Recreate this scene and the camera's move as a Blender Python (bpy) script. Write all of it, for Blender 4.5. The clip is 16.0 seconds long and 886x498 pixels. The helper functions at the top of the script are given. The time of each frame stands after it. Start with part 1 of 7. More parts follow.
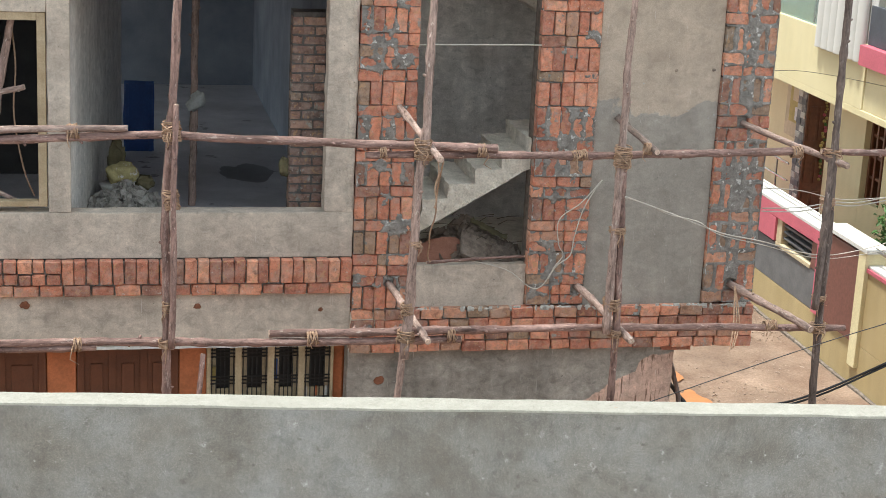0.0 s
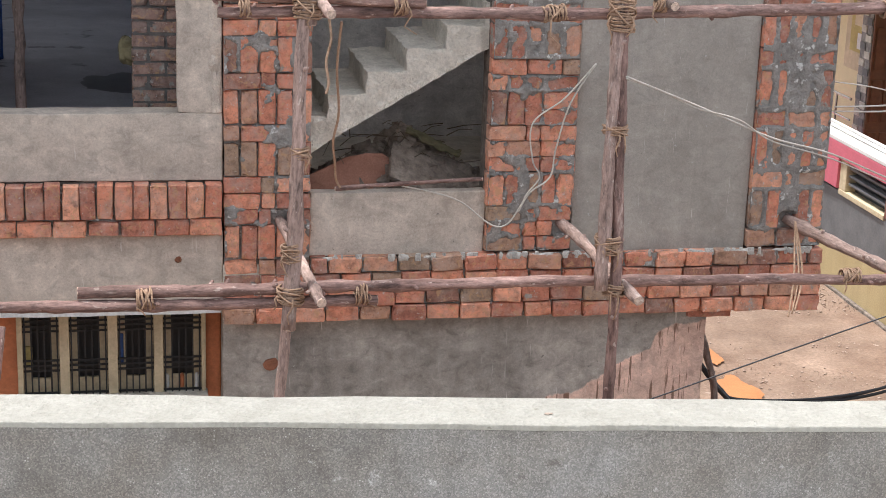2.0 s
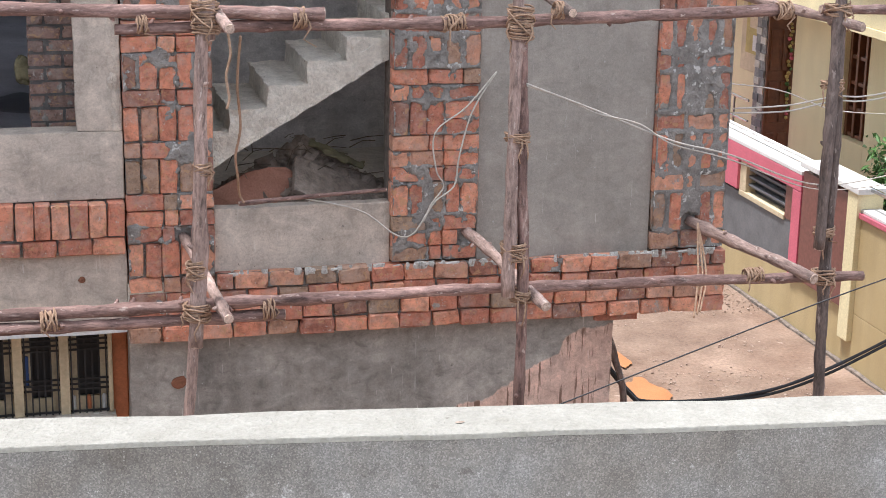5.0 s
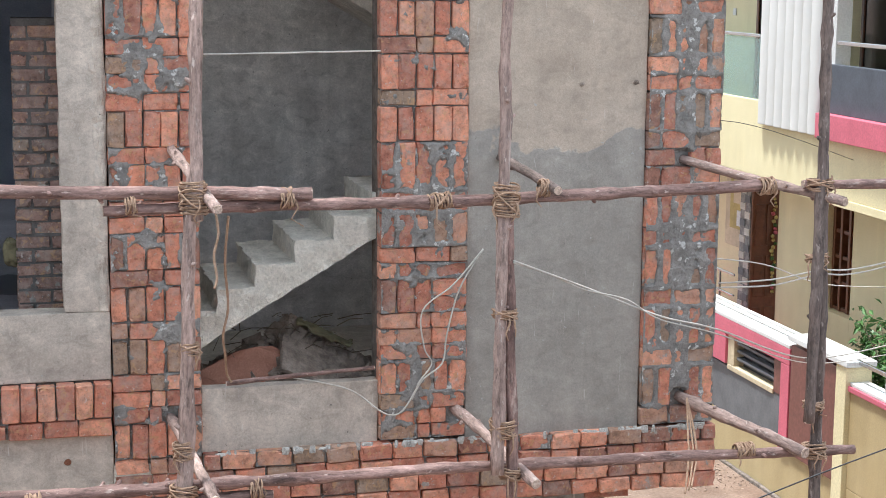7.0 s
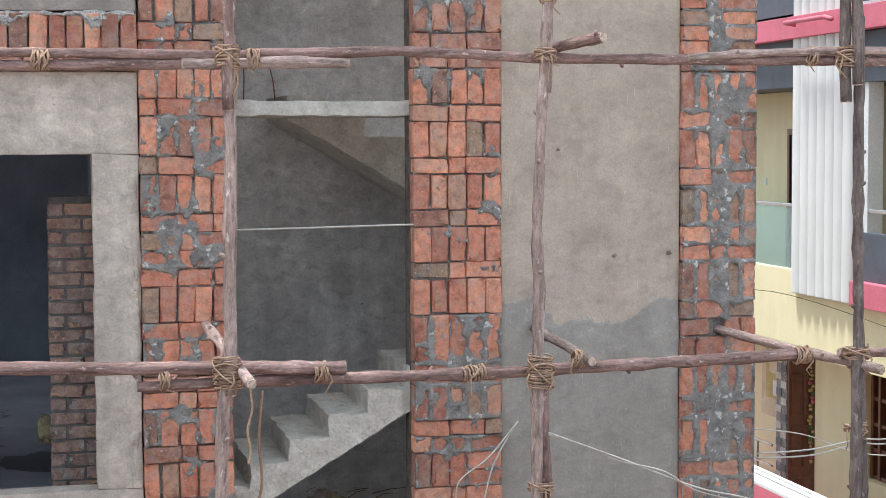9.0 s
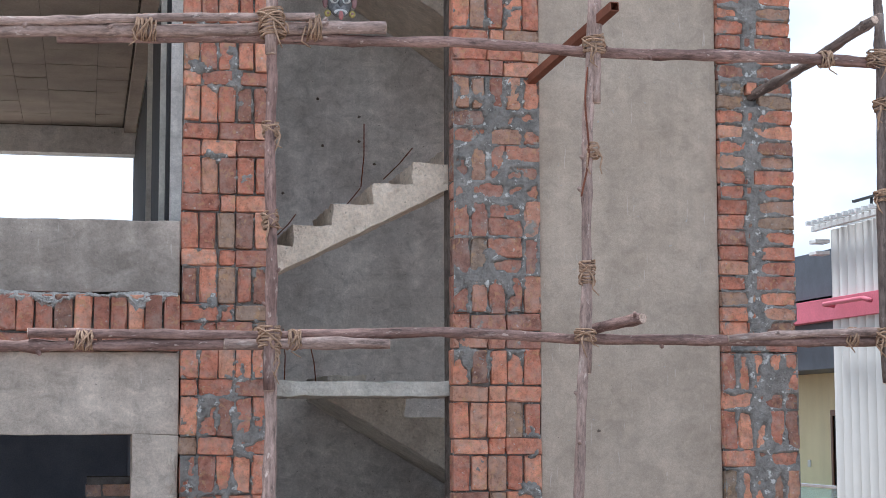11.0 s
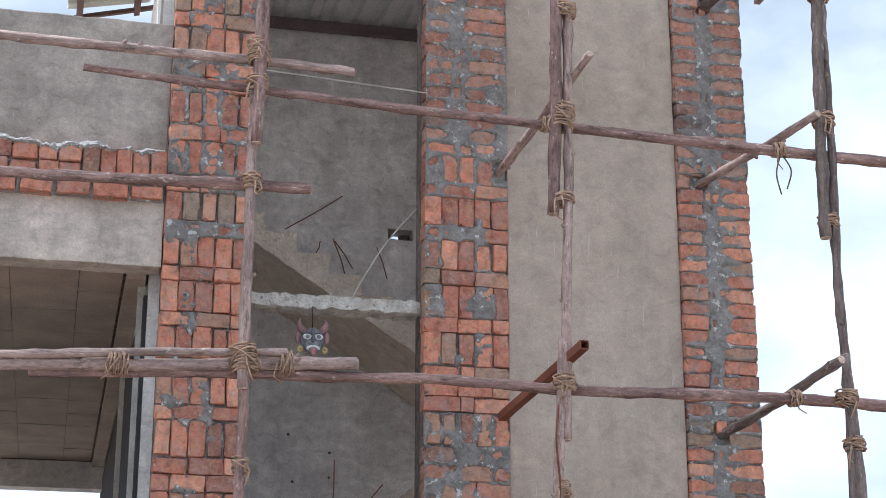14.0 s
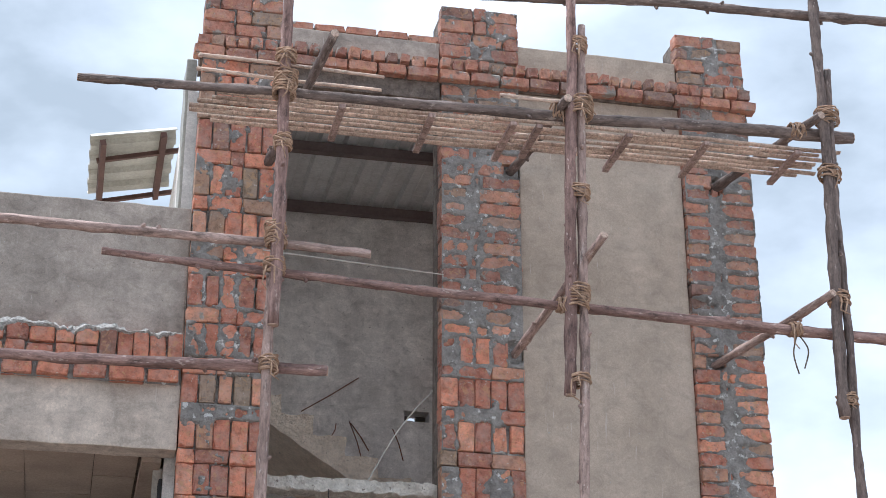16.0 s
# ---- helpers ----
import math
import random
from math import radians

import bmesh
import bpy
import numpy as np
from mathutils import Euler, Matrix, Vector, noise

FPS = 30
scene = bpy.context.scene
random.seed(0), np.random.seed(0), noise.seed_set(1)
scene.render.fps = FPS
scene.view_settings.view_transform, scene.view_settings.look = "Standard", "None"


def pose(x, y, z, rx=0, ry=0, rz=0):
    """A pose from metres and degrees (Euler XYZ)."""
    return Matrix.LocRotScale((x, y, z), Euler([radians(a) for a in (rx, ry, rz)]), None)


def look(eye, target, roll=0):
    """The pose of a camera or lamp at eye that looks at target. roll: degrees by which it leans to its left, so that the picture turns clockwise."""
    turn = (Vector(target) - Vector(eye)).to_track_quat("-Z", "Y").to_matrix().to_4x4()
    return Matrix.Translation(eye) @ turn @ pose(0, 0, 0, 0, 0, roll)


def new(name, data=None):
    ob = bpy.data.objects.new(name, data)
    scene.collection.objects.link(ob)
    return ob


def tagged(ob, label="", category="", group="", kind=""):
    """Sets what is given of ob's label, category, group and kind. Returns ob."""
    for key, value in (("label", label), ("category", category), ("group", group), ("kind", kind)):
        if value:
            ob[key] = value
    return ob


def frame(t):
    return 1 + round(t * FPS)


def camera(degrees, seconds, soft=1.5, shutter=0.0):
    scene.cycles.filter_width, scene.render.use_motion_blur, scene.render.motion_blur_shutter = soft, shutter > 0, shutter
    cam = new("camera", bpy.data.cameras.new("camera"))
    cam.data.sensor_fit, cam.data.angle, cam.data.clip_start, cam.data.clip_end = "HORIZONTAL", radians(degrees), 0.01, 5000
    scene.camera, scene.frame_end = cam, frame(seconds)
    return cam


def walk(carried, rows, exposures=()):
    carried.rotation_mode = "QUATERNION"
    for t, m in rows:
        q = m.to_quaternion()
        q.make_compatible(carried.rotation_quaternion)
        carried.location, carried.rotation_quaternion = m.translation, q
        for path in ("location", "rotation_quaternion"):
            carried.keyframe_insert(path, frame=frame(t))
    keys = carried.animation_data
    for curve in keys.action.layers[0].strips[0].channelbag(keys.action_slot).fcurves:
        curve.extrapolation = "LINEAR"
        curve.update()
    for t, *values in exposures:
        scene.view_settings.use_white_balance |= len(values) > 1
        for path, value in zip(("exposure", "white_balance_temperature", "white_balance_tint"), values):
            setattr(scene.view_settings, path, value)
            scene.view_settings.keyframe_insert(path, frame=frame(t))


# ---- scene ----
# camera: seconds, eye, target, roll
PATH = [
    (0, (-4.084, -15.057, 7.959), (-3.064, -10.344, 6.634), 2.87),
    (0.5, (-3.611, -13.743, 7.483), (-2.590, -9.046, 6.106), 2.70),
    (1, (-3.220, -12.767, 7.108), (-2.193, -8.091, 5.665), 2.72),
    (1.5, (-2.523, -11.181, 6.490), (-1.613, -6.469, 5.084), 2.23),
    (2, (-2.243, -10.393, 6.179), (-1.347, -5.666, 4.818), 1.91),
    (2.5, (-2.243, -10.393, 6.179), (-1.372, -5.673, 4.778), 1.73),
    (3, (-2.243, -10.393, 6.179), (-1.351, -5.672, 4.795), 1.24),
    (3.5, (-2.243, -10.393, 6.179), (-1.352, -5.670, 4.799), 1.56),
    (4, (-2.243, -10.393, 6.179), (-1.269, -5.683, 4.812), 1.33),
    (4.2, (-2.243, -10.393, 6.179), (-1.219, -5.693, 4.813), 1.25),
    (6.3, (-2.243, -10.393, 6.179), (-1.005, -5.665, 5.124), 0.56),
    (6.5, (-2.243, -10.393, 6.179), (-1.014, -5.647, 5.196), 0.58),
    (7, (-2.243, -10.393, 6.179), (-1.022, -5.613, 5.362), 0.50),
    (7.5, (-2.243, -10.393, 6.179), (-1.037, -5.590, 5.489), 0.27),
    (8, (-2.243, -10.393, 6.179), (-1.048, -5.570, 5.618), 0.02),
    (8.2, (-2.243, -10.393, 6.179), (-1.066, -5.559, 5.681), -0.07),
    (10.3, (-2.243, -10.393, 6.179), (-1.176, -5.511, 6.353), -0.22),
    (10.5, (-2.243, -10.393, 6.179), (-1.202, -5.512, 6.490), -0.15),
    (11, (-2.243, -10.393, 6.179), (-1.220, -5.525, 6.683), -0.14),
    (11.5, (-2.243, -10.393, 6.179), (-1.220, -5.548, 6.872), -0.01),
    (12, (-2.243, -10.393, 6.179), (-1.245, -5.574, 7.064), 0.09),
    (12.5, (-2.243, -10.393, 6.179), (-1.212, -5.612, 7.221), 0.21),
    (13, (-2.243, -10.393, 6.179), (-1.197, -5.647, 7.356), 0.21),
    (13.5, (-2.243, -10.393, 6.179), (-1.173, -5.691, 7.504), 0.08),
    (14, (-2.243, -10.393, 6.179), (-1.179, -5.732, 7.645), 0.08),
    (14.5, (-2.243, -10.393, 6.179), (-1.163, -5.778, 7.771), -0.14),
    (15, (-2.243, -10.393, 6.179), (-1.190, -5.828, 7.927), 0.00),
    (15.5, (-2.243, -10.393, 6.179), (-1.213, -5.860, 8.021), 0.00),
    (16, (-2.243, -10.393, 6.179), (-1.265, -5.900, 8.143), -0.01),
]
cam = camera(29.12, 16.0, 0.6)
walk(cam, [(t, look(eye, target, roll)) for t, eye, target, roll in PATH],
     [(0.0, 1.67, 6300, 5), (1.0, 1.71, 6280, 8), (2.5, 1.73, 6180, 14), (4.2, 1.74, 6130, 15), (7.0, 1.86, 5830, 8), (8.2, 1.86, 5830, 7), (10.3, 1.44, 5600, 9), (13.0, 1.32, 5520, 10), (16.0, 1.17, 5640, 10)])

# ---- world and sun ----
SUN_UP, SUN_TURN = radians(76), radians(-82)   # height; turn from +y towards +x
world = bpy.data.worlds.new("sky")
scene.world = world
world.use_nodes = True
wn, wl = world.node_tree.nodes, world.node_tree.links
wn.clear()
sky = wn.new("ShaderNodeTexSky")
sky.sky_type, sky.sun_disc = "NISHITA", False
sky.sun_elevation, sky.sun_rotation = SUN_UP, SUN_TURN
sky.dust_density, sky.air_density = 2.0, 1.0
blue_bg = wn.new("ShaderNodeBackground")
blue_bg.inputs["Strength"].default_value = 0.11
cloud_bg = wn.new("ShaderNodeBackground")
cloud_bg.inputs["Strength"].default_value = 0.62
coord = wn.new("ShaderNodeTexCoord")
cmap = wn.new("ShaderNodeMapping")
cmap.inputs["Scale"].default_value = (1.0, 1.0, 1.9)
cmap.inputs["Location"].default_value = (0.35, 0.1, 0.2)
puff = wn.new("ShaderNodeTexNoise")
puff.inputs["Scale"].default_value, puff.inputs["Detail"].default_value = 2.6, 9.0
puff.inputs["Roughness"].default_value, puff.inputs["Distortion"].default_value = 0.55, 0.3
cover = wn.new("ShaderNodeValToRGB")
cover.color_ramp.elements[0].position, cover.color_ramp.elements[1].position = 0.23, 0.43
body = wn.new("ShaderNodeTexNoise")
body.inputs["Scale"].default_value, body.inputs["Detail"].default_value = 4.5, 8.0
tone = wn.new("ShaderNodeValToRGB")
tone.color_ramp.elements[0].position, tone.color_ramp.elements[1].position = 0.38, 0.66
tone.color_ramp.elements[0].color = (0.42, 0.462, 0.495, 1)
tone.color_ramp.elements[1].color = (0.87, 0.915, 0.96, 1)
smix, wout = wn.new("ShaderNodeMixShader"), wn.new("ShaderNodeOutputWorld")
wl.new(coord.outputs["Generated"], cmap.inputs["Vector"])
wl.new(cmap.outputs["Vector"], puff.inputs["Vector"])
wl.new(cmap.outputs["Vector"], body.inputs["Vector"])
wl.new(puff.outputs["Fac"], cover.inputs["Fac"])
wl.new(body.outputs["Fac"], tone.inputs["Fac"])
wl.new(tone.outputs["Color"], cloud_bg.inputs["Color"])
wl.new(sky.outputs["Color"], blue_bg.inputs["Color"])
wl.new(cover.outputs["Color"], smix.inputs["Fac"])
wl.new(blue_bg.outputs["Background"], smix.inputs[1])
wl.new(cloud_bg.outputs["Background"], smix.inputs[2])
wl.new(smix.outputs["Shader"], wout.inputs["Surface"])

sun_data = bpy.data.lights.new("sun", "SUN")
sun_data.energy, sun_data.angle, sun_data.color = 2.4, radians(8), (1.0, 0.95, 0.87)
sun = new("sun", sun_data)
sun.matrix_world = look((30 * math.sin(SUN_TURN) * math.cos(SUN_UP), 30 * math.cos(SUN_TURN) * math.cos(SUN_UP), 30 * math.sin(SUN_UP)), (0, 0, 0))

# ---- materials ----
def mat_nodes(name):
    m = bpy.data.materials.new(name)
    m.use_nodes = True
    n, l = m.node_tree.nodes, m.node_tree.links
    return m, n, l, n["Principled BSDF"]


def noise_node(n, l, pos, scale, detail=6.0, rough=0.55, stretch=None, distort=0.0):
    tex = n.new("ShaderNodeTexNoise")
    tex.inputs["Scale"].default_value, tex.inputs["Detail"].default_value = scale, detail
    tex.inputs["Roughness"].default_value, tex.inputs["Distortion"].default_value = rough, distort
    if stretch:
        mp = n.new("ShaderNodeMapping")
        mp.inputs["Scale"].default_value = stretch
        l.new(pos, mp.inputs["Vector"])
        pos = mp.outputs["Vector"]
    l.new(pos, tex.inputs["Vector"])
    return tex.outputs["Fac"]


def ramp_node(n, l, fac, stops):
    r = n.new("ShaderNodeValToRGB")
    while len(r.color_ramp.elements) < len(stops):
        r.color_ramp.elements.new(0.5)
    for e, (p, c) in zip(r.color_ramp.elements, stops):
        e.position = p
        e.color = (*c, 1) if len(c) == 3 else c
    l.new(fac, r.inputs["Fac"])
    return r.outputs["Color"]


def mix_node(n, l, fac, a, b, blend="MIX"):
    x = n.new("ShaderNodeMix")
    x.data_type, x.blend_type = "RGBA", blend
    for i, v in ((0, fac), (6, a), (7, b)):
        if isinstance(v, (int, float)):
            x.inputs[i].default_value = v
        elif isinstance(v, tuple):
            x.inputs[i].default_value = (*v, 1)
        else:
            l.new(v, x.inputs[i])
    return x.outputs[2]


def bump_node(n, l, bsdf, height, strength, dist, prior=None):
    b = n.new("ShaderNodeBump")
    b.inputs["Strength"].default_value, b.inputs["Distance"].default_value = strength, dist
    l.new(height, b.inputs["Height"])
    if prior:
        l.new(prior, b.inputs["Normal"])
    l.new(b.outputs["Normal"], bsdf.inputs["Normal"])
    return b.outputs["Normal"]


def grey(v):
    return (v, v, v)


def surface(name, dark, light, scale=3.0, rough=0.9, bump=0.25, fine=70.0, broad=0.5, spots=None, streak=0.0, metal=0.0, dist=0.004, grit=0.55):
    """Two colours mixed by a cloudy noise, broad unevenness, fine grain and relief; spots: (colour, scale, amount)."""
    m, n, l, b = mat_nodes(name)
    pos = n.new("ShaderNodeNewGeometry").outputs["Position"]
    c = ramp_node(n, l, noise_node(n, l, pos, scale, 8.0, 0.62), [(0.30, dark), (0.70, light)])
    if broad:
        big = ramp_node(n, l, noise_node(n, l, pos, 0.9, 4.0, 0.6), [(0.30, grey(1 - broad * 0.6)), (0.68, grey(1.0))])
        c = mix_node(n, l, 1.0, c, big, "MULTIPLY")
    if streak:
        run = ramp_node(n, l, noise_node(n, l, pos, 1.0, 6.0, 0.6, (6.0, 6.0, 0.45)), [(0.38, grey(1 - streak)), (0.62, grey(1.0))])
        c = mix_node(n, l, 1.0, c, run, "MULTIPLY")
    grain = noise_node(n, l, pos, fine, 4.0, 0.7)
    c = mix_node(n, l, grit, c, mix_node(n, l, 1.0, c, ramp_node(n, l, grain, [(0.25, grey(0.55)), (0.75, grey(1.25))]), "MULTIPLY"))
    if spots:
        sc, ss, amount = spots
        mask = ramp_node(n, l, noise_node(n, l, pos, ss, 5.0, 0.6), [(0.72 - amount, grey(0)), (0.77 - amount, grey(1))])
        c = mix_node(n, l, mask, c, sc)
    l.new(c, b.inputs["Base Color"])
    b.inputs["Roughness"].default_value, b.inputs["Metallic"].default_value = rough, metal
    first = bump_node(n, l, b, noise_node(n, l, pos, scale * 2.0, 6.0, 0.6), bump, dist * 4)
    bump_node(n, l, b, grain, bump, dist, first)
    return m


def brick_material(name, smear, tint=1.0, creep=0.0, mixed=1.0, dusty=0.13):
    """Fired clay that differs from brick to brick, smeared with cement."""
    m, n, l, b = mat_nodes(name)
    pos = n.new("ShaderNodeNewGeometry").outputs["Position"]
    rnd = n.new("ShaderNodeObjectInfo").outputs["Random"]
    share = n.new("ShaderNodeMath")
    share.operation = "MULTIPLY"
    share.inputs[1].default_value = mixed
    l.new(rnd, share.inputs[0])
    base = ramp_node(n, l, share.outputs[0], [(0.0, (0.20 * tint, 0.095 * tint, 0.065 * tint)), (0.12, (0.30 * tint, 0.105 * tint, 0.066 * tint)), (0.34, (0.42 * tint, 0.145 * tint, 0.085 * tint)),
                                 (0.60, (0.53 * tint, 0.20 * tint, 0.115 * tint)), (0.80, (0.60 * tint, 0.27 * tint, 0.165 * tint)), (0.88, (0.44, 0.22, 0.14)), (0.95, (0.33, 0.20, 0.13)), (1.0, (0.25, 0.18, 0.12))])
    base = mix_node(n, l, dusty, base, (0.30, 0.25, 0.225))
    cloud = ramp_node(n, l, noise_node(n, l, pos, 16.0, 7.0, 0.65), [(0.26, grey(0.48)), (0.52, grey(1.08)), (0.80, grey(1.5))])
    c = mix_node(n, l, 1.0, base, cloud, "MULTIPLY")
    pits = ramp_node(n, l, noise_node(n, l, pos, 62.0, 5.0, 0.65), [(0.33, grey(0.30)), (0.46, grey(1.0))])
    c = mix_node(n, l, 0.5, c, mix_node(n, l, 1.0, c, pits, "MULTIPLY"))
    dust = ramp_node(n, l, noise_node(n, l, pos, 9.0, 8.0, 0.7), [(0.45, grey(0)), (0.72, grey(0.6))])
    c = mix_node(n, l, dust, c, (0.44, 0.36, 0.31))
    crust = ramp_node(n, l, noise_node(n, l, pos, 34.0, 6.0, 0.65), [(0.62, grey(0)), (0.68, grey(0.75))])
    c = mix_node(n, l, crust, c, (0.52, 0.47, 0.42))
    ochre = ramp_node(n, l, noise_node(n, l, pos, 21.0, 5.0, 0.6, None, 0.8), [(0.56, grey(0)), (0.64, grey(0.55))])
    c = mix_node(n, l, ochre, c, (0.50, 0.30, 0.15))
    scorch = ramp_node(n, l, noise_node(n, l, pos, 7.0, 6.0, 0.6), [(0.66, grey(0)), (0.74, grey(0.7))])
    c = mix_node(n, l, scorch, c, (0.10, 0.055, 0.05))
    # cement lies over the joints and creeps in from the edges of each brick
    own = n.new("ShaderNodeSeparateXYZ")
    l.new(n.new("ShaderNodeTexCoord").outputs["Object"], own.inputs[0])

    def calc(op, a, c):
        q = n.new("ShaderNodeMath")
        q.operation = op
        for k, v in ((0, a), (1, c)):
            if isinstance(v, (int, float)):
                q.inputs[k].default_value = v
            else:
                l.new(v, q.inputs[k])
        return q.outputs[0]
    edge = calc("MAXIMUM", calc("ABSOLUTE", own.outputs["X"], 0.0), calc("ABSOLUTE", own.outputs["Z"], 0.0))
    edge = calc("MULTIPLY", calc("POWER", calc("MULTIPLY", edge, 2.0), 2.0), creep)
    film = calc("ADD", edge, calc("MULTIPLY", noise_node(n, l, pos, 11.0, 9.0, 0.66, (1.0, 1.0, 0.85)), 1.25))
    film = calc("ADD", film, calc("MULTIPLY", noise_node(n, l, pos, 4.5, 4.0, 0.5), 0.6))
    mask = ramp_node(n, l, calc("MULTIPLY", film, 0.5), [(0.5 * smear - 0.012, grey(0)), (0.5 * smear + 0.012, grey(1))])
    cement = ramp_node(n, l, noise_node(n, l, pos, 15.0, 8.0, 0.7), [(0.28, (0.185, 0.168, 0.147)), (0.52, (0.31, 0.285, 0.252)), (0.64, (0.43, 0.40, 0.36)), (0.76, (0.66, 0.63, 0.585))])
    c = mix_node(n, l, mask, c, cement)
    l.new(c, b.inputs["Base Color"])
    b.inputs["Roughness"].default_value = 0.92
    first = bump_node(n, l, b, noise_node(n, l, pos, 28.0, 6.0, 0.65), 0.55, 0.012)
    bump_node(n, l, b, mix_node(n, l, 1.0, mask, noise_node(n, l, pos, 30.0, 7.0, 0.7), "MULTIPLY"), 0.5, 0.010, first)
    return m


def pole_material(name, dark, light, bare):
    """Rough peeled timber: bark streaks along the pole's own length (local z)."""
    m, n, l, b = mat_nodes(name)
    pos = n.new("ShaderNodeTexCoord").outputs["Object"]
    rnd = n.new("ShaderNodeObjectInfo").outputs["Random"]
    off = n.new("ShaderNodeVectorMath")
    off.operation = "ADD"
    l.new(pos, off.inputs[0]), l.new(rnd, off.inputs[1])
    p = off.outputs["Vector"]
    c = ramp_node(n, l, noise_node(n, l, p, 26.0, 6.0, 0.65, (1, 1, 0.10)), [(0.30, dark), (0.72, light)])
    scuff = ramp_node(n, l, noise_node(n, l, p, 7.0, 8.0, 0.7, (1.6, 1.6, 0.45)), [(0.60, grey(0)), (0.70, grey(0.8))])
    c = mix_node(n, l, scuff, c, bare)
    bark = ramp_node(n, l, noise_node(n, l, p, 55.0, 7.0, 0.75, (1, 1, 0.3)), [(0.36, grey(0.45)), (0.54, grey(1.0)), (0.72, grey(1.3))])
    c = mix_node(n, l, 0.7, c, mix_node(n, l, 1.0, c, bark, "MULTIPLY"))
    spot = ramp_node(n, l, noise_node(n, l, p, 34.0, 5.0, 0.6, (1, 1, 0.4)), [(0.625, grey(0)), (0.67, grey(0.7))])
    c = mix_node(n, l, spot, c, bare)
    rot = ramp_node(n, l, noise_node(n, l, p, 22.0, 6.0, 0.7, (1, 1, 0.35)), [(0.30, grey(0.35)), (0.46, grey(1.0))])
    c = mix_node(n, l, 1.0, c, rot, "MULTIPLY")
    shade = ramp_node(n, l, noise_node(n, l, p, 2.2, 4.0, 0.6), [(0.3, grey(0.62)), (0.7, grey(1.15))])
    c = mix_node(n, l, 1.0, c, shade, "MULTIPLY")
    l.new(c, b.inputs["Base Color"])
    b.inputs["Roughness"].default_value = 0.85
    first = bump_node(n, l, b, noise_node(n, l, p, 40.0, 6.0, 0.7, (1, 1, 0.16)), 1.0, 0.011)
    bump_node(n, l, b, noise_node(n, l, p, 12.0, 3.0, 0.5), 0.4, 0.01, first)
    return m


def plain(name, colour, rough=0.6, metal=0.0, vary=0.25, fine=40.0, bump=0.1):
    return surface(name, tuple(v * (1 - vary) for v in colour), tuple(min(1, v * (1 + vary * 0.5)) for v in colour), 4.0, rough, bump, fine, 0.25, metal=metal, dist=0.002)


M_BRICK = brick_material("brick_clay", 1.16, 1.2)
M_BRICK_LEVELS = [brick_material("brick_smear_%d" % i, v, 1.22, w) for i, (v, w) in enumerate(((1.26, 0.0), (1.20, 0.02), (1.14, 0.05), (1.10, 0.06)))]
M_BRICK_OLD = brick_material("brick_weathered", 1.10, 0.92, 0.04, 1.0, 0.26)
M_BRICK_BAND = brick_material("brick_band", 1.22, 1.15, 0.0, 0.83)
M_BRICK_BASE = brick_material("brick_base", 1.14, 1.18)
M_CEMENT = surface("cement", (0.19, 0.176, 0.162), (0.42, 0.394, 0.366), 11.0, 0.9, 0.7, 60.0, 0.3, spots=((0.60, 0.59, 0.57), 17.0, 0.125), dist=0.010)
M_CEMENT_PALE = surface("cement_pale", (0.40, 0.385, 0.36), (0.66, 0.64, 0.605), 9.0, 0.9, 0.6, 60.0, 0.2, dist=0.008)
M_CEMENT_RIDGE = surface("cement_ridge", (0.40, 0.38, 0.36), (0.74, 0.71, 0.67), 24.0, 0.92, 0.9, 70.0, 0.2, dist=0.012)
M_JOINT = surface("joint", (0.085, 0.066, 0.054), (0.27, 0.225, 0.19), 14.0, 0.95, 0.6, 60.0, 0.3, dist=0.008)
M_CONCRETE = surface("concrete", (0.62, 0.56, 0.475), (0.93, 0.865, 0.755), 7.0, 0.92, 0.9, 50.0, 0.3, spots=((0.42, 0.375, 0.31), 22.0, 0.06), dist=0.010)
M_SLAB_ROUGH = surface("slab_rough", (0.56, 0.52, 0.45), (0.93, 0.88, 0.79), 11.0, 0.92, 0.9, 50.0, 0.3, spots=((0.24, 0.205, 0.17), 20.0, 0.10), dist=0.012)
M_SLAB_EDGE = surface("slab_edge", (0.45, 0.42, 0.37), (0.72, 0.68, 0.60), 6.0, 0.92, 0.5, 50.0, 0.3, dist=0.008)
M_STEP = surface("raw_step", (0.66, 0.545, 0.43), (0.94, 0.80, 0.655), 7.0, 0.92, 0.9, 50.0, 0.3, spots=((0.40, 0.34, 0.27), 24.0, 0.08), dist=0.010)
M_FLOOR_GREY = surface("floor_screed", (0.50, 0.50, 0.54), (0.70, 0.69, 0.72), 2.2, 0.6, 0.3, 50.0, 0.5, spots=((0.20, 0.20, 0.21), 2.5, 0.10))
M_DARK_ROOM = surface("bare_masonry", (0.38, 0.385, 0.40), (0.56, 0.56, 0.57), 1.6, 0.95, 0.2, 60.0, 0.4)
M_BRICK_JOINED = surface("brick_dull", (0.20, 0.085, 0.05), (0.36, 0.15, 0.085), 8.0, 0.95, 0.5, 60.0, 0.4)
M_POLE = pole_material("pole_bark", (0.165, 0.092, 0.078), (0.50, 0.325, 0.28), (0.68, 0.54, 0.475))
M_BRICK_STUB = brick_material("brick_stub", 1.10, 0.50, 0.02, 1.0, 0.45)
M_OWN_HOUSE = surface("pale_bounce", (0.60, 0.58, 0.54), (0.74, 0.72, 0.68), 1.5, 0.9, 0.1, 60.0, 0.15)
M_POLE_PALE = pole_material("pole_pale", (0.28, 0.19, 0.16), (0.63, 0.46, 0.40), (0.74, 0.63, 0.56))
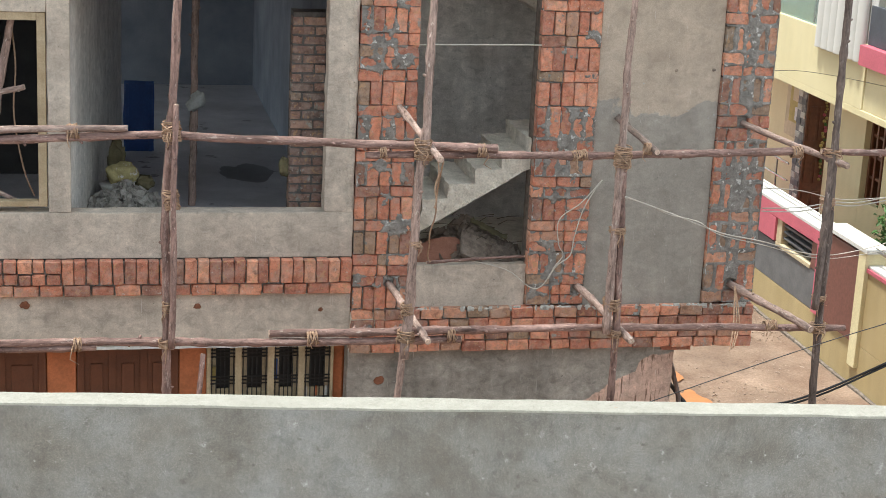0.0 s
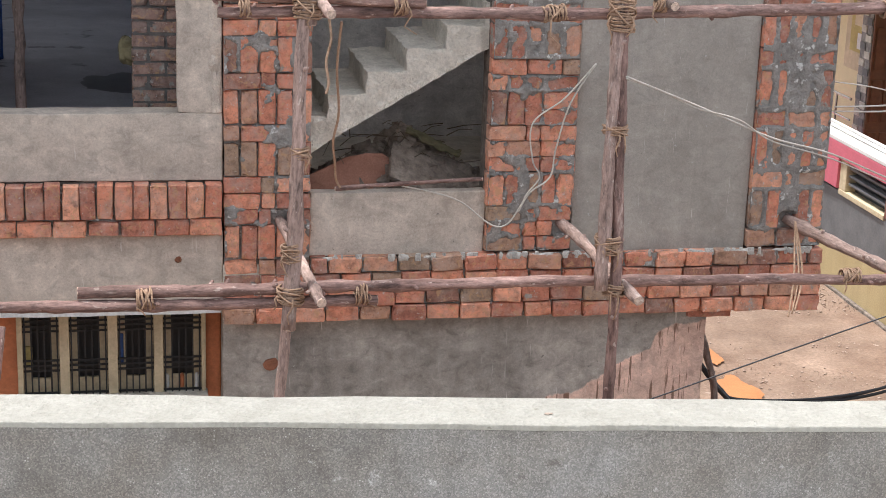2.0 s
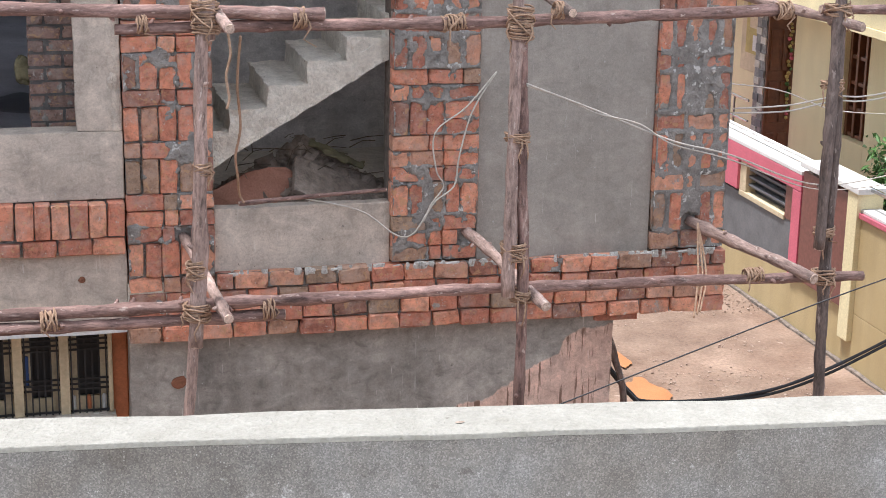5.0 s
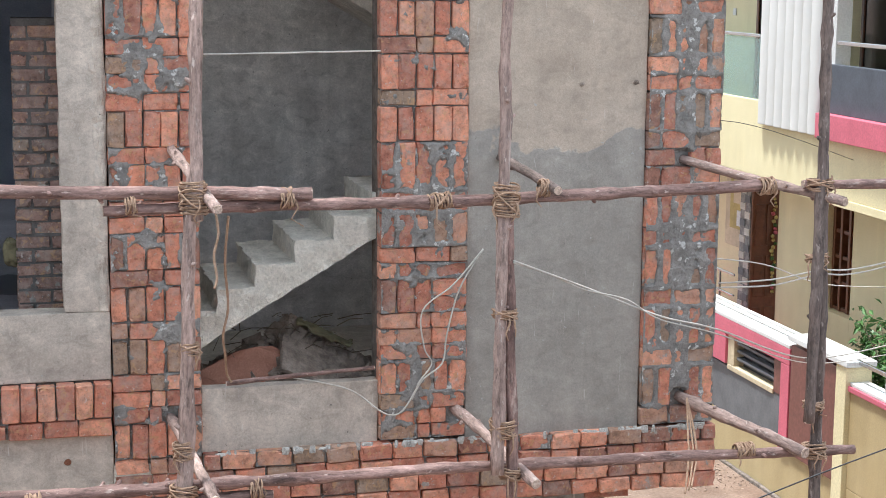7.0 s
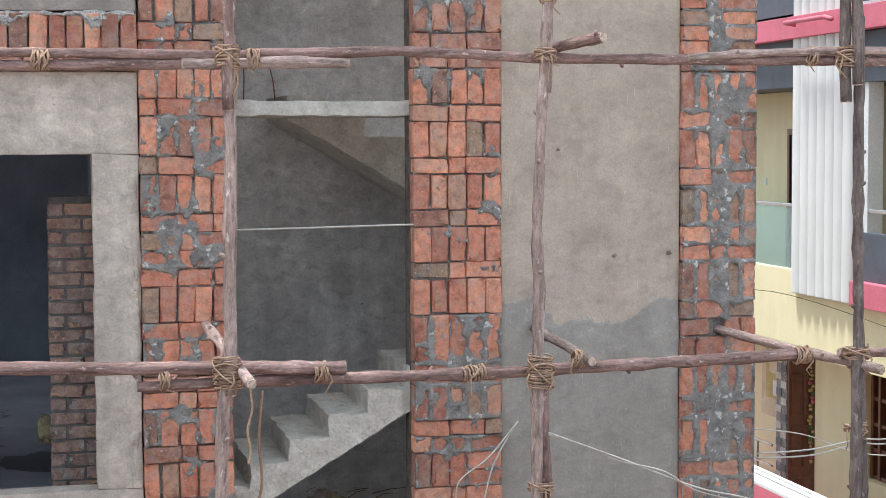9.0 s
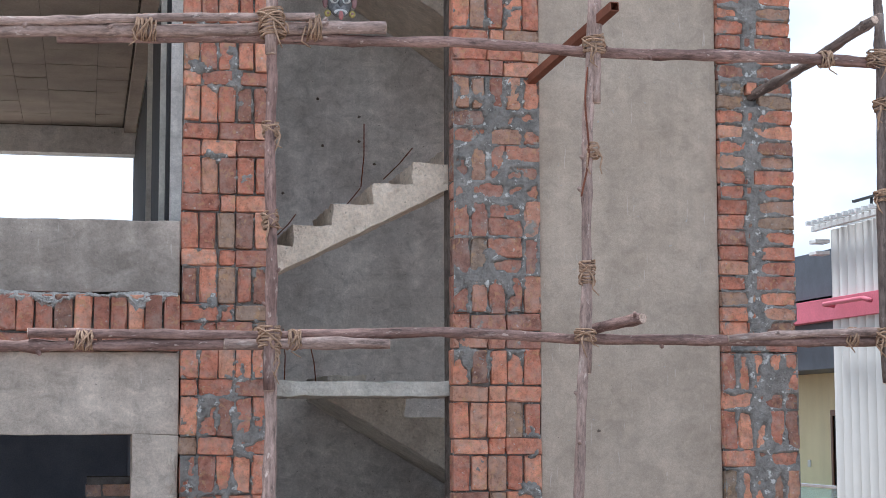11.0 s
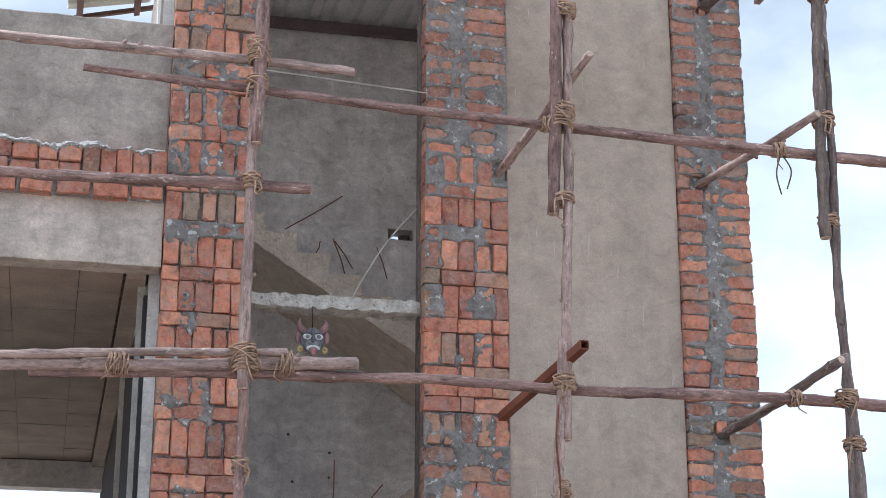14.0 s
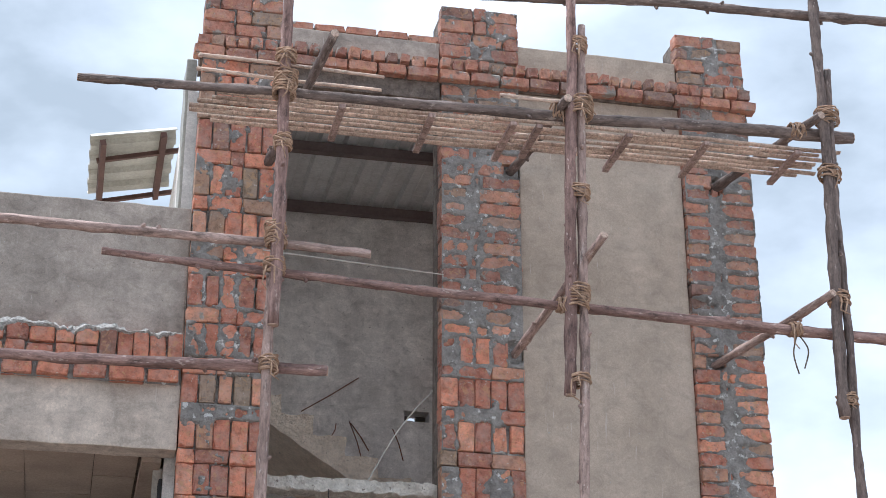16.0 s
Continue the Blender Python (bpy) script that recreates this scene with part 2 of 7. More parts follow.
M_POLE_DARK = pole_material("pole_dark", (0.115, 0.085, 0.074), (0.32, 0.245, 0.215), (0.48, 0.40, 0.36))
M_ROPE = surface("coir_rope", (0.34, 0.21, 0.135), (0.60, 0.41, 0.285), 30.0, 0.95, 0.6, 160.0, 0.2)
M_LATH = pole_material("split_bamboo", (0.58, 0.41, 0.32), (0.84, 0.65, 0.53), (0.86, 0.75, 0.64))
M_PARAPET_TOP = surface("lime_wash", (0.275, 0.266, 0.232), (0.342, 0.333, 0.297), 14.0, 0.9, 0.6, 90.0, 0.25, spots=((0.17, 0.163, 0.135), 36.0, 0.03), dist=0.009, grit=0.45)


def sand_plaster(name):
    """Rough sand-cement plaster: brown and blue-grey patches, single grains, pale grit."""
    m, n, l, b = mat_nodes(name)
    pos = n.new("ShaderNodeNewGeometry").outputs["Position"]
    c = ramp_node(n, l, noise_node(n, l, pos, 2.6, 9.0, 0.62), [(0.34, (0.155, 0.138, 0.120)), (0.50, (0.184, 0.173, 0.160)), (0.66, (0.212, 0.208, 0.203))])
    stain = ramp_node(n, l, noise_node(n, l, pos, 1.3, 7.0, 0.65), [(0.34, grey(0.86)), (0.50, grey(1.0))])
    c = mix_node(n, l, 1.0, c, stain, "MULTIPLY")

    blot = ramp_node(n, l, noise_node(n, l, pos, 8.0, 9.0, 0.66, None, 0.6), [(0.34, grey(0.80)), (0.46, grey(0.97)), (0.60, grey(1.03)), (0.70, grey(1.18))])
    c = mix_node(n, l, 1.0, c, blot, "MULTIPLY")
    lime = ramp_node(n, l, noise_node(n, l, pos, 13.0, 7.0, 0.68), [(0.63, grey(0)), (0.68, grey(0.75))])
    c = mix_node(n, l, lime, c, (0.34, 0.337, 0.325))
    damp = ramp_node(n, l, noise_node(n, l, pos, 19.0, 6.0, 0.7), [(0.33, grey(0.8)), (0.40, grey(0))])
    c = mix_node(n, l, damp, c, (0.115, 0.105, 0.092))

    def cells(scale):
        v = n.new("ShaderNodeTexVoronoi")
        v.inputs["Scale"].default_value = scale
        l.new(pos, v.inputs["Vector"])
        return v
    grains, grit = cells(300.0), cells(150.0)
    c = mix_node(n, l, 1.0, c, ramp_node(n, l, grains.outputs["Color"], [(0.20, grey(0.72)), (0.60, grey(0.97)), (0.86, grey(1.30))]), "MULTIPLY")
    dots = ramp_node(n, l, grit.outputs["Color"], [(0.78, grey(0)), (0.83, grey(0.75))])
    near = ramp_node(n, l, grit.outputs["Distance"], [(0.22, grey(1)), (0.34, grey(0))])
    where = ramp_node(n, l, noise_node(n, l, pos, 5.0, 5.0, 0.6), [(0.40, grey(0.25)), (0.62, grey(1.0))])
    dots = mix_node(n, l, 1.0, mix_node(n, l, 1.0, dots, near, "MULTIPLY"), where, "MULTIPLY")
    c = mix_node(n, l, dots, c, (0.40, 0.39, 0.37))
    l.new(c, b.inputs["Base Color"])
    b.inputs["Roughness"].default_value = 0.95
    first = bump_node(n, l, b, noise_node(n, l, pos, 12.0, 8.0, 0.65), 0.5, 0.012)
    second = bump_node(n, l, b, dots, 0.6, 0.004, first)
    bump_node(n, l, b, noise_node(n, l, pos, 150.0, 3.0, 0.6), 0.8, 0.004, second)
    return m


M_PARAPET = sand_plaster("sand_plaster")
M_ORANGE = plain("orange_paint", (0.58, 0.20, 0.085), 0.7)
M_DOOR = surface("brown_door", (0.13, 0.045, 0.022), (0.19, 0.068, 0.032), 6.0, 0.55, 0.15, 80.0, 0.3)
M_CREAM = plain("cream_paint", (0.60, 0.50, 0.33), 0.6)
M_IRON = plain("black_iron", (0.03, 0.03, 0.032), 0.6, 0.3)
M_YELLOW = surface("yellow_paint", (0.69, 0.605, 0.36), (0.76, 0.675, 0.42), 1.5, 0.75, 0.08, 60.0, 0.12, streak=0.06)
M_YELLOW_DEEP = surface("ochre_paint", (0.42, 0.32, 0.155), (0.48, 0.375, 0.20), 1.5, 0.75, 0.08, 60.0, 0.15, streak=0.08)
M_PINK = plain("pink_paint", (0.58, 0.13, 0.18), 0.6, vary=0.12)
M_SLATE = plain("slate_paint", (0.075, 0.085, 0.105), 0.6)
M_GREY_PAINT = plain("grey_paint", (0.15, 0.15, 0.155), 0.7)
M_MAROON = surface("maroon_granite", (0.13, 0.05, 0.04), (0.22, 0.085, 0.07), 20.0, 0.4, 0.05, 120.0, 0.2)
M_WHITE = plain("white_paint", (0.70, 0.70, 0.68), 0.6, vary=0.06)
M_WHITE_SHEET = surface("white_sheet", (0.58, 0.57, 0.545), (0.66, 0.65, 0.62), 1.2, 0.6, 0.03, 60.0, 0.08, streak=0.05, grit=0.05)
M_STEEL = plain("steel", (0.62, 0.63, 0.64), 0.25, 1.0, 0.1)
M_RUST = plain("rusty_steel", (0.22, 0.075, 0.04), 0.75, 0.3)
M_RUST_DARK = plain("dark_rusty_steel", (0.12, 0.062, 0.048), 0.8, 0.2)
M_PURLIN = plain("dull_purlin", (0.17, 0.13, 0.125), 0.8)
M_SHEET_ROOF = surface("roof_sheet_grey", (0.56, 0.56, 0.56), (0.74, 0.74, 0.73), 2.0, 0.5, 0.1, 40.0, 0.3, streak=0.12)
M_SHEET = surface("roof_sheet", (0.36, 0.34, 0.29), (0.50, 0.475, 0.41), 2.0, 0.5, 0.1, 40.0, 0.3, streak=0.12)
M_TEAK = surface("teak", (0.11, 0.040, 0.018), (0.20, 0.075, 0.033), 9.0, 0.45, 0.15, 70.0, 0.2)
M_BLUE = plain("blue_paint", (0.025, 0.085, 0.30), 0.5)
M_SACK = plain("yellow_sack", (0.50, 0.40, 0.13), 0.6)
M_SACK_DUSTY = surface("dusty_sack", (0.40, 0.34, 0.15), (0.60, 0.52, 0.26), 9.0, 0.75, 0.5, 60.0, 0.3, spots=((0.62, 0.60, 0.55), 14.0, 0.14))
M_SACK_OLD = surface("old_sack", (0.10, 0.085, 0.045), (0.23, 0.195, 0.105), 8.0, 0.8, 0.4, 60.0, 0.3)
M_PINK_DULL = plain("dull_pink", (0.50, 0.20, 0.19), 0.7)
M_HORN = plain("painted_horn", (0.34, 0.19, 0.19), 0.7)
M_MASK = surface("chalky_black", (0.06, 0.06, 0.065), (0.30, 0.30, 0.30), 26.0, 0.7, 0.2, 60.0, 0.1)
M_BUCKET = plain("pale_plastic", (0.50, 0.50, 0.48), 0.5)
M_FRAME_WOOD = surface("raw_wood", (0.40, 0.30, 0.18), (0.54, 0.43, 0.29), 9.0, 0.8, 0.2, 70.0, 0.2)
M_SHUTTER = surface("shutter_board", (0.40, 0.305, 0.24), (0.56, 0.445, 0.35), 2.5, 0.8, 0.2, 60.0, 0.4)
M_WIRE_WHITE = plain("white_wire", (0.62, 0.58, 0.52), 0.6)
M_WIRE_DARK = plain("black_cable", (0.025, 0.025, 0.028), 0.6)
M_CLOD = surface("dry_clod", (0.27, 0.19, 0.145), (0.44, 0.345, 0.28), 9.0, 0.97, 0.4, 60.0, 0.3)
M_DIRT = surface("red_earth", (0.155, 0.093, 0.062), (0.315, 0.226, 0.168), 1.1, 0.97, 0.9, 26.0, 0.5, spots=((0.32, 0.25, 0.20), 7.0, 0.06), dist=0.014, grit=0.85)
M_CLAY = surface("muddy_water", (0.33, 0.130, 0.042), (0.39, 0.165, 0.058), 3.0, 0.7, 0.03, 60.0, 0.2)
M_WET = surface("wet_floor", (0.13, 0.13, 0.135), (0.20, 0.20, 0.205), 5.0, 0.35, 0.1, 60.0, 0.2)
M_NEAR_BLACK = surface("near_black", (0.030, 0.029, 0.030), (0.055, 0.052, 0.052), 4.0, 0.8, 0.2, 60.0, 0.3)
# Dimness of the unlit room is put into this bluish dark paint.
M_BACK = surface("dim_room_paint", (0.20, 0.225, 0.27), (0.34, 0.37, 0.42), 1.6, 0.9, 0.2, 60.0, 0.4)
M_DEBRIS = surface("debris", (0.24, 0.225, 0.205), (0.56, 0.53, 0.49), 10.0, 0.95, 0.6, 60.0, 0.4)
M_GROUT = surface("grey_grout", (0.10, 0.09, 0.085), (0.22, 0.205, 0.195), 9.0, 0.95, 0.5, 60.0, 0.3)
M_RUBBLE = surface("rubble", (0.19, 0.145, 0.12), (0.46, 0.37, 0.30), 14.0, 0.95, 0.7, 60.0, 0.3, dist=0.01)
M_BRICK_DUST = surface("brick_dust", (0.34, 0.15, 0.10), (0.50, 0.25, 0.175), 6.0, 0.97, 0.5, 80.0, 0.3)
M_TWIG = plain("twig", (0.16, 0.12, 0.08), 0.9)
M_LEAF = surface("leaf", (0.035, 0.095, 0.018), (0.10, 0.22, 0.05), 12.0, 0.5, 0.1, 60.0, 0.2)
M_TILE = surface("stone_cladding", (0.12, 0.11, 0.105), (0.34, 0.32, 0.30), 14.0, 0.7, 0.4, 60.0, 0.2)


def tinted_glass(name, colour, rough=0.05):
    m, n, l, b = mat_nodes(name)
    b.inputs["Base Color"].default_value = (*colour, 1)
    b.inputs["Roughness"].default_value, b.inputs["Transmission Weight"].default_value, b.inputs["IOR"].default_value = rough, 0.85, 1.45
    return m


M_GLASS = tinted_glass("green_glass", (0.60, 0.83, 0.83))
M_BLACK = plain("unlit_interior", (0.006, 0.006, 0.007), 0.6, vary=0.1)
M_DARK_GLASS = plain("dark_glass", (0.012, 0.013, 0.016), 0.12, vary=0.1)


def two_tone(name, first, second, low, slope, wob, sharp, extra=None, calm=0.6):
    """Plaster of two coats that meet along a ragged line: z below low + slope * x belongs to the second coat."""
    m, n, l, b = mat_nodes(name)
    pos = n.new("ShaderNodeNewGeometry").outputs["Position"]
    sep = n.new("ShaderNodeSeparateXYZ")
    l.new(pos, sep.inputs[0])
    rag = noise_node(n, l, pos, 2.8, 5.0, 0.5)
    soft = lambda v: grey(1 + (v - 1) * calm - 0.05 * (1 - calm))

    def math_node(op, a, c):
        q = n.new("ShaderNodeMath")
        q.operation = op
        for i, v in ((0, a), (1, c)):
            if isinstance(v, (int, float)):
                q.inputs[i].default_value = v
            else:
                l.new(v, q.inputs[i])
        return q.outputs[0]
    line = math_node("ADD", math_node("MULTIPLY", sep.outputs["X"], slope), low)
    line = math_node("ADD", line, math_node("MULTIPLY", math_node("SUBTRACT", rag, 0.5), wob))
    away = math_node("MULTIPLY", math_node("SUBTRACT", line, sep.outputs["Z"]), sharp)
    mask = ramp_node(n, l, away, [(0.0, grey(0)), (1.0, grey(1))])
    cols = []
    for dark, light in (first, second):
        c = ramp_node(n, l, noise_node(n, l, pos, 2.6, 9.0, 0.68), [(0.32, dark), (0.66, light)])
        blot = ramp_node(n, l, noise_node(n, l, pos, 1.1, 7.0, 0.62), [(0.34, soft(0.83)), (0.66, soft(1.05))])
        c = mix_node(n, l, 1.0, c, blot, "MULTIPLY")
        run = ramp_node(n, l, noise_node(n, l, pos, 1.0, 6.0, 0.6, (5.0, 5.0, 0.4)), [(0.36, soft(0.84)), (0.62, soft(1.0))])
        c = mix_node(n, l, 1.0, c, run, "MULTIPLY")
        patch = ramp_node(n, l, noise_node(n, l, pos, 8.5, 9.0, 0.60, (1.0, 1.0, 1.35), 0.9), [(0.36, soft(0.80)), (0.46, soft(0.96)), (0.56, soft(1.0)), (0.64, soft(1.12))])
        c = mix_node(n, l, 1.0, c, patch, "MULTIPLY")
        sweep = ramp_node(n, l, noise_node(n, l, pos, 1.0, 7.0, 0.65, (3.0, 3.0, 4.5), 1.8), [(0.38, soft(0.90)), (0.62, soft(1.05))])
        cols.append(mix_node(n, l, 1.0, c, sweep, "MULTIPLY"))
    c = mix_node(n, l, mask, cols[0], cols[1])
    grain = noise_node(n, l, pos, 60.0, 5.0, 0.7)
    c = mix_node(n, l, 0.5 * min(1.0, calm), c, mix_node(n, l, 1.0, c, ramp_node(n, l, grain, [(0.25, grey(0.6)), (0.75, grey(1.28))]), "MULTIPLY"))
    sand = ramp_node(n, l, noise_node(n, l, pos, 150.0, 3.0, 0.7), [(0.30, grey(0.88)), (0.50, grey(1.0)), (0.70, grey(1.11))])
    c = mix_node(n, l, 1.0, c, sand, "MULTIPLY")
    chips = ramp_node(n, l, noise_node(n, l, pos, 24.0, 4.0, 0.6), [(0.70, grey(0)), (0.735, grey(0.9))])
    c = mix_node(n, l, chips, c, (0.42, 0.41, 0.39))
    spill = ramp_node(n, l, noise_node(n, l, pos, 1.0, 6.0, 0.65, (19.0, 19.0, 1.6)), [(0.68, grey(0)), (0.78, grey(0.55))])
    c = mix_node(n, l, spill, c, (0.60, 0.58, 0.55))
    scar = ramp_node(n, l, noise_node(n, l, pos, 1.0, 4.0, 0.6, (62.0, 62.0, 3.5), 0.6), [(0.67, grey(0)), (0.71, grey(0.5))])
    c = mix_node(n, l, scar, c, (0.70, 0.66, 0.61))
    speck = ramp_node(n, l, noise_node(n, l, pos, 33.0, 4.0, 0.6), [(0.265, grey(0.8)), (0.30, grey(0))])
    c = mix_node(n, l, speck, c, (0.13, 0.115, 0.10))
    if extra:
        drip = ramp_node(n, l, noise_node(n, l, pos, 1.0, 5.0, 0.65, (34.0, 34.0, 2.2)), [(0.555, grey(0)), (0.60, grey(0.9))])
        c = mix_node(n, l, mix_node(n, l, 1.0, drip, mask, "MULTIPLY"), c, extra)
    l.new(c, b.inputs["Base Color"])
    b.inputs["Roughness"].default_value = 0.92
    first_n = bump_node(n, l, b, noise_node(n, l, pos, 6.0, 9.0, 0.68), 0.45, 0.020)
    second_n = bump_node(n, l, b, mask, 0.35, 0.01, first_n)
    bump_node(n, l, b, grain, 0.25, 0.004, second_n)
    return m


M_PANEL = two_tone("panel_plaster", ((0.50, 0.409, 0.325), (0.615, 0.512, 0.415)), ((0.355, 0.321, 0.284), (0.455, 0.417, 0.370)), 5.05, 0.015, 0.85, 60.0, None, 0.60)
M_GROUND_WALL = two_tone("ground_wall", ((0.275, 0.25, 0.222), (0.455, 0.42, 0.378)), ((0.66, 0.44, 0.35), (0.80, 0.58, 0.48)), 1.80, 0.57, 0.45, 60.0, (0.16, 0.09, 0.06), 1.25)
M_PLASTER = two_tone("plaster", ((0.51, 0.437, 0.368), (0.73, 0.635, 0.54)), ((0.4, 0.4, 0.4), (0.5, 0.5, 0.5)), -90.0, 0.0, 0.1, 60.0, None, 0.95)
# Darker variant of the inner plaster, toned down to set off the steps.
M_PLASTER_BACK = two_tone("plaster_back", ((0.68, 0.635, 0.60), (0.95, 0.905, 0.86)), ((0.4, 0.4, 0.4), (0.5, 0.5, 0.5)), -90.0, 0.0, 0.1, 60.0, None, 1.0)
M_PLASTER_IN = two_tone("plaster_inside", ((0.80, 0.75, 0.695), (0.96, 0.92, 0.87)), ((0.4, 0.4, 0.4), (0.5, 0.5, 0.5)), -90.0, 0.0, 0.1, 60.0, None, 0.85)
M_PLASTER_OLD = two_tone("plaster_weathered", ((0.34, 0.292, 0.25), (0.56, 0.485, 0.42)), ((0.4, 0.4, 0.4), (0.5, 0.5, 0.5)), -90.0, 0.0, 0.1, 60.0, None, 1.0)

# ---- building helpers ----
def link_mesh(name, bm, material, smooth=False):
    me = bpy.data.meshes.new(name)
    bm.normal_update()
    bm.to_mesh(me)
    bm.free()
    me.materials.append(material)
    if smooth:
        for p in me.polygons:
            p.use_smooth = True
    return new(name, me)


def part(name, bm, material, parent, label="", smooth=False):
    ob = link_mesh(name, bm, material, smooth)
    ob.parent = parent
    if label:
        tagged(ob, label)
    return ob


def empty(name, place, label, category, group="", turn=0.0):
    ob = new(name)
    ob.empty_display_size = 0.1
    ob.matrix_world = pose(*place, 0, 0, turn)
    return tagged(ob, label, category, group)


def add_box(bm, x0, x1, y0, y1, z0, z1, bevel=0.0):
    m = Matrix.LocRotScale(((x0 + x1) / 2, (y0 + y1) / 2, (z0 + z1) / 2), None, (abs(x1 - x0), abs(y1 - y0), abs(z1 - z0)))
    made = bmesh.ops.create_cube(bm, size=1.0, matrix=m)
    if bevel:
        edges = list({e for v in made["verts"] for e in v.link_edges})
        bmesh.ops.bevel(bm, geom=edges, offset=bevel, segments=2, affect="EDGES", profile=0.6)
    return bm


def box(x0, x1, y0, y1, z0, z1, bevel=0.0):
    return add_box(bmesh.new(), x0, x1, y0, y1, z0, z1, bevel)


def ragged(bm, cell, amount, scale=6.0, seed=0.0):
    """Cuts long edges down to about cell metres and shifts the points a little, for hand-made edges."""
    for _ in range(7):
        long_edges = [e for e in bm.edges if e.calc_length() > cell]
        if not long_edges:
            break
        bmesh.ops.subdivide_edges(bm, edges=long_edges, cuts=1, use_grid_fill=True)
    for v in bm.verts:
        v.co += Vector(noise.noise_vector(v.co * scale + Vector((seed, seed, seed)))) * amount
    return bm


def structure(name, bm, material, label, category="wall", smooth=False):
    return tagged(link_mesh(name, bm, material, smooth), label, category, kind="structure")


def prism(points, y0, y1):
    """A solid of the outline (x, z), reaching from y0 to y1."""
    bm = bmesh.new()
    front = [bm.verts.new((x, y0, z)) for x, z in points]
    back = [bm.verts.new((x, y1, z)) for x, z in points]
    bm.faces.new(front)
    bm.faces.new(back[::-1])
    for i in range(len(points)):
        j = (i + 1) % len(points)
        bm.faces.new((front[j], front[i], back[i], back[j]))
    bmesh.ops.recalc_face_normals(bm, faces=bm.faces)
    return bm


def tube_along(points, radii, sides=10, wob=0.0, seed=0.0, caps=True):
    """A round bar through the points with a radius at each."""
    bm, rings = bmesh.new(), []
    pts = [Vector(p) for p in points]
    ref = Vector((0.3, 0.2, 1.0)) if abs((pts[-1] - pts[0]).normalized().z) < 0.9 else Vector((1, 0.2, 0.1))
    for i, (p, r) in enumerate(zip(pts, radii)):
        way = (pts[min(i + 1, len(pts) - 1)] - pts[max(i - 1, 0)]).normalized()
        side = way.cross(ref).normalized()
        up = side.cross(way)
        ring = []
        for k in range(sides):
            a = 2 * math.pi * k / sides
            d = side * math.cos(a) + up * math.sin(a)
            rr = r * (1 + wob * noise.noise(p * 9.0 + d * 1.7 + Vector((seed, seed * 2, 0))))
            ring.append(bm.verts.new(p + d * rr))
        rings.append(ring)
    for a, b in zip(rings, rings[1:]):
        for k in range(sides):
            bm.faces.new((b[k], b[(k + 1) % sides], a[(k + 1) % sides], a[k]))
    if caps:
        bm.faces.new(rings[0])
        bm.faces.new(rings[-1][::-1])
    return bm


def strand(name, points, radius, material, label, category="wire", group="", sides=5, steps=8, parent=None):
    """A wire or rope that runs smoothly through the points."""
    pts = [Vector(p) for p in points]
    if len(pts) > 2:
        out = []
        for i in range(len(pts) - 1):
            p0, p1, p2, p3 = pts[max(i - 1, 0)], pts[i], pts[i + 1], pts[min(i + 2, len(pts) - 1)]
            for s in range(steps):
                u = s / steps
                out.append(0.5 * ((2 * p1) + (p2 - p0) * u + (2 * p0 - 5 * p1 + 4 * p2 - p3) * u * u + (3 * p1 - p0 - 3 * p2 + p3) * u ** 3))
        pts = out + [pts[-1]]
    ob = link_mesh(name, tube_along(pts, [radius] * len(pts), sides), material, True)
    if parent:
        ob.parent = parent
        return ob
    return tagged(ob, label, category, group)


# ---- ground and the viewer's terrace ----
def build_ground():
    bm = bmesh.new()
    bmesh.ops.create_grid(bm, x_segments=120, y_segments=120, size=1.0)
    for v in bm.verts:
        x, y = v.co.x, v.co.y
        v.co.x = 4 + 14 * x + 1500 * x ** 7
        v.co.y = 4 + 14 * y + 1500 * y ** 7
        if abs(v.co.x) < 40 and abs(v.co.y) < 40:
            v.co.z = 0.014 * noise.noise(Vector((v.co.x, v.co.y, 0)) * 0.9) + 0.010 * noise.noise(Vector((v.co.x, v.co.y, 3)) * 3.1)
    structure("ground", bm, M_DIRT, "bare reddish earth of the lane between the houses", "ground", True)


build_ground()
# parapet of the viewer's terrace, turned a little against the house opposite
PAR = pose(-1.515, -6.755, 0, 0, 0, -6.6)
bm = ragged(box(-14, 14, -0.083, 0.083, 3.3, 4.729, 0.005), 0.10, 0.006, 9.0)
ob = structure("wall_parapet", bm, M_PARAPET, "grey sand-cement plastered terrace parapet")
ob.matrix_world = PAR
bm = ragged(box(-14, 14, -0.0850, 0.085, 4.7265, 4.741, 0.003), 0.10, 0.006, 9.0)
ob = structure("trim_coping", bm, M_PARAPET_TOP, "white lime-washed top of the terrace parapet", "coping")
ob.matrix_world = PAR
bm = bmesh.new()
wedge = [bm.verts.new(p) for p in ((1.80, 0.085, 4.735), (1.90, -0.085, 4.737), (4.5, -0.085, 4.737), (4.5, 0.085, 4.735), (1.80, 0.085, 4.85), (4.5, 0.085, 4.85))]
for f in ((0, 1, 4), (1, 2, 5, 4), (2, 3, 5), (0, 4, 5, 3), (0, 3, 2, 1)):
    bm.faces.new([wedge[i] for i in f])
bmesh.ops.recalc_face_normals(bm, faces=bm.faces)
bm = ragged(bm, 0.12, 0.006, 9.0)
ob = structure("trim_block", bm, M_PARAPET_TOP, "sloping lime-washed mortar fillet on the parapet", "coping")
ob.matrix_world = PAR
# Both out of view; kept pale to throw light back onto the house opposite.
structure("floor_terrace", box(-14, 14, -26, -6.9, 3.5, 3.75), M_OWN_HOUSE, "unseen terrace floor behind the parapet, pale to bounce light", "floor")
structure("wall_terrace_base", box(-14, 14, -26, -6.4, -0.3, 3.3), M_OWN_HOUSE, "unseen wall of the viewer's own house, pale to bounce light")

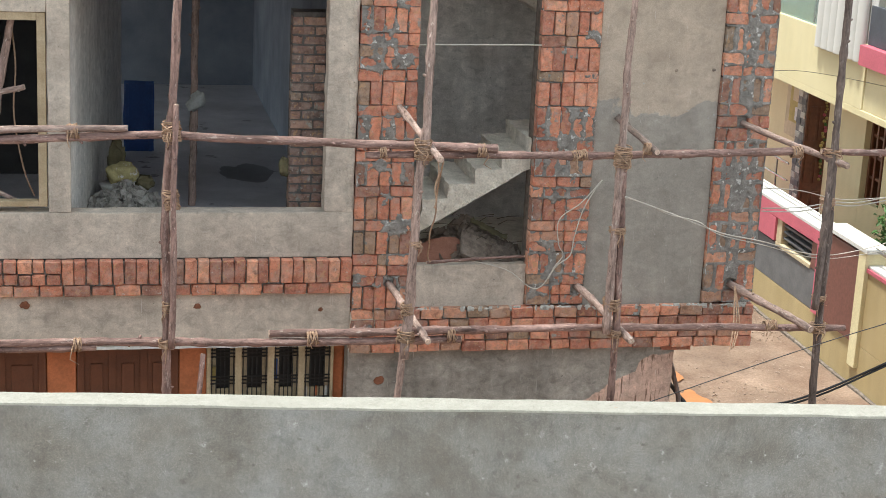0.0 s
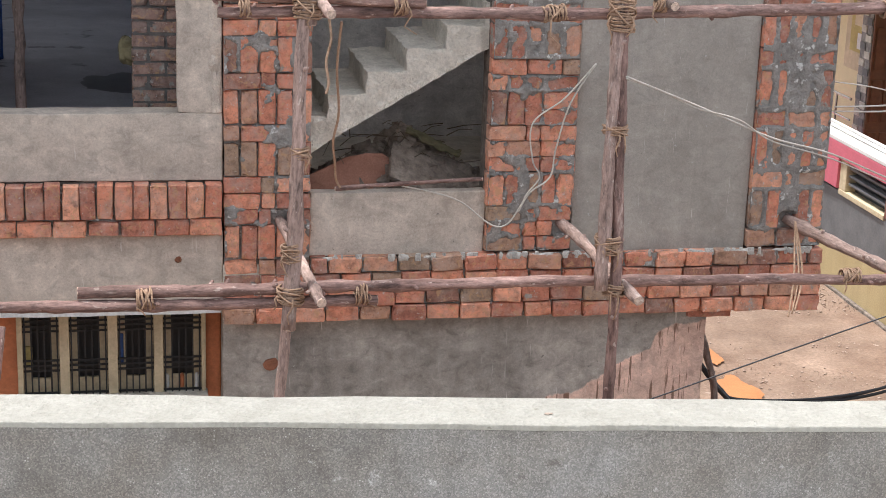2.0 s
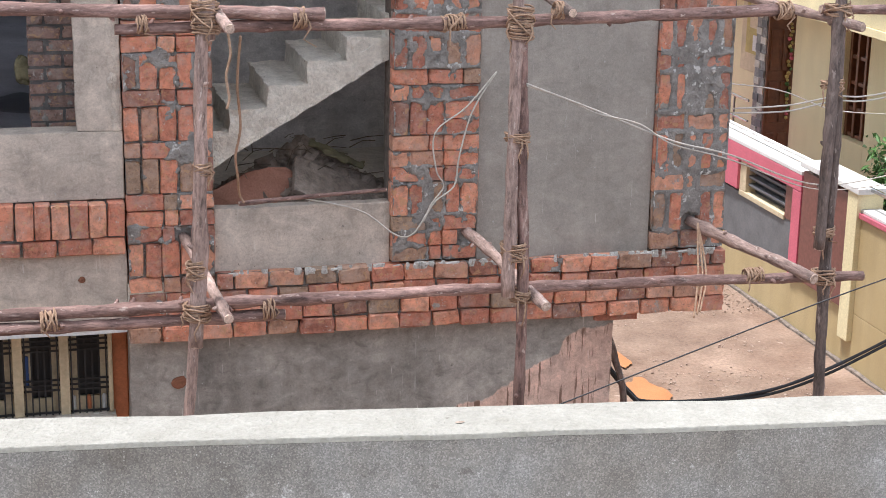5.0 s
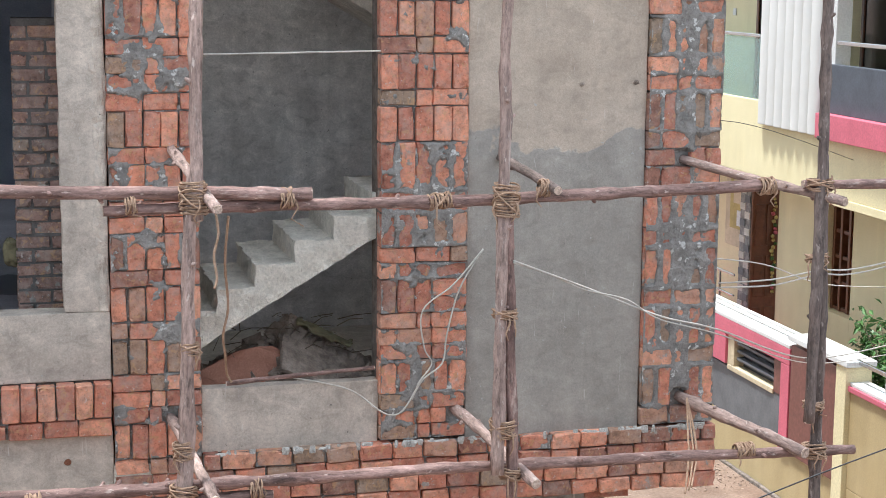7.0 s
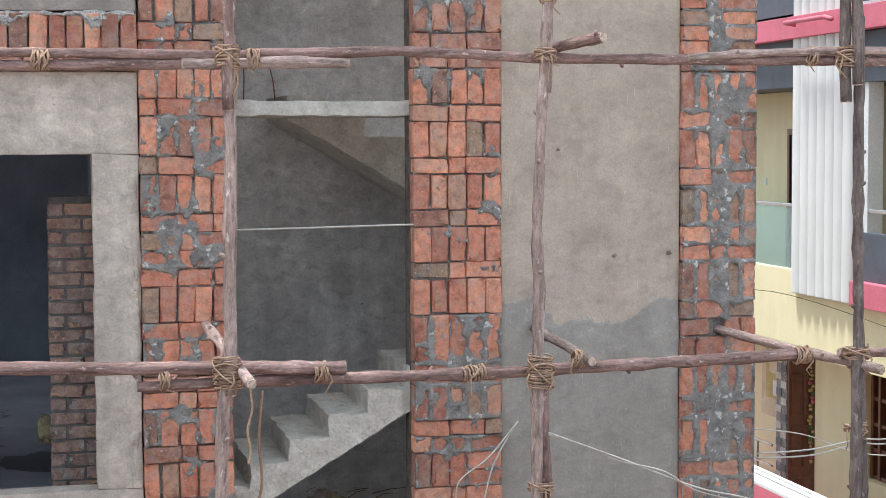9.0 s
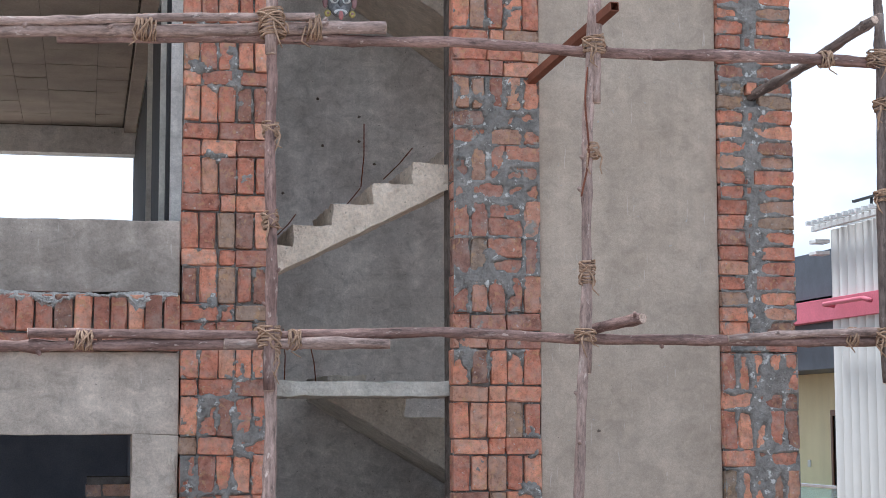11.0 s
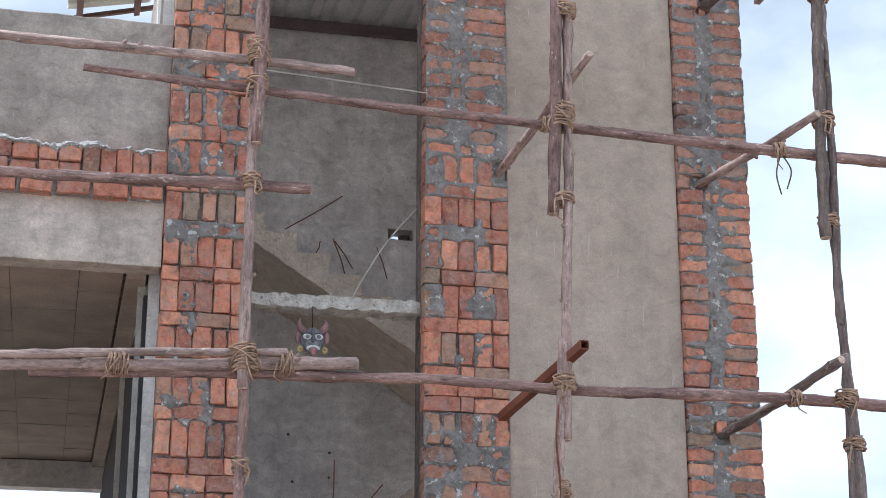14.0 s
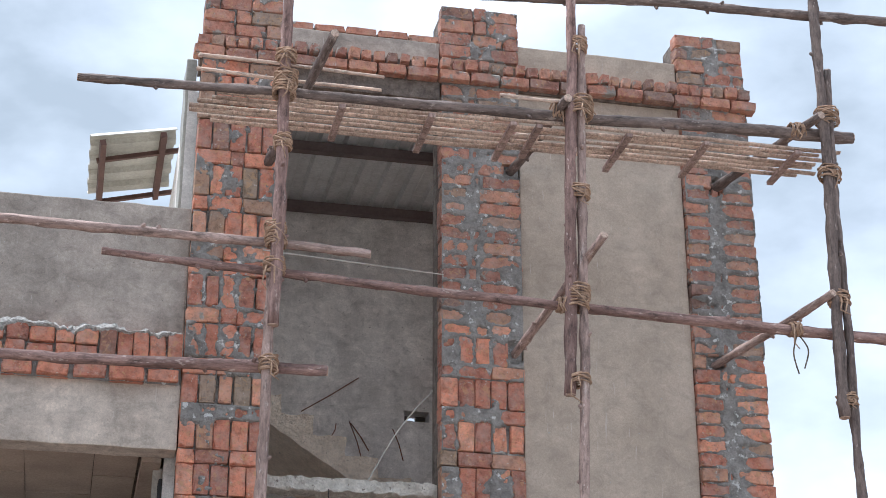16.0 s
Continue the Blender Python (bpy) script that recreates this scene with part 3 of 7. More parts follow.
# ---- the unfinished house: plastered walls ----
PF = 0.035                     # plaster face behind the brick faces
Y_IN = 0.24                    # inner face of the front walls
BAND1, BAND2, BAND3 = 3.31, 6.59, 9.62   # undersides of the brick bands
LEFT = -7.6


def plastered(name, x0, x1, z0, z1, y0=PF, y1=Y_IN, material=None, label="rough grey cement-plastered wall", edge=0.006):
    return structure(name, ragged(box(x0, x1, y0, y1, z0, z1, 0.008), 0.16, edge), material or M_PLASTER, label)


plastered("wall_panel", 0.575, 1.775, 3.1, 12.38, 0.03, Y_IN, M_PANEL, "grey plastered panel with a darker fresh coat below")
plastered("wall_stair_sill", -1.13, 0.0, 3.14, 3.555, 0.05, 0.16, None, "grey plastered sill wall below the stair opening")
plastered("wall_ground", -1.68, 1.57, 0.0, 2.735, 0.08, 0.3, M_GROUND_WALL, "grey patched ground-floor wall over old peeling pink paint")
plastered("wall_apron_first", LEFT, -1.68, 3.65, 4.075, PF, Y_IN, None, "grey plastered apron wall below the first-floor opening")
plastered("wall_jamb_first", -1.955, -1.68, 4.077, 6.105, PF, Y_IN, None, "grey plastered jamb with a chipped edge", 0.012)
plastered("wall_lintel_first", LEFT, -1.68, 6.107, 6.60, PF, Y_IN, None, "grey plastered lintel band over the first-floor opening")
plastered("wall_pier_first", -4.42, -4.225, 4.077, 6.105, PF, 0.20, None, "narrow grey plastered pier beside a wooden frame")
plastered("wall_over_frame", LEFT, -4.422, 5.86, 6.105, PF + 0.01, Y_IN, None, "grey plaster above a wooden window frame")
plastered("wall_beam_ground", LEFT, -1.68, 2.81, 3.325, PF, 0.34, None, "pale grey plastered beam with small holes over the ground floor")
plastered("wall_apron_second", LEFT, -1.68, 6.96, 7.40, PF, Y_IN, M_PLASTER_OLD, "weathered grey apron wall below the second-floor opening", 0.009)
plastered("wall_lintel_second", LEFT, -1.68, 9.215, 9.64, PF, Y_IN, None, "grey plastered beam over the second-floor opening")
plastered("wall_roof_parapet", LEFT, -1.68, 9.98, 10.885, 0.05, 0.22, M_PLASTER_OLD, "weathered grey roof parapet", 0.009)
plastered("wall_tower_parapet_a", -1.14, 0.0, 12.17, 12.33, 0.02, 0.2, M_PLASTER_OLD, "grey plastered parapet strip between brick pillars")
# Dark joint tone paints in the shadow that the cornice throws here.
structure("wall_tower_lintel", ragged(box(-1.14, 0.0, 0.0, 0.22, 11.86, 12.0, 0.01), 0.12, 0.008), M_JOINT, "lintel over the tall stair opening, cornice shadow put into its dark colour")

# floors, ceilings and inner walls
structure("floor_first", box(LEFT, -1.75, 0.2, 9.4, 3.40, 3.60), M_FLOOR_GREY, "bare concrete first floor", "floor")
structure("ceiling_first", box(LEFT, -1.75, Y_IN, 9.4, 6.45, 6.60), M_DARK_ROOM, "bare concrete ceiling of the first floor", "ceiling")
structure("wall_back_first", box(-6.3, -1.75, 9.2, 9.4, 3.60, 6.45), M_BACK, "back wall of the first-floor room, its dimness put into the paint")
# Dark skin added over the plastered stairwell wall to dim this side.
structure("wall_room_side", box(-1.752, -1.742, 0.85, 9.19, 3.601, 6.44), M_BACK, "dark skin over the side wall, painting in the room's dimness")
bm = prism([(-4.45, -0.205), (-4.228, -0.205), (-3.69, -4.7), (-4.45, -4.7)], 3.60, 6.45)
bmesh.ops.rotate(bm, verts=bm.verts, cent=(0, 0, 0), matrix=Matrix.Rotation(radians(90), 3, "X"))
structure("wall_cross_first", ragged(bm, 0.3, 0.006), M_PLASTER_IN, "grey cross wall running into the dark room")
structure("wall_left_end", box(LEFT - 0.2, LEFT, 0.0, 3.7, 0.0, 6.96), M_PLASTER, "far end wall of the house")
# Added wall; its near-black colour stands for the unlit room behind the frame.
structure("wall_partition", box(LEFT, -4.461, 3.6, 3.75, 3.60, 6.45), M_NEAR_BLACK, "added near-black partition that paints the left-hand room dark")
structure("wall_stair_left", box(-1.74, -1.60, 0.31, 9.4, 3.60, 6.61), M_PLASTER_IN, "plastered wall between the rooms and the stairwell")
structure("wall_stair_left_upper", box(-1.74, -1.60, 2.36, 8.2, 6.972, 10.9), M_PLASTER_IN, "plastered wall between the rooms and the stairwell")
structure("wall_stair_left_top", box(-1.74, -1.60, 0.31, 2.36, 10.22, 11.9), M_PLASTER_IN, "plastered left wall under the tower roof")
# The gap beside this jamb is unseen, added to light the stairwell.
structure("wall_stair_left_jamb", box(-1.74, -1.60, 0.31, 1.26, 6.972, 10.21), M_PLASTER_IN, "plastered jamb beside an unseen gap added to light the stairwell")
# Unseen stretch beyond the roof is added to bounce sun onto the ceiling.
structure("floor_second", box(LEFT, -1.75, Y_IN, 13.0, 6.62, 6.96), M_CONCRETE, "bare concrete second floor", "floor")
structure("wall_beam_rear", box(LEFT, -1.75, 7.55, 7.8, 8.97, 9.25), M_PLASTER_IN, "concrete beam at the open rear of the second floor")
structure("floor_stairwell", box(-1.6, 2.2, 0.17, 2.5, 3.25, 3.42), M_CONCRETE, "bare concrete floor below the stairs", "floor")
# Added out of sight to keep daylight from under the stairs.
structure("wall_under_stairs", box(0.851, 2.079, 2.36, 2.55, 2.72, 4.9), M_DARK_ROOM, "unseen added wall that keeps light off the lower stairs")
SLOT = (0.215, 0.42, 10.238, 10.325)        # slot knocked into the back wall, broken through at one spot
for n, (x0, x1, z0, z1) in enumerate(((-1.6, 0.85, 3.0, SLOT[2]), (-1.6, SLOT[0], SLOT[2] + 0.001, SLOT[3]), (SLOT[1], 0.85, SLOT[2] + 0.001, SLOT[3]), (-1.6, 0.85, SLOT[3] + 0.001, 12.02))):
    structure("wall_stair_back_%d" % (n + 1), ragged(box(x0, x1, 2.35, 2.55, z0, z1), 0.3, 0.004), M_PLASTER_BACK, "grey plastered back wall of the stairwell")
for x0, x1, z1 in ((SLOT[0] - 0.01, 0.268, SLOT[3] + 0.01), (0.335, SLOT[1] + 0.01, SLOT[3] + 0.01), (0.269, 0.334, 10.286)):
    structure("wall_slot_back", ragged(box(x0, x1, 2.50, 2.54, 10.23, z1), 0.02, 0.007, 30.0), M_JOINT, "broken masonry at the back of a slot in the wall")
# Gaps between these lengths are unseen, left open to light the stairwell.
for n, (z0, z1) in enumerate(((2.72, 5.1), (7.9, 8.5), (10.6, 11.95))):
    structure("wall_tower_right_%d" % (n + 1), box(2.08, 2.3, 0.31, 2.35, z0, z1), M_PLASTER, "right-hand side wall of the stair tower between added openings for light")
structure("wall_ground_right", box(1.35, 1.57, 0.305, 5.4, 0.0, 2.72), M_GROUND_WALL, "side wall of the old ground floor")
structure("wall_overhang", ragged(box(-1.68, 2.28, 0.02, 2.5, 2.735, 3.1), 0.4, 0.004), M_CONCRETE, "concrete slab carrying the overhanging upper floors")


RNG_C = random.Random(4)


def shutter_ceiling():
    """Board-marked slab underside with ribs of concrete between the boards, one mesh."""
    bm = box(LEFT, -1.75, Y_IN, 9.2, 9.268, 9.62)
    x = -1.90
    while x > LEFT:
        w = RNG_C.choice((0.28, 0.44, 0.56))
        y = Y_IN + RNG_C.uniform(0.0, 0.02)
        while y < 7.5:
            d = RNG_C.uniform(0.56, 0.64)
            add_box(bm, x - w + 0.004, x, y, min(y + d - 0.012, 7.5), 9.25 + RNG_C.uniform(-0.003, 0.003), 9.31)
            y += d
        x -= w
    add_box(bm, -1.88, -1.76, Y_IN + 0.02, 7.5, 9.19, 9.31)
    ob = structure("ceiling_second", bm, M_SHUTTER, "tan board-marked concrete ceiling in oblong panels", "ceiling")
    ob.data.materials.append(M_JOINT)
    for p in list(ob.data.polygons)[:6]:
        p.material_index = 1


shutter_ceiling()
structure("ceiling_roof_slab", box(LEFT, -1.75, 0.23, 9.2, 9.63, 9.9), M_CONCRETE, "concrete roof slab", "ceiling")
# pale edges in second-floor side wall; near-black sheets paint in shaded door-like gaps
for y in (0.34, 2.78):
    structure("trim_edge", box(-1.80, -1.745, y + 0.10, y + 0.17, 6.96, 9.2), M_SLAB_EDGE, "pale concrete edge of a recess", "trim")
structure("wall_recess_1", box(-1.765, -1.742, 0.315, 2.775, 6.97, 9.1), M_NEAR_BLACK, "near-black sheet painting in a shaded gap of the side wall")
structure("wall_recess_2", box(-1.765, -1.742, 3.09, 8.1, 6.97, 9.1), M_NEAR_BLACK, "near-black sheet painting in a shaded gap of the side wall")

# ---- stairs ----
def flight(name, x_first, z_first, run, rise, n_before, n_after, soffit, y0, y1, label, mat=None):
    """A sloping slab with one block a step; the riser at x_first climbs to z_first. soffit: (x, z, slope)."""
    top = empty(name, (x_first, y0, z_first), label, "stairs")
    sx, sz, sl = soffit
    xa, xb = x_first - n_before * run, x_first + (n_after + 1) * run
    line = lambda x: z_first - rise + (x - x_first) * rise / run
    pts = [(xa, line(xa)), (xb, line(xb)), (xb, sz + sl * (xb - sx)), (xa, min(sz + sl * (xa - sx), line(xa) - 0.02))]
    part("waist_slab", ragged(prism([(x - x_first, z - z_first) for x, z in pts], 0, y1 - y0), 0.06, 0.011, 13.0), mat or M_CONCRETE, top)
    for k in range(-n_before, n_after + 1):
        a, b, z = k * run, (k + 1) * run, k * rise
        bm = prism([(a, z - rise - 0.01), (a, z), (b, z), (b, z - 0.006)], 0.003, y1 - y0 - 0.003)
        part("step", ragged(bm, 0.045, 0.015, 15.0, k), mat or M_CONCRETE, top)
    return top


flight("stair_flight", -0.765, 4.31, 0.252, 0.145, 4, 6, (-1.12, 3.79, 0.594), 0.17, 1.12, "raw concrete stair flight with rough steps and no rail")
flight("stair_flight", -0.07, 6.35, -0.27, 0.145, 6, 1, (-0.64, 6.35, -0.585), 1.22, 2.34, "raw concrete stair flight rising behind to the landing")
flight("stair_flight", -0.73, 7.545, 0.256, 0.137, 3, 5, (-1.08, 7.11, 0.50), 0.17, 1.12, "raw broken-edged concrete stair flight with bars sticking out", M_STEP)
flight("stair_flight", -0.425, 9.733, -0.236, 0.142, 7, 4, (-0.86, 9.72, -0.64), 1.22, 2.34, "tan raw concrete stair flight under the tower roof", M_STEP)
structure("floor_landing_a", ragged(box(-1.6, 0.6, 0.15, 1.15, 6.34, 6.43, 0.006), 0.05, 0.012, 13.0), M_SLAB_EDGE, "pale raw concrete landing slab", "landing")
structure("floor_landing_b", ragged(box(-1.6, 0.6, 0.15, 0.34, 9.04, 9.125, 0.006), 0.03, 0.018, 19.0), M_SLAB_ROUGH, "pale rough concrete beam across the stair opening", "landing")
structure("floor_mid_a", box(1.5, 2.08, 0.17, 2.34, 5.10, 5.25), M_CONCRETE, "concrete half landing behind the plastered panel", "landing")
structure("floor_mid_b", box(1.5, 2.08, 0.17, 2.34, 8.2, 8.36), M_CONCRETE, "upper concrete half landing behind the plastered panel", "landing")

# ---- tower roof of corrugated sheet ----
def corrugated(x0, x1, y0, y1, z, pitch, deep, thick=0.004, rise=0.0):
    """Trapezoid sheet with ribs running along y."""
    bm, cols = bmesh.new(), []
    x, k = x0, 0
    while x <= x1 + 1e-6:
        h = deep if k % 4 in (1, 2) else 0.0
        cols.append([bm.verts.new((x, y, z + h + d + up)) for d in (0.0, thick) for y, up in ((y0, 0.0), (y1, rise))])
        x += pitch * (0.12 if k % 4 in (0, 2) else 0.38)
        k += 1
    for a, b in zip(cols, cols[1:]):
        bm.faces.new((a[1], b[1], b[0], a[0]))
        bm.faces.new((a[2], b[2], b[3], a[3]))
        bm.faces.new((a[0], b[0], b[2], a[2]))
        bm.faces.new((a[3], b[3], b[1], a[1]))
    bm.faces.new((cols[0][0], cols[0][2], cols[0][3], cols[0][1]))
    bm.faces.new((cols[-1][0], cols[-1][1], cols[-1][3], cols[-1][2]))
    return bm


roof = empty("tower_roof", (0, 0, 12.0), "grey profiled sheet roof on rusty purlins", "roof")
part("roof_sheet", corrugated(-1.6, 2.0, 0.3, 3.2, 0.03, 0.2, 0.03, 0.004, 0.05), M_SHEET_ROOF, roof)
for y in (1.16, 2.24):
    part("purlin", box(-1.6, 2.0, y, y + 0.07, -0.05, 0.028), M_PURLIN, roof)
eave = empty("roof_eave", (-1.80, 1.45, 12.10), "pale profiled sheet eave with rusty brackets", "roof")
eave.rotation_euler[1] = radians(-14)
bm = corrugated(-0.1, 1.05, -0.05, 0.60, 0.0, 0.26, 0.035, 0.004, 0.03)
bmesh.ops.rotate(bm, verts=bm.verts, cent=(0, 0, 0), matrix=Matrix.Rotation(radians(90), 3, "Z"))
part("roof_sheet", bm, M_SHEET, eave)
for x in (-0.52, -0.06):
    part("bracket", box(x - 0.022, x + 0.022, -0.1, 1.06, -0.05, -0.006), M_RUST_DARK, eave)
for y in (0.22, 1.0):
    part("purlin", box(-0.56, 0.14, y - 0.018, y + 0.018, -0.04, -0.008), M_RUST_DARK, eave)
structure("trim_flashing", ragged(box(-1.76, -1.69, 0.32, 0.62, 10.9, 12.16, 0.01), 0.15, 0.01), M_SHEET, "pale sheet flashing on the corner of the tower", "trim")

# ---- scaffold of tied poles ----
RNG = random.Random(11)


def pole(points, r0, r1, material, label, group="scaffold poles", name="scaffold_pole", knots=6):
    """A slightly crooked tapering pole through the points; local z runs along it."""
    a, b = Vector(points[0]), Vector(points[-1])
    length = (b - a).length
    turn = (b - a).to_track_quat("Z", "Y")
    back = turn.to_matrix().transposed()
    loc = [back @ (Vector(p) - a) for p in points]
    seed = RNG.uniform(0, 50)
    r0, r1 = r0 * 0.86, r1 * 0.86
    n = max(10, int(length / 0.09))
    pts, rad = [], []
    knot_at = [RNG.uniform(0.04, 0.96) for _ in range(int(length * knots / 2) + 1)]
    for i in range(n + 1):
        u = i / n
        s = u * length
        for p, q in zip(loc, loc[1:]):
            if s <= q.z + 1e-6 or q is loc[-1]:
                f = (s - p.z) / max(q.z - p.z, 1e-6)
                break
        c = p.lerp(q, f)
        w = math.sin(math.pi * u)
        c += Vector((noise.noise(Vector((s * 0.8, seed, 0))), noise.noise(Vector((s * 0.8, 0, seed))), 0)) * 0.026 * (0.3 + 0.7 * w)
        r = r0 + (r1 - r0) * u
        for k in knot_at:
            r += 0.16 * r0 * math.exp(-((u - k) * length / 0.035) ** 2)
        pts.append(c), rad.append(r)
    bm = tube_along(pts, rad, 12, 0.32, seed)
    stubs = []
    for k in knot_at[::2]:
        i = int(k * n)
        ang = RNG.uniform(0, 6.28)
        d = Vector((math.cos(ang), math.sin(ang), 0.5))
        stubs.append(tube_along([pts[i], pts[i] + d * rad[i] * 1.2, pts[i] + d * rad[i] * 1.55], [0.017, 0.013, 0.008], 6))
    ob = link_mesh(name, bm, material, True)
    for s in stubs:
        part("knot", s, material, ob, "", True)
    for p, q, r in ((pts[0], pts[1], rad[0]), (pts[-1], pts[-2], rad[-1])):
        way = (p - q).normalized()
        part("cut_end", tube_along([p - way * 0.004, p + way * 0.004], [r * 0.96, r * 0.90], 10, 0.1, seed), M_LATH, ob, "pale sawn end")
    ob.matrix_world = Matrix.Translation(a) @ turn.to_matrix().to_4x4()
    return tagged(ob, label, "pole", group)


UP = "peeled reddish-brown upright scaffold pole tied with coir rope"
LEDGE = "reddish-brown round scaffold ledger tied to the uprights"
PALE = "weathered pale grey-brown scaffold pole"
PUT = "short weathered bearer pole set into a hole in the brickwork"
YS, YL = -1.12, -1.045
# uprights: three lines and the left one, each spliced from several poles
pole([(-3.43, YS, 0), (-3.43, YS, 2.74), (-3.45, YS, 4.28), (-3.41, YS, 5.05), (-3.37, YS, 6.3), (-3.36, YS, 8.9)], 0.046, 0.036, M_POLE, UP)
pole([(-3.40, YS - 0.07, 3.2), (-3.39, YS - 0.07, 4.4), (-3.37, YS - 0.07, 5.30)], 0.032, 0.026, M_POLE, UP)
pole([(-3.025, 2.2, 3.6), (-3.02, 2.2, 4.4), (-2.99, 2.2, 6.44)], 0.044, 0.038, M_POLE_PALE, "pale round prop standing inside the dark room")
pole([(-1.43, YS, 0), (-1.42, YS, 2.64), (-1.36, YS, 3.46)], 0.038, 0.034, M_POLE_PALE, PALE)
pole([(-1.37, YS - 0.01, 3.05), (-1.335, YS, 3.52), (-1.31, YS, 4.6), (-1.27, YS, 5.1)], 0.046, 0.042, M_POLE_PALE, UP)
pole([(-1.27, YS - 0.02, 4.8), (-1.25, YS, 6.0), (-1.25, YS, 6.75)], 0.042, 0.036, M_POLE_PALE, UP)
pole([(-1.265, YS - 0.03, 6.35), (-1.26, YS, 8.2), (-1.26, YS, 8.7)], 0.036, 0.032, M_POLE, UP)
pole([(-1.27, YS - 0.03, 8.2), (-1.26, YS, 9.57), (-1.235, YS, 10.4)], 0.036, 0.034, M_POLE_PALE, UP)
pole([(-1.24, YS - 0.03, 9.65), (-1.225, YS, 10.9), (-1.22, YS, 13.2)], 0.042, 0.034, M_POLE, UP)
pole([(0.555, YS, 0), (0.55, YS, 2.56), (0.545, YS, 3.6), (0.53, YS, 4.25), (0.50, YS, 4.95)], 0.040, 0.036, M_POLE, UP)
pole([(0.462, YS - 0.02, 3.25), (0.47, YS - 0.02, 4.6), (0.49, YS, 5.4), (0.475, YS, 5.75), (0.52, YS, 6.6), (0.535, YS, 6.95)], 0.044, 0.030, M_POLE_PALE, PALE)
pole([(0.53, YS + 0.01, 6.45), (0.575, YS, 8.27), (0.585, YS, 8.6)], 0.036, 0.030, M_POLE_PALE, UP)
pole([(0.605, YS, 8.0), (0.615, YS, 8.6), (0.645, YS, 9.6), (0.665, YS, 10.7), (0.70, YS, 11.9)], 0.036, 0.030, M_POLE_PALE, UP)
pole([(0.55, YS, 9.36), (0.595, YS, 11.0), (0.63, YS, 12.0), (0.65, YS, 13.3)], 0.042, 0.034, M_POLE, UP)
pole([(2.53, YS, 0), (2.52, YS, 2.95), (2.50, YS, 3.96), (2.47, YS, 5.09)], 0.042, 0.036, M_POLE_DARK, "dark weathered upright scaffold pole")
pole([(2.435, YS - 0.03, 3.45), (2.445, YS - 0.02, 5.0), (2.45, YS, 6.0), (2.455, YS, 6.9)], 0.040, 0.034, M_POLE_DARK, "dark weathered upright scaffold pole")
pole([(2.37, YS, 6.4), (2.36, YS, 6.8), (2.38, YS, 8.35), (2.375, YS, 8.6)], 0.040, 0.034, M_POLE_DARK, "dark weathered upright scaffold pole")
pole([(2.42, YS - 0.05, 6.5), (2.41, YS - 0.04, 7.5), (2.40, YS, 8.1), (2.37, YS, 8.85), (2.36, YS, 9.35), (2.365, YS, 10.2), (2.38, YS, 11.0), (2.41, YS, 11.77)], 0.036, 0.028, M_POLE_DARK, "dark weathered upright scaffold pole")
pole([(2.29, YS - 0.02, 9.33), (2.315, YS - 0.02, 10.3), (2.335, YS - 0.02, 11.3), (2.365, YS, 12.4), (2.375, YS, 13.4)], 0.042, 0.034, M_POLE_DARK, "dark weathered upright scaffold pole")
# ledgers, level by level
pole([(-6.5, YL, 3.24), (-4.9, YL, 3.23), (-2.99, YL, 3.19), (-0.85, YL, 3.185)], 0.040, 0.038, M_POLE, LEDGE)
pole([(-2.55, YL + 0.02, 3.265), (-1.28, YL, 3.275), (0.8, YL + 0.03, 3.265), (2.29, YL, 3.24), (2.80, YL, 3.225)], 0.040, 0.036, M_POLE, LEDGE)
pole([(-5.6, YL - 0.03, 3.15), (-4.9, YL, 3.165), (-4.02, YL, 3.17)], 0.034, 0.030, M_POLE, LEDGE)
pole([(-6.5, YL, 4.96), (-4.82, YL, 4.965), (-3.43, YL, 5.02), (-2.3, YL, 4.965), (-0.62, YL - 0.01, 4.92)], 0.038, 0.042, M_POLE, LEDGE)
pole([(-6.2, YL - 0.02, 5.03), (-4.82, YL - 0.02, 5.06), (-3.76, YL - 0.02, 5.08)], 0.036, 0.032, M_POLE_PALE, PALE)
pole([(-1.76, YL + 0.03, 4.845), (0.54, YL + 0.02, 4.865), (2.12, YL, 4.905)], 0.036, 0.040, M_POLE, LEDGE)
pole([(2.38, YL, 4.905), (3.3, YL, 4.90)], 0.032, 0.036, M_POLE, LEDGE)
pole([(-2.54, YL, 6.655), (-1.1, YL, 6.65)], 0.030, 0.032, M_POLE, LEDGE)
pole([(-6.2, YL + 0.02, 6.56), (-2.68, YL + 0.02, 6.585), (-1.24, YL, 6.60)], 0.036, 0.032, M_POLE, LEDGE)
pole([(-1.5, YL - 0.02, 6.60), (-0.59, YL - 0.02, 6.605)], 0.036, 0.034, M_POLE_PALE, "split pale timber ledger end")
pole([(-1.12, YL + 0.03, 6.66), (-0.29, YL + 0.03, 6.68), (0.53, YL, 6.65), (2.41, YL, 6.645), (3.1, YL, 6.64)], 0.032, 0.036, M_POLE, LEDGE)
pole([(1.40, YL - 0.03, 6.65), (2.41, YL - 0.03, 6.705), (3.1, YL - 0.03, 6.71)], 0.024, 0.030, M_POLE_PALE, PALE)
pole([(-5.6, YL - 0.04, 8.30), (-2.7, YL - 0.04, 8.345), (-1.02, YL - 0.04, 8.435)], 0.026, 0.028, M_POLE_PALE, "pale barked ledger with a worn upper side")
pole([(-5.8, YL, 8.26), (-2.69, YL, 8.285), (-0.61, YL, 8.40)], 0.036, 0.042, M_POLE_PALE, "pale barked ledger with a worn upper side")
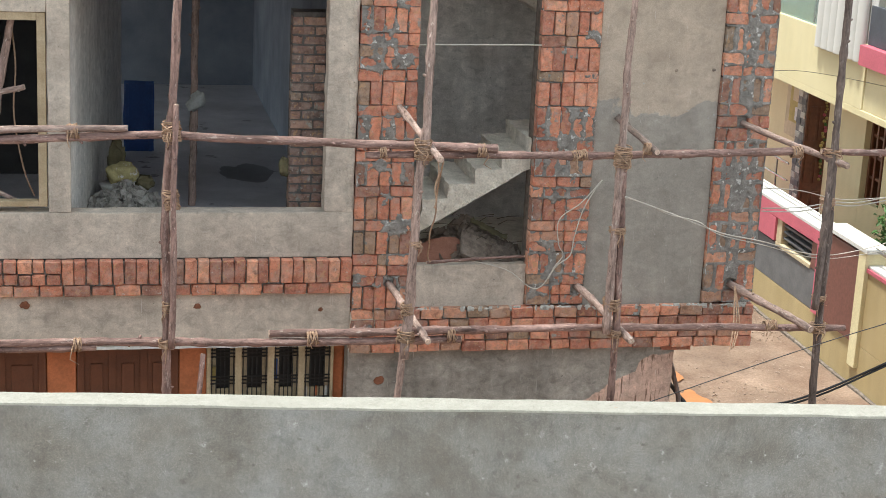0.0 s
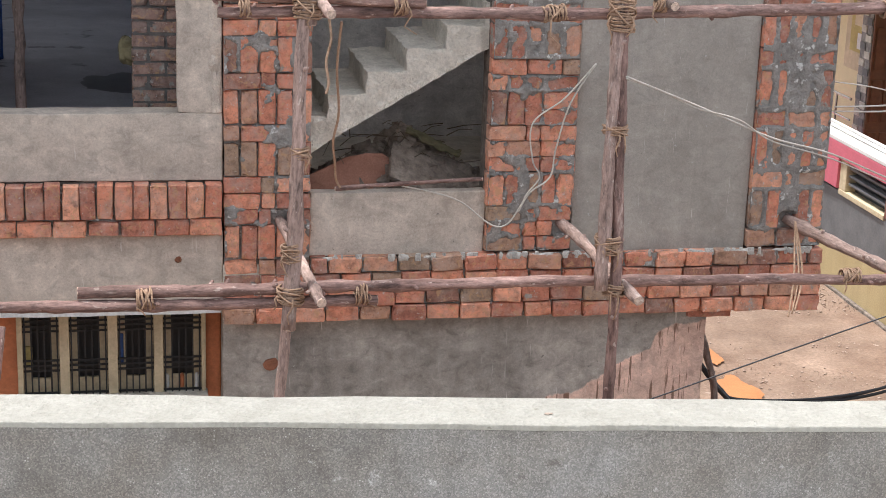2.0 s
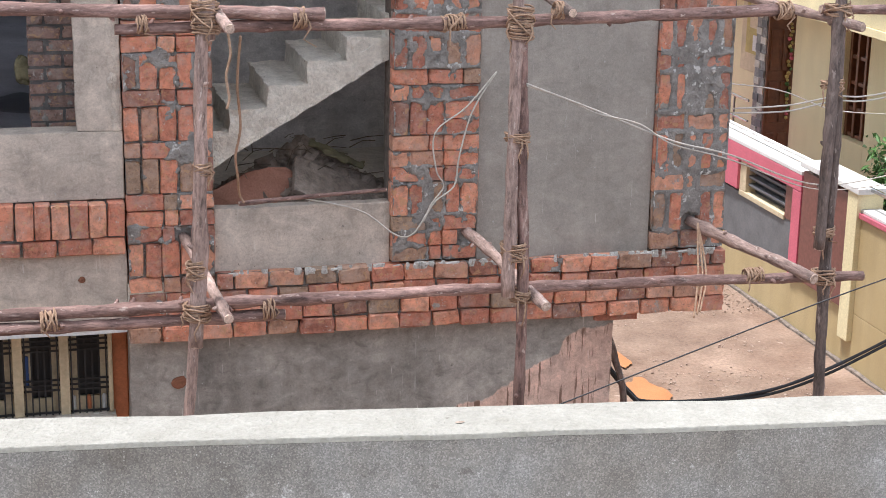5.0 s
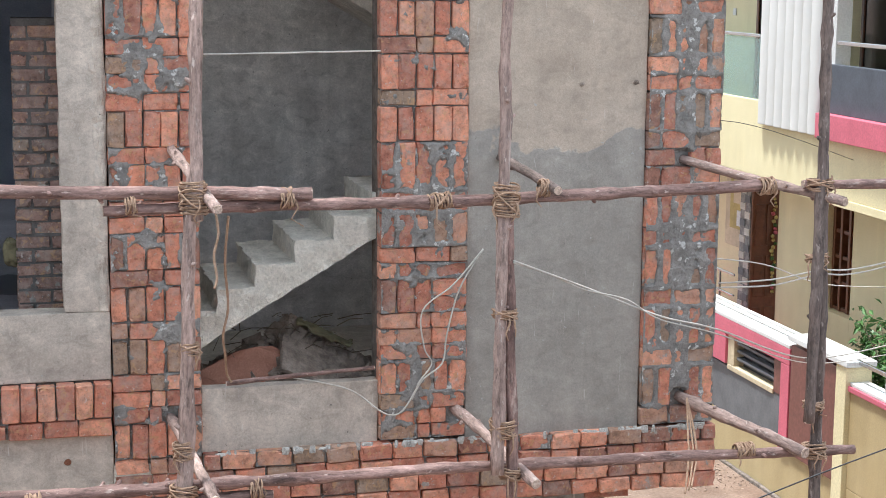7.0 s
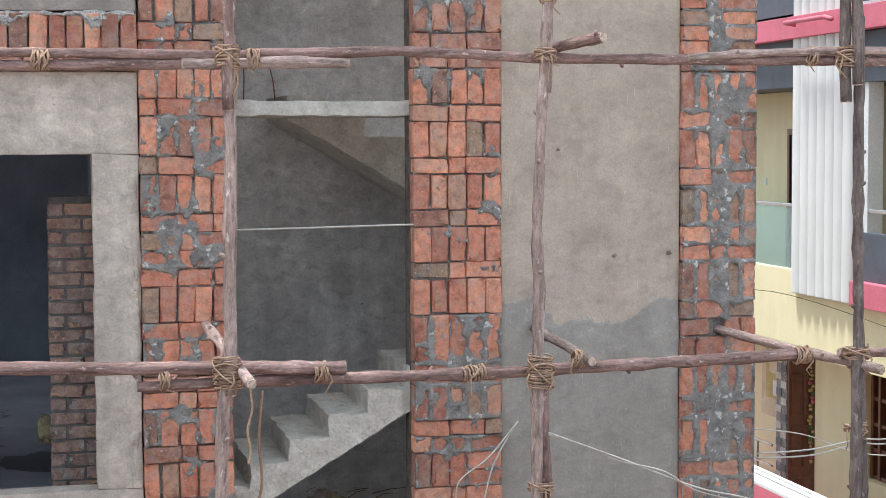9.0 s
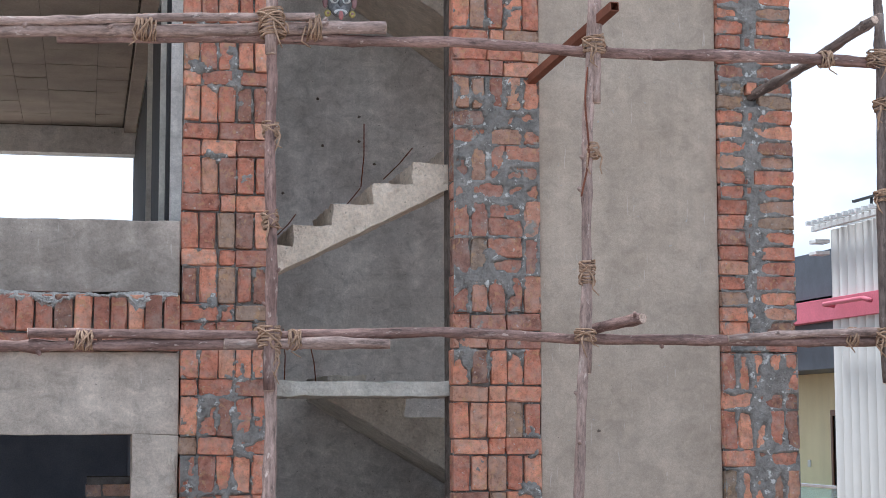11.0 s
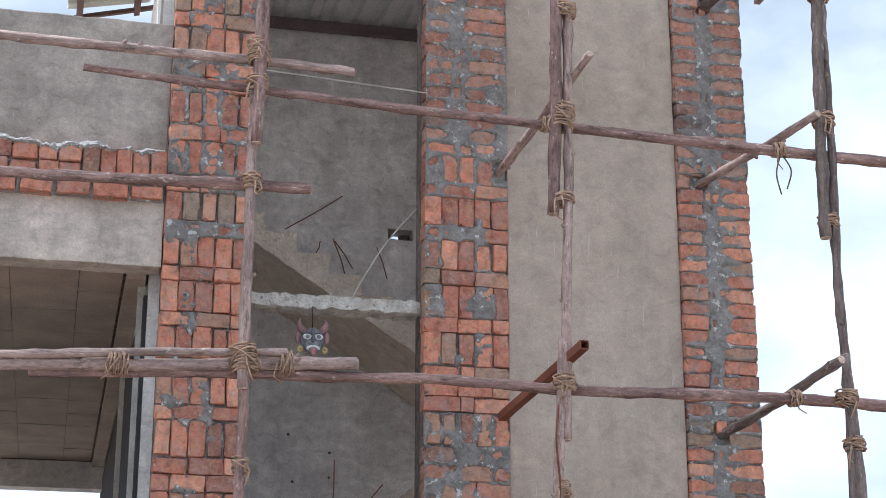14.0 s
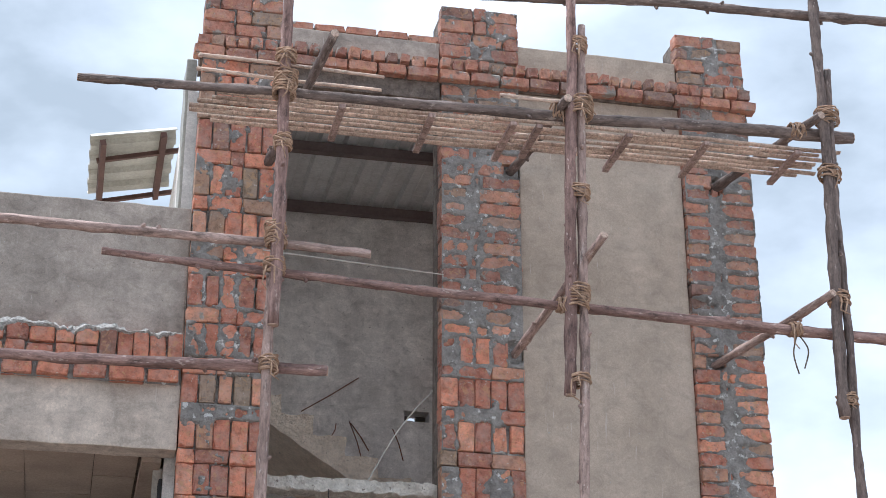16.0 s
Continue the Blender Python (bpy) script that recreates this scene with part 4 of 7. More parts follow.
pole([(-2.42, YL + 0.03, 8.265), (-1.21, YL + 0.03, 8.32), (-0.17, YL + 0.01, 8.335), (2.53, YL, 8.315), (3.1, YL, 8.31)], 0.032, 0.040, M_POLE, LEDGE)
pole([(-5.6, YL, 10.2), (-2.67, YL, 10.235), (-1.2, YL, 10.215), (-0.66, YL, 10.19)], 0.034, 0.032, M_POLE_PALE, PALE)
pole([(-2.24, YL + 0.04, 10.09), (-1.2, YL + 0.03, 10.03), (0.58, YL, 9.945), (2.86, YL, 9.905)], 0.026, 0.042, M_POLE, LEDGE)
pole([(-5.6, YL, 9.37), (-2.61, YL, 9.405), (-0.90, YL, 9.43)], 0.036, 0.036, M_POLE, LEDGE)
pole([(-2.47, YL, 11.195), (-1.22, YL, 11.235), (0.6, YL, 11.265), (2.58, YL, 11.32)], 0.030, 0.048, M_POLE_DARK, "dark round ledger carrying the lath platform")
pole([(-0.3, YL, 12.07), (0.43, YL, 12.12), (1.42, YL, 12.20), (3.6, YL, 12.28)], 0.030, 0.040, M_POLE_DARK, "dark round ledger above the roofline")
# bearers from holes in the wall
for a, b, r, mt in (((2.02, 0.12, 4.95), (2.53, -1.30, 4.83), 0.034, M_POLE_PALE), ((2.05, 0.12, 3.345), (2.38, -1.22, 3.275), 0.044, M_POLE_PALE),
                    ((0.50, 0.12, 3.35), (0.65, -1.30, 3.225), 0.040, M_POLE_PALE), ((0.79, 0.02, 4.985), (0.78, -1.20, 4.925), 0.034, M_POLE_DARK),
                    ((-1.30, 0.12, 5.08), (-1.18, -1.40, 4.895), 0.036, M_POLE_PALE), ((-1.33, 0.12, 3.39), (-1.21, -1.36, 3.275), 0.038, M_POLE_PALE),
                    ((0.585, -0.96, 6.70), (0.78, -1.38, 6.745), 0.036, M_POLE), ((2.01, 0.12, 8.30), (2.30, -1.22, 8.545), 0.036, M_POLE_DARK),
                    ((0.51, 0.12, 10.0), (0.72, -1.36, 10.31), 0.032, M_POLE_PALE), ((1.92, 0.12, 10.035), (2.27, -1.18, 10.135), 0.032, M_POLE_PALE),
                    ((2.0, 0.10, 11.385), (2.28, -1.24, 11.36), 0.036, M_POLE_DARK), ((0.51, 0.10, 11.375), (0.56, -1.24, 11.29), 0.038, M_POLE_DARK),
                    ((-1.20, 0.1, 11.25), (-0.99, -1.62, 11.355), 0.036, M_POLE_DARK)):
    pole([a, b], r, r * 0.92, mt, PUT, "bearer poles", "bearer_pole")
bm = bmesh.new()
for x0, x1, y0, y1 in ((-0.026, 0.026, -0.026, -0.021), (-0.026, 0.026, 0.021, 0.026), (-0.026, -0.021, -0.021, 0.021), (0.021, 0.026, -0.021, 0.021)):
    add_box(bm, x0, x1, y0, y1, 0, 1.42)
ob = link_mesh("steel_bearer", bm, M_RUST)
ob.matrix_world = Matrix.Translation((0.52, 0.04, 8.35)) @ (Vector((0.64, -1.3, 8.50)) - Vector((0.52, 0.04, 8.35))).to_track_quat("Z", "Y").to_matrix().to_4x4()
tagged(ob, "rusty hollow steel tube used as a bearer", "tube", "bearer poles")
pole([(-5.04, 0.30, 3.6), (-4.86, 0.30, 5.1), (-4.66, 0.30, 6.1)], 0.044, 0.038, M_POLE_PALE, "pale slanting prop behind the wooden frame")
pole([(-5.3, 0.25, 5.02), (-4.62, 0.25, 5.17)], 0.03, 0.026, M_POLE_PALE, "short pale stick tied across a prop")
pole([(-5.3, 0.34, 4.42), (-4.60, 0.21, 4.09)], 0.026, 0.024, M_POLE_PALE, "pale stick leaning in the window opening")
pole([(-3.05, -0.32, 0), (-3.12, -0.25, 2.2), (-3.05, -0.05, 2.75)], 0.03, 0.026, M_POLE, "thin prop pole under the beam")


def lashing(x, y, z, r=0.06, high=0.10, axis="z", turns=0, tails=2):
    """Turns of coir rope round a joint, with loose ends."""
    turns = turns or max(6, int(high / 0.0098))
    pts, n = [], turns * 12
    r *= 0.84
    for i in range(n + 1):
        a = 2 * math.pi * i / 12
        u = i / n
        rr = r * (1 + 0.05 * math.sin(i * 1.7) + RNG.uniform(-0.04, 0.04))
        pts.append(Vector((rr * math.cos(a), rr * math.sin(a), (u - 0.5) * high + 0.008 * math.sin(a * 0.5 + u * 7) + RNG.uniform(-0.004, 0.004))))
    bm = tube_along(pts, [0.0056] * len(pts), 5)
    for k in range(2):
        # crossing turns on the slant
        more = []
        for i in range(17):
            a = 2 * math.pi * i / 16
            more.append(Vector((r * 1.12 * math.cos(a), r * 1.12 * math.sin(a), (0.40 - k * 0.1) * high * math.cos(a + 1.2 * k) * (1 if k else -1))))
        t = tube_along(more, [0.0056] * len(more), 5)
        me = bpy.data.meshes.new("t")
        t.to_mesh(me), t.free()
        bm.from_mesh(me)
        bpy.data.meshes.remove(me)
    if axis == "x":
        bmesh.ops.rotate(bm, verts=bm.verts, cent=(0, 0, 0), matrix=Matrix.Rotation(radians(90), 3, "Y"))
    loose = []
    for k in range(tails):
        a = RNG.uniform(-2.6, -0.5)
        l0 = RNG.uniform(0.05, 0.17)
        p = Vector((r * math.cos(a), r * math.sin(a), 0))
        loose.append(tube_along([p, p + Vector((0.02 * math.cos(a), -0.012, -0.3 * l0)), p + Vector((RNG.uniform(-0.03, 0.02), -0.012, -0.7 * l0)), p + Vector((RNG.uniform(-0.03, 0.05), -0.012, -l0))], [0.006, 0.006, 0.005, 0.003], 5))
    ob = link_mesh("rope_lashing", bm, M_ROPE, True)
    for t in loose:
        part("loose_end", t, M_ROPE, ob, "frayed loose rope end", True)
    ob.location = (x, y, z)
    ob.rotation_euler = (RNG.uniform(-0.12, 0.12), RNG.uniform(-0.12, 0.12), RNG.uniform(-0.8, 0.3) if axis == "z" else 0)
    return tagged(ob, "tan coir rope lashed round scaffold poles", "rope", "rope lashings")


J = -1.09
for x, z, r, h in ((-3.40, 5.06, 0.085, 0.17), (-3.40, 4.48, 0.075, 0.17), (-3.42, 3.55, 0.055, 0.10), (-3.43, 3.22, 0.075, 0.08),
                   (-1.36, 3.50, 0.06, 0.10), (-1.36, 3.25, 0.085, 0.10), (-1.31, 4.08, 0.055, 0.07), (-1.28, 4.92, 0.085, 0.18), (-1.25, 6.55, 0.05, 0.08),
                   (0.50, 3.52, 0.085, 0.11), (0.50, 4.20, 0.08, 0.06), (0.50, 4.86, 0.085, 0.19), (0.545, 3.24, 0.07, 0.07), (0.53, 6.66, 0.065, 0.07),
                   (0.545, 7.02, 0.05, 0.14), (0.575, 7.72, 0.05, 0.09), (0.60, 8.34, 0.07, 0.10), (0.61, 9.46, 0.075, 0.06), (0.62, 9.99, 0.08, 0.16), (0.65, 10.7, 0.075, 0.09), (0.68, 11.3, 0.085, 0.14), (0.67, 11.75, 0.07, 0.10),
                   (2.48, 3.55, 0.07, 0.06), (2.50, 3.26, 0.08, 0.10), (2.46, 4.46, 0.075, 0.06), (2.46, 4.91, 0.085, 0.08), (2.38, 6.66, 0.07, 0.12), (2.37, 8.33, 0.075, 0.10), (2.40, 8.05, 0.07, 0.08),
                   (2.39, 7.5, 0.07, 0.08), (2.33, 9.45, 0.07, 0.08), (2.34, 10.12, 0.075, 0.09), (2.36, 11.0, 0.08, 0.09), (2.38, 11.42, 0.085, 0.11),
                   (-1.26, 7.28, 0.05, 0.10), (-1.26, 7.78, 0.05, 0.09), (-1.26, 6.64, 0.07, 0.12), (-1.26, 8.38, 0.08, 0.16), (-1.25, 9.42, 0.06, 0.10), (-1.24, 10.24, 0.07, 0.16), (-1.24, 10.03, 0.07, 0.10), (-1.22, 10.85, 0.06, 0.10), (-1.22, 11.25, 0.08, 0.18), (-1.22, 11.45, 0.07, 0.08)):
    lashing(x, J - 0.02, z, r, h)
for x, z, r, h in ((-2.18, 3.225, 0.07, 0.10), (-0.95, 3.23, 0.07, 0.07), (-4.18, 3.20, 0.065, 0.07), (-4.2, 5.04, 0.07, 0.10), (-0.76, 4.90, 0.062, 0.08), (-1.62, 4.89, 0.062, 0.06), (0.12, 4.86, 0.05, 0.14), (2.06, 3.27, 0.05, 0.12), (2.14, 4.90, 0.055, 0.10),
                   (0.74, 4.92, 0.055, 0.06), (-2.25, 6.62, 0.06, 0.10), (-1.12, 6.63, 0.06, 0.08), (2.18, 6.67, 0.06, 0.06), (-1.95, 8.34, 0.08, 0.12), (-1.02, 8.38, 0.08, 0.08), (2.06, 8.33, 0.052, 0.08), (2.05, 9.92, 0.05, 0.08), (0.54, 9.96, 0.052, 0.08), (2.18, 11.33, 0.06, 0.10), (0.56, 11.3, 0.07, 0.12)):
    lashing(x, YL, z, r, h, "x", 0, 1)

# ---- lath platform under the roofline ----
plat = empty("lath_platform", (0, 0, 11.2), "platform of split bamboo laths on cross battens", "platform")
for k in range(7):
    y = -1.02 + k * 0.064 + RNG.uniform(-0.008, 0.008)
    x0, x1 = -1.72 + RNG.uniform(-0.1, 0.1), 2.42 + RNG.uniform(-0.12, 0.10)
    cut = RNG.uniform(-0.3, 1.2)
    for a, b, dz in ((x0, cut + 0.15, 0.0), (cut, x1, 0.012)):
        pts = [(a + (b - a) * i / 8, y + 0.010 * noise.noise(Vector((i * 0.8, k * 3.1, a))), dz + 0.010 * noise.noise(Vector((i, k * 1.7, b)))) for i in range(9)]
        bm = tube_along(pts, [0.023] * 9, 6, 0.3, k)
        for v in bm.verts:
            v.co.z = dz + (v.co.z - dz) * 0.55
        part("lath", bm, M_LATH, plat, smooth=True)
for x in (-0.85, -0.28, 0.25, 0.42, 1.02, 1.55, 2.18):
    part("batten", add_box(bmesh.new(), x - 0.022, x + 0.022, -1.06, -0.56 + RNG.uniform(-0.04, 0.05), -0.045, -0.016, 0.005), M_POLE_PALE, plat)
for y, z in ((-1.10, 11.40), (-1.0, 11.36)):
    pole([(-1.75, y, z), (-0.6, y, z - 0.02)], 0.014, 0.012, M_LATH, "pale split bamboo lying on the platform", "loose bamboo", "bamboo_stick", 1)
pole([(0.15, -1.12, 11.33), (0.66, -1.12, 11.335)], 0.016, 0.014, M_LATH, "pale split bamboo lying on the platform", "loose bamboo", "bamboo_stick", 1)

# ---- neighbour's yellow house beyond the lane ----
house = empty("yellow_house", (8.2, 9.0, 0), "two-storey yellow house with pink bands and a white ribbed panel", "house")


def hp(name, x0, x1, y0, y1, z0, z1, material, parent=None, label="", bevel=0.008):
    """A block of the house from world places."""
    p = parent or house
    o = p.matrix_world.translation if p is house else Vector((8.2, 9.0, 0))
    return part(name, box(x0 - o.x, x1 - o.x, y0 - o.y, y1 - o.y, z0 - o.z, z1 - o.z, bevel), material, p, label)


bpy.context.view_layer.update()
XW, XU = 8.2, 7.2
# ground-floor wall with a window and a porch recess
hp("wall", XW, 8.5, 5.6, 9.25, 0, 3.42, M_YELLOW)
hp("wall", XW, 8.5, 9.25, 10.0, 0, 1.72, M_YELLOW)
hp("wall", XW, 8.5, 10.0, 11.40, 0, 3.42, M_YELLOW)
hp("wall", XW, 8.5, 9.25, 10.0, 3.3, 3.42, M_YELLOW)
win = hp("window", 8.42, 8.46, 9.27, 9.98, 1.74, 3.28, M_DARK_GLASS, None, "brown wooden window with small panes")
for y in (9.27, 9.50, 9.73, 9.93):
    hp("window_frame", 8.30, 8.42, y, y + 0.06, 1.73, 3.29, M_TEAK, win)
for z in (1.73, 2.08, 2.42, 2.76, 3.20):
    hp("glazing_bar", 8.32, 8.41, 9.27, 9.98, z, z + 0.05, M_TEAK, win)
hp("wall", 8.75, 8.95, 11.40, 16.0, 0, 3.42, M_YELLOW, None, "yellow back wall of the porch")
door = hp("door", 8.06, 8.47, 12.0, 12.045, 0.6, 3.10, M_TEAK, None, "carved brown wooden door leaf, folded open")
for z in (0.75, 1.5, 2.25):
    for x in (8.10, 8.28):
        hp("panel", x, x + 0.14, 11.98, 12.0, z, z + 0.6, M_TEAK, door, "", 0.012)
clad = hp("pillar", 8.05, 8.45, 12.05, 12.40, 0, 3.42, M_TILE, None, "pillar clad with strips of dark and pale stone")
for i in range(22):
    y = 12.05 + (i % 2) * 0.16
    hp("stone_strip", 8.035, 8.05, y, y + 0.17, 0.7 + i * 0.12, 0.8 + i * 0.12, M_SLAB_EDGE if i % 3 else M_GREY_PAINT, clad, "", 0.003)
hp("rail", 8.0, 8.03, 12.45, 15.0, 1.72, 1.76, M_STEEL)
hp("rail", 8.0, 8.03, 12.45, 15.0, 1.42, 1.45, M_STEEL)
hp("rail", 8.0, 8.03, 12.45, 15.0, 1.1, 1.13, M_STEEL)
for y in (12.95, 13.6, 14.3):
    hp("rail_post", 8.0, 8.03, y, y + 0.03, 0.6, 1.75, M_STEEL)
# The doorway's light is only the cream paint of this panel.
hp("doorway", 8.70, 8.745, 13.0, 14.4, 1.9, 3.0, M_CREAM, None, "cream panel inside the porch, its paint standing for a lit doorway")
niche = hp("picture_frame", 8.64, 8.69, 13.05, 14.1, 2.2, 3.2, M_SACK, None, "gold-coloured framed panel in the lit porch")
hp("panel", 8.625, 8.64, 13.2, 13.95, 2.6, 3.1, M_CREAM, niche)
hp("panel", 8.62, 8.64, 13.3, 13.8, 2.26, 2.5, M_WHITE, niche)
rng = random.Random(9)
garland = hp("garland", 8.38, 8.39, 11.95, 11.96, 1.55, 2.98, M_TWIG, door, "garland of yellow and red flowers")
for k in range(26):
    bm = bmesh.new()
    bmesh.ops.create_icosphere(bm, subdivisions=1, radius=rng.uniform(0.022, 0.036))
    bmesh.ops.translate(bm, verts=bm.verts, vec=(8.385 - 8.2 + rng.uniform(-0.03, 0.03), 11.95 - 9.0 + rng.uniform(-0.02, 0.01), 1.58 + k * 0.054))
    part("flower", bm, rng.choice((M_SACK, M_SACK, M_PINK, M_LEAF)), garland, smooth=True)
hp("porch_floor", 7.4, 8.75, 12.6, 16.0, 0, 0.72, M_PINK, None, "red-painted porch floor")
hp("step", 7.4, 8.6, 11.2, 12.6, 0, 0.75, M_PINK, None, "red-painted porch step")
# upper floor: overhang, balconies
hp("slab", XU, 9.0, 4.4, 16.0, 3.42, 3.52, M_YELLOW)
hp("balcony_wall", XU, 7.35, 8.2, 16.0, 3.52, 4.50, M_YELLOW)
hp("balcony_wall", XU + 0.02, 7.35, 4.4, 8.2, 3.52, 4.2, M_YELLOW)
hp("balcony_band", XU - 0.12, 7.35, 4.4, 8.22, 4.2, 4.5, M_PINK, None, "projecting pink band")
hp("balcony_panel", XU, 7.3, 4.4, 8.22, 4.5, 5.08, M_SLATE, None, "slate-grey balcony panel")
for y in (4.6, 6.4, 8.1):
    hp("rail_post", XU + 0.03, 7.26, y, y + 0.03, 5.08, 5.34, M_STEEL)
hp("rail", XU + 0.03, 7.27, 4.4, 8.25, 5.31, 5.36, M_STEEL, None, "steel handrail")
glass = hp("balcony_glass", XU + 0.05, 7.262, 9.95, 14.0, 4.5, 5.30, M_GLASS, None, "green-tinted glass balustrade", 0.002)
hp("rail", XU + 0.04, 7.27, 9.95, 14.0, 5.305, 5.35, M_STEEL, None, "steel handrail")
hp("wall", 8.0, 8.2, 4.4, 16.0, 3.52, 6.848, M_YELLOW, None, "yellow wall behind the balconies")
hp("switch_plate", 7.985, 8.0, 12.67, 12.77, 5.52, 5.62, M_WHITE)
for y in (10.9, 7.85):
    balcony_door = hp("door", 7.965, 8.0, y, y + 0.98, 3.6, 6.25, M_DARK_GLASS, None, "dark upper door in a brown frame")
    for k in (0.0, 0.91):
        hp("door_frame", 7.945, 7.965, y + k, y + k + 0.07, 3.6, 6.25, M_TEAK, balcony_door)
    hp("door_frame", 7.945, 7.965, y, y + 0.98, 6.251, 6.33, M_TEAK, balcony_door)
hp("pilaster", 7.22, 7.42, 8.05, 8.3, 4.5, 6.9, M_WHITE, None, "white upright beside the ribbed panel")
hp("roof_band", XU, 8.8, 4.4, 16.0, 6.85, 7.45, M_SLATE, None, "slate-grey band under the roof")
hp("roof_band", XU, 8.8, 9.95, 16.0, 7.45, 8.40, M_SLATE, None, "slate-grey attic wall")
hp("roof_band", XU - 0.15, 7.2, 4.4, 16.0, 7.46, 7.74, M_PINK, None, "pink projecting ledge")
hp("roof", XU, 9.0, 4.4, 16.0, 7.74, 7.8, M_WHITE)
# white ribbed panel
ribs = hp("ribbed_panel", XU - 0.045, XU - 0.003, 8.28, 9.93, 4.28, 8.6, M_WHITE_SHEET, None, "white panel of upright ribs", 0.003)
for k in range(7):
    y = 8.30 + k * 0.235
    bm = tube_along([(XU - 0.02 - 8.2, y + 0.1 - 9.0, z) for z in (4.22, 4.23, 8.61, 8.62)], [0.128] * 4, 16)
    for v in bm.verts:
        v.co.x = XU - 0.03 - 8.2 + (v.co.x - XU + 0.02 + 8.2) * 0.62
    part("rib", bm, M_WHITE_SHEET, ribs, smooth=True)
# pink hand rail on the ledge and a white pergola on the roof
bm = tube_along([(7.0 - 8.2, 9.6 - 9, 7.62), (6.86 - 8.2, 9.6 - 9, 7.64), (6.86 - 8.2, 8.5 - 9, 7.64), (6.86 - 8.2, 8.3 - 9, 7.60)], [0.03] * 4, 8)
part("ledge_rail", bm, M_PINK, house, "pink bent pipe", True)
perg = hp("pergola", XU - 0.25, XU - 0.18, 7.6, 10.15, 8.62, 8.69, M_WHITE, None, "white slatted pergola on the roof")
hp("beam", 8.2, 8.28, 7.6, 10.15, 8.62, 8.69, M_WHITE, perg)
for k in range(14):
    y = 7.7 + k * 0.18
    hp("slat", XU - 0.35, 8.35, y, y + 0.05, 8.692, 8.745, M_WHITE, perg, "", 0.003)
for z in (8.30, 8.45):
    hp("slat", XU - 0.3, 7.1, 9.9, 10.12, z, z + 0.05, M_WHITE, perg)
bm = tube_along([(XU - 8.2, 8.9 - 9, 8.69), (XU - 8.2, 8.9 - 9, 8.93)], [0.02, 0.02], 6)
part("mast", bm, M_IRON, house)
part("mast", box(XU - 0.02 - 8.2, XU + 0.02 - 8.2, 8.6 - 9, 9.4 - 9, 8.91, 8.94), M_IRON, house)

# ---- compound wall along the lane ----
XC = 6.45
comp = empty("compound_wall", (XC, 8.0, 0), "painted compound wall with pink frame, maroon pier and steel rail", "wall")


def cp(name, x0, x1, y0, y1, z0, z1, material, parent=None, label="", bevel=0.008):
    return part(name, box(x0 - XC, x1 - XC, y0 - 8.0, y1 - 8.0, z0, z1, bevel), material, parent or comp, label)


bpy.context.view_layer.update()
cp("plinth", XC, 6.65, 4.0, 14.0, 0, 0.62, M_YELLOW_DEEP, None, "ochre-yellow lower wall")
cp("wall", XC, 6.65, 4.0, 6.0, 0.622, 1.70, M_YELLOW_DEEP, None, "ochre-yellow lower wall")
cp("coping", XC - 0.03, 6.68, 4.0, 6.0, 1.70, 1.76, M_PINK, None, "pink-edged white coping")
cp("coping", XC - 0.01, 6.67, 4.0, 6.0, 1.761, 1.80, M_WHITE)
cp("rail", XC + 0.06, 6.54, 4.0, 5.85, 2.0, 2.05, M_STEEL, None, "steel handrail")
for y in (4.4, 5.2):
    cp("rail_post", XC + 0.07, 6.53, y, y + 0.04, 1.8, 2.0, M_STEEL)
cp("pier", XC - 0.06, 6.7, 5.85, 6.08, 0.3, 1.97, M_YELLOW, None, "cream gate pier")
cp("pier", XC - 0.04, 6.7, 6.1, 7.22, 0.63, 1.92, M_MAROON, None, "polished maroon stone pier")
cp("coping", XC - 0.08, 6.73, 5.8, 7.25, 1.97, 2.035, M_WHITE, None, "white coping slab")
cp("coping", XC - 0.05, 6.72, 7.25, 14.0, 1.857, 1.905, M_WHITE, None, "white sloping coping")
cp("rail", XC + 0.12, 6.60, 7.25, 14.0, 1.975, 2.01, M_WHITE, None, "white handrail")
cp("frame_top", XC - 0.05, 6.68, 7.24, 14.0, 1.66, 1.855, M_PINK, None, "bright pink frame band")
cp("frame_side", XC - 0.05, 6.68, 7.24, 7.46, 0.63, 1.655, M_PINK, None, "bright pink frame band")
cp("frame_side", XC - 0.05, 6.68, 9.05, 9.9, 1.28, 1.655, M_PINK)
cp("wall", XC, 6.65, 7.47, 14.0, 0.63, 1.24, M_GREY_PAINT, None, "grey-painted panel below the opening")
cp("jamb", XC - 0.01, 6.62, 7.47, 7.72, 1.24, 1.655, M_MAROON)
vent = cp("vent", XC + 0.12, 6.66, 7.72, 9.05, 1.24, 1.655, M_IRON, None, "dark opening with cream frame and slats")
cp("sill", XC - 0.02, 6.6, 7.72, 9.05, 1.21, 1.275, M_CREAM, vent)
cp("jamb", XC - 0.015, 6.6, 8.86, 9.05, 1.276, 1.655, M_CREAM, vent)
for z in (1.36, 1.46, 1.56):
    cp("slat", XC + 0.02, 6.58, 7.74, 8.85, z, z + 0.035, M_GREY_PAINT, vent)

# Narrow dark line along the meeting of lane and compound wall.
structure("trim_drain", ragged(box(XC - 0.06, XC - 0.005, 3.0, 14.0, -0.05, 0.03, 0.01), 0.25, 0.014), M_JOINT, "dark strip at the foot of the compound wall", "drain")

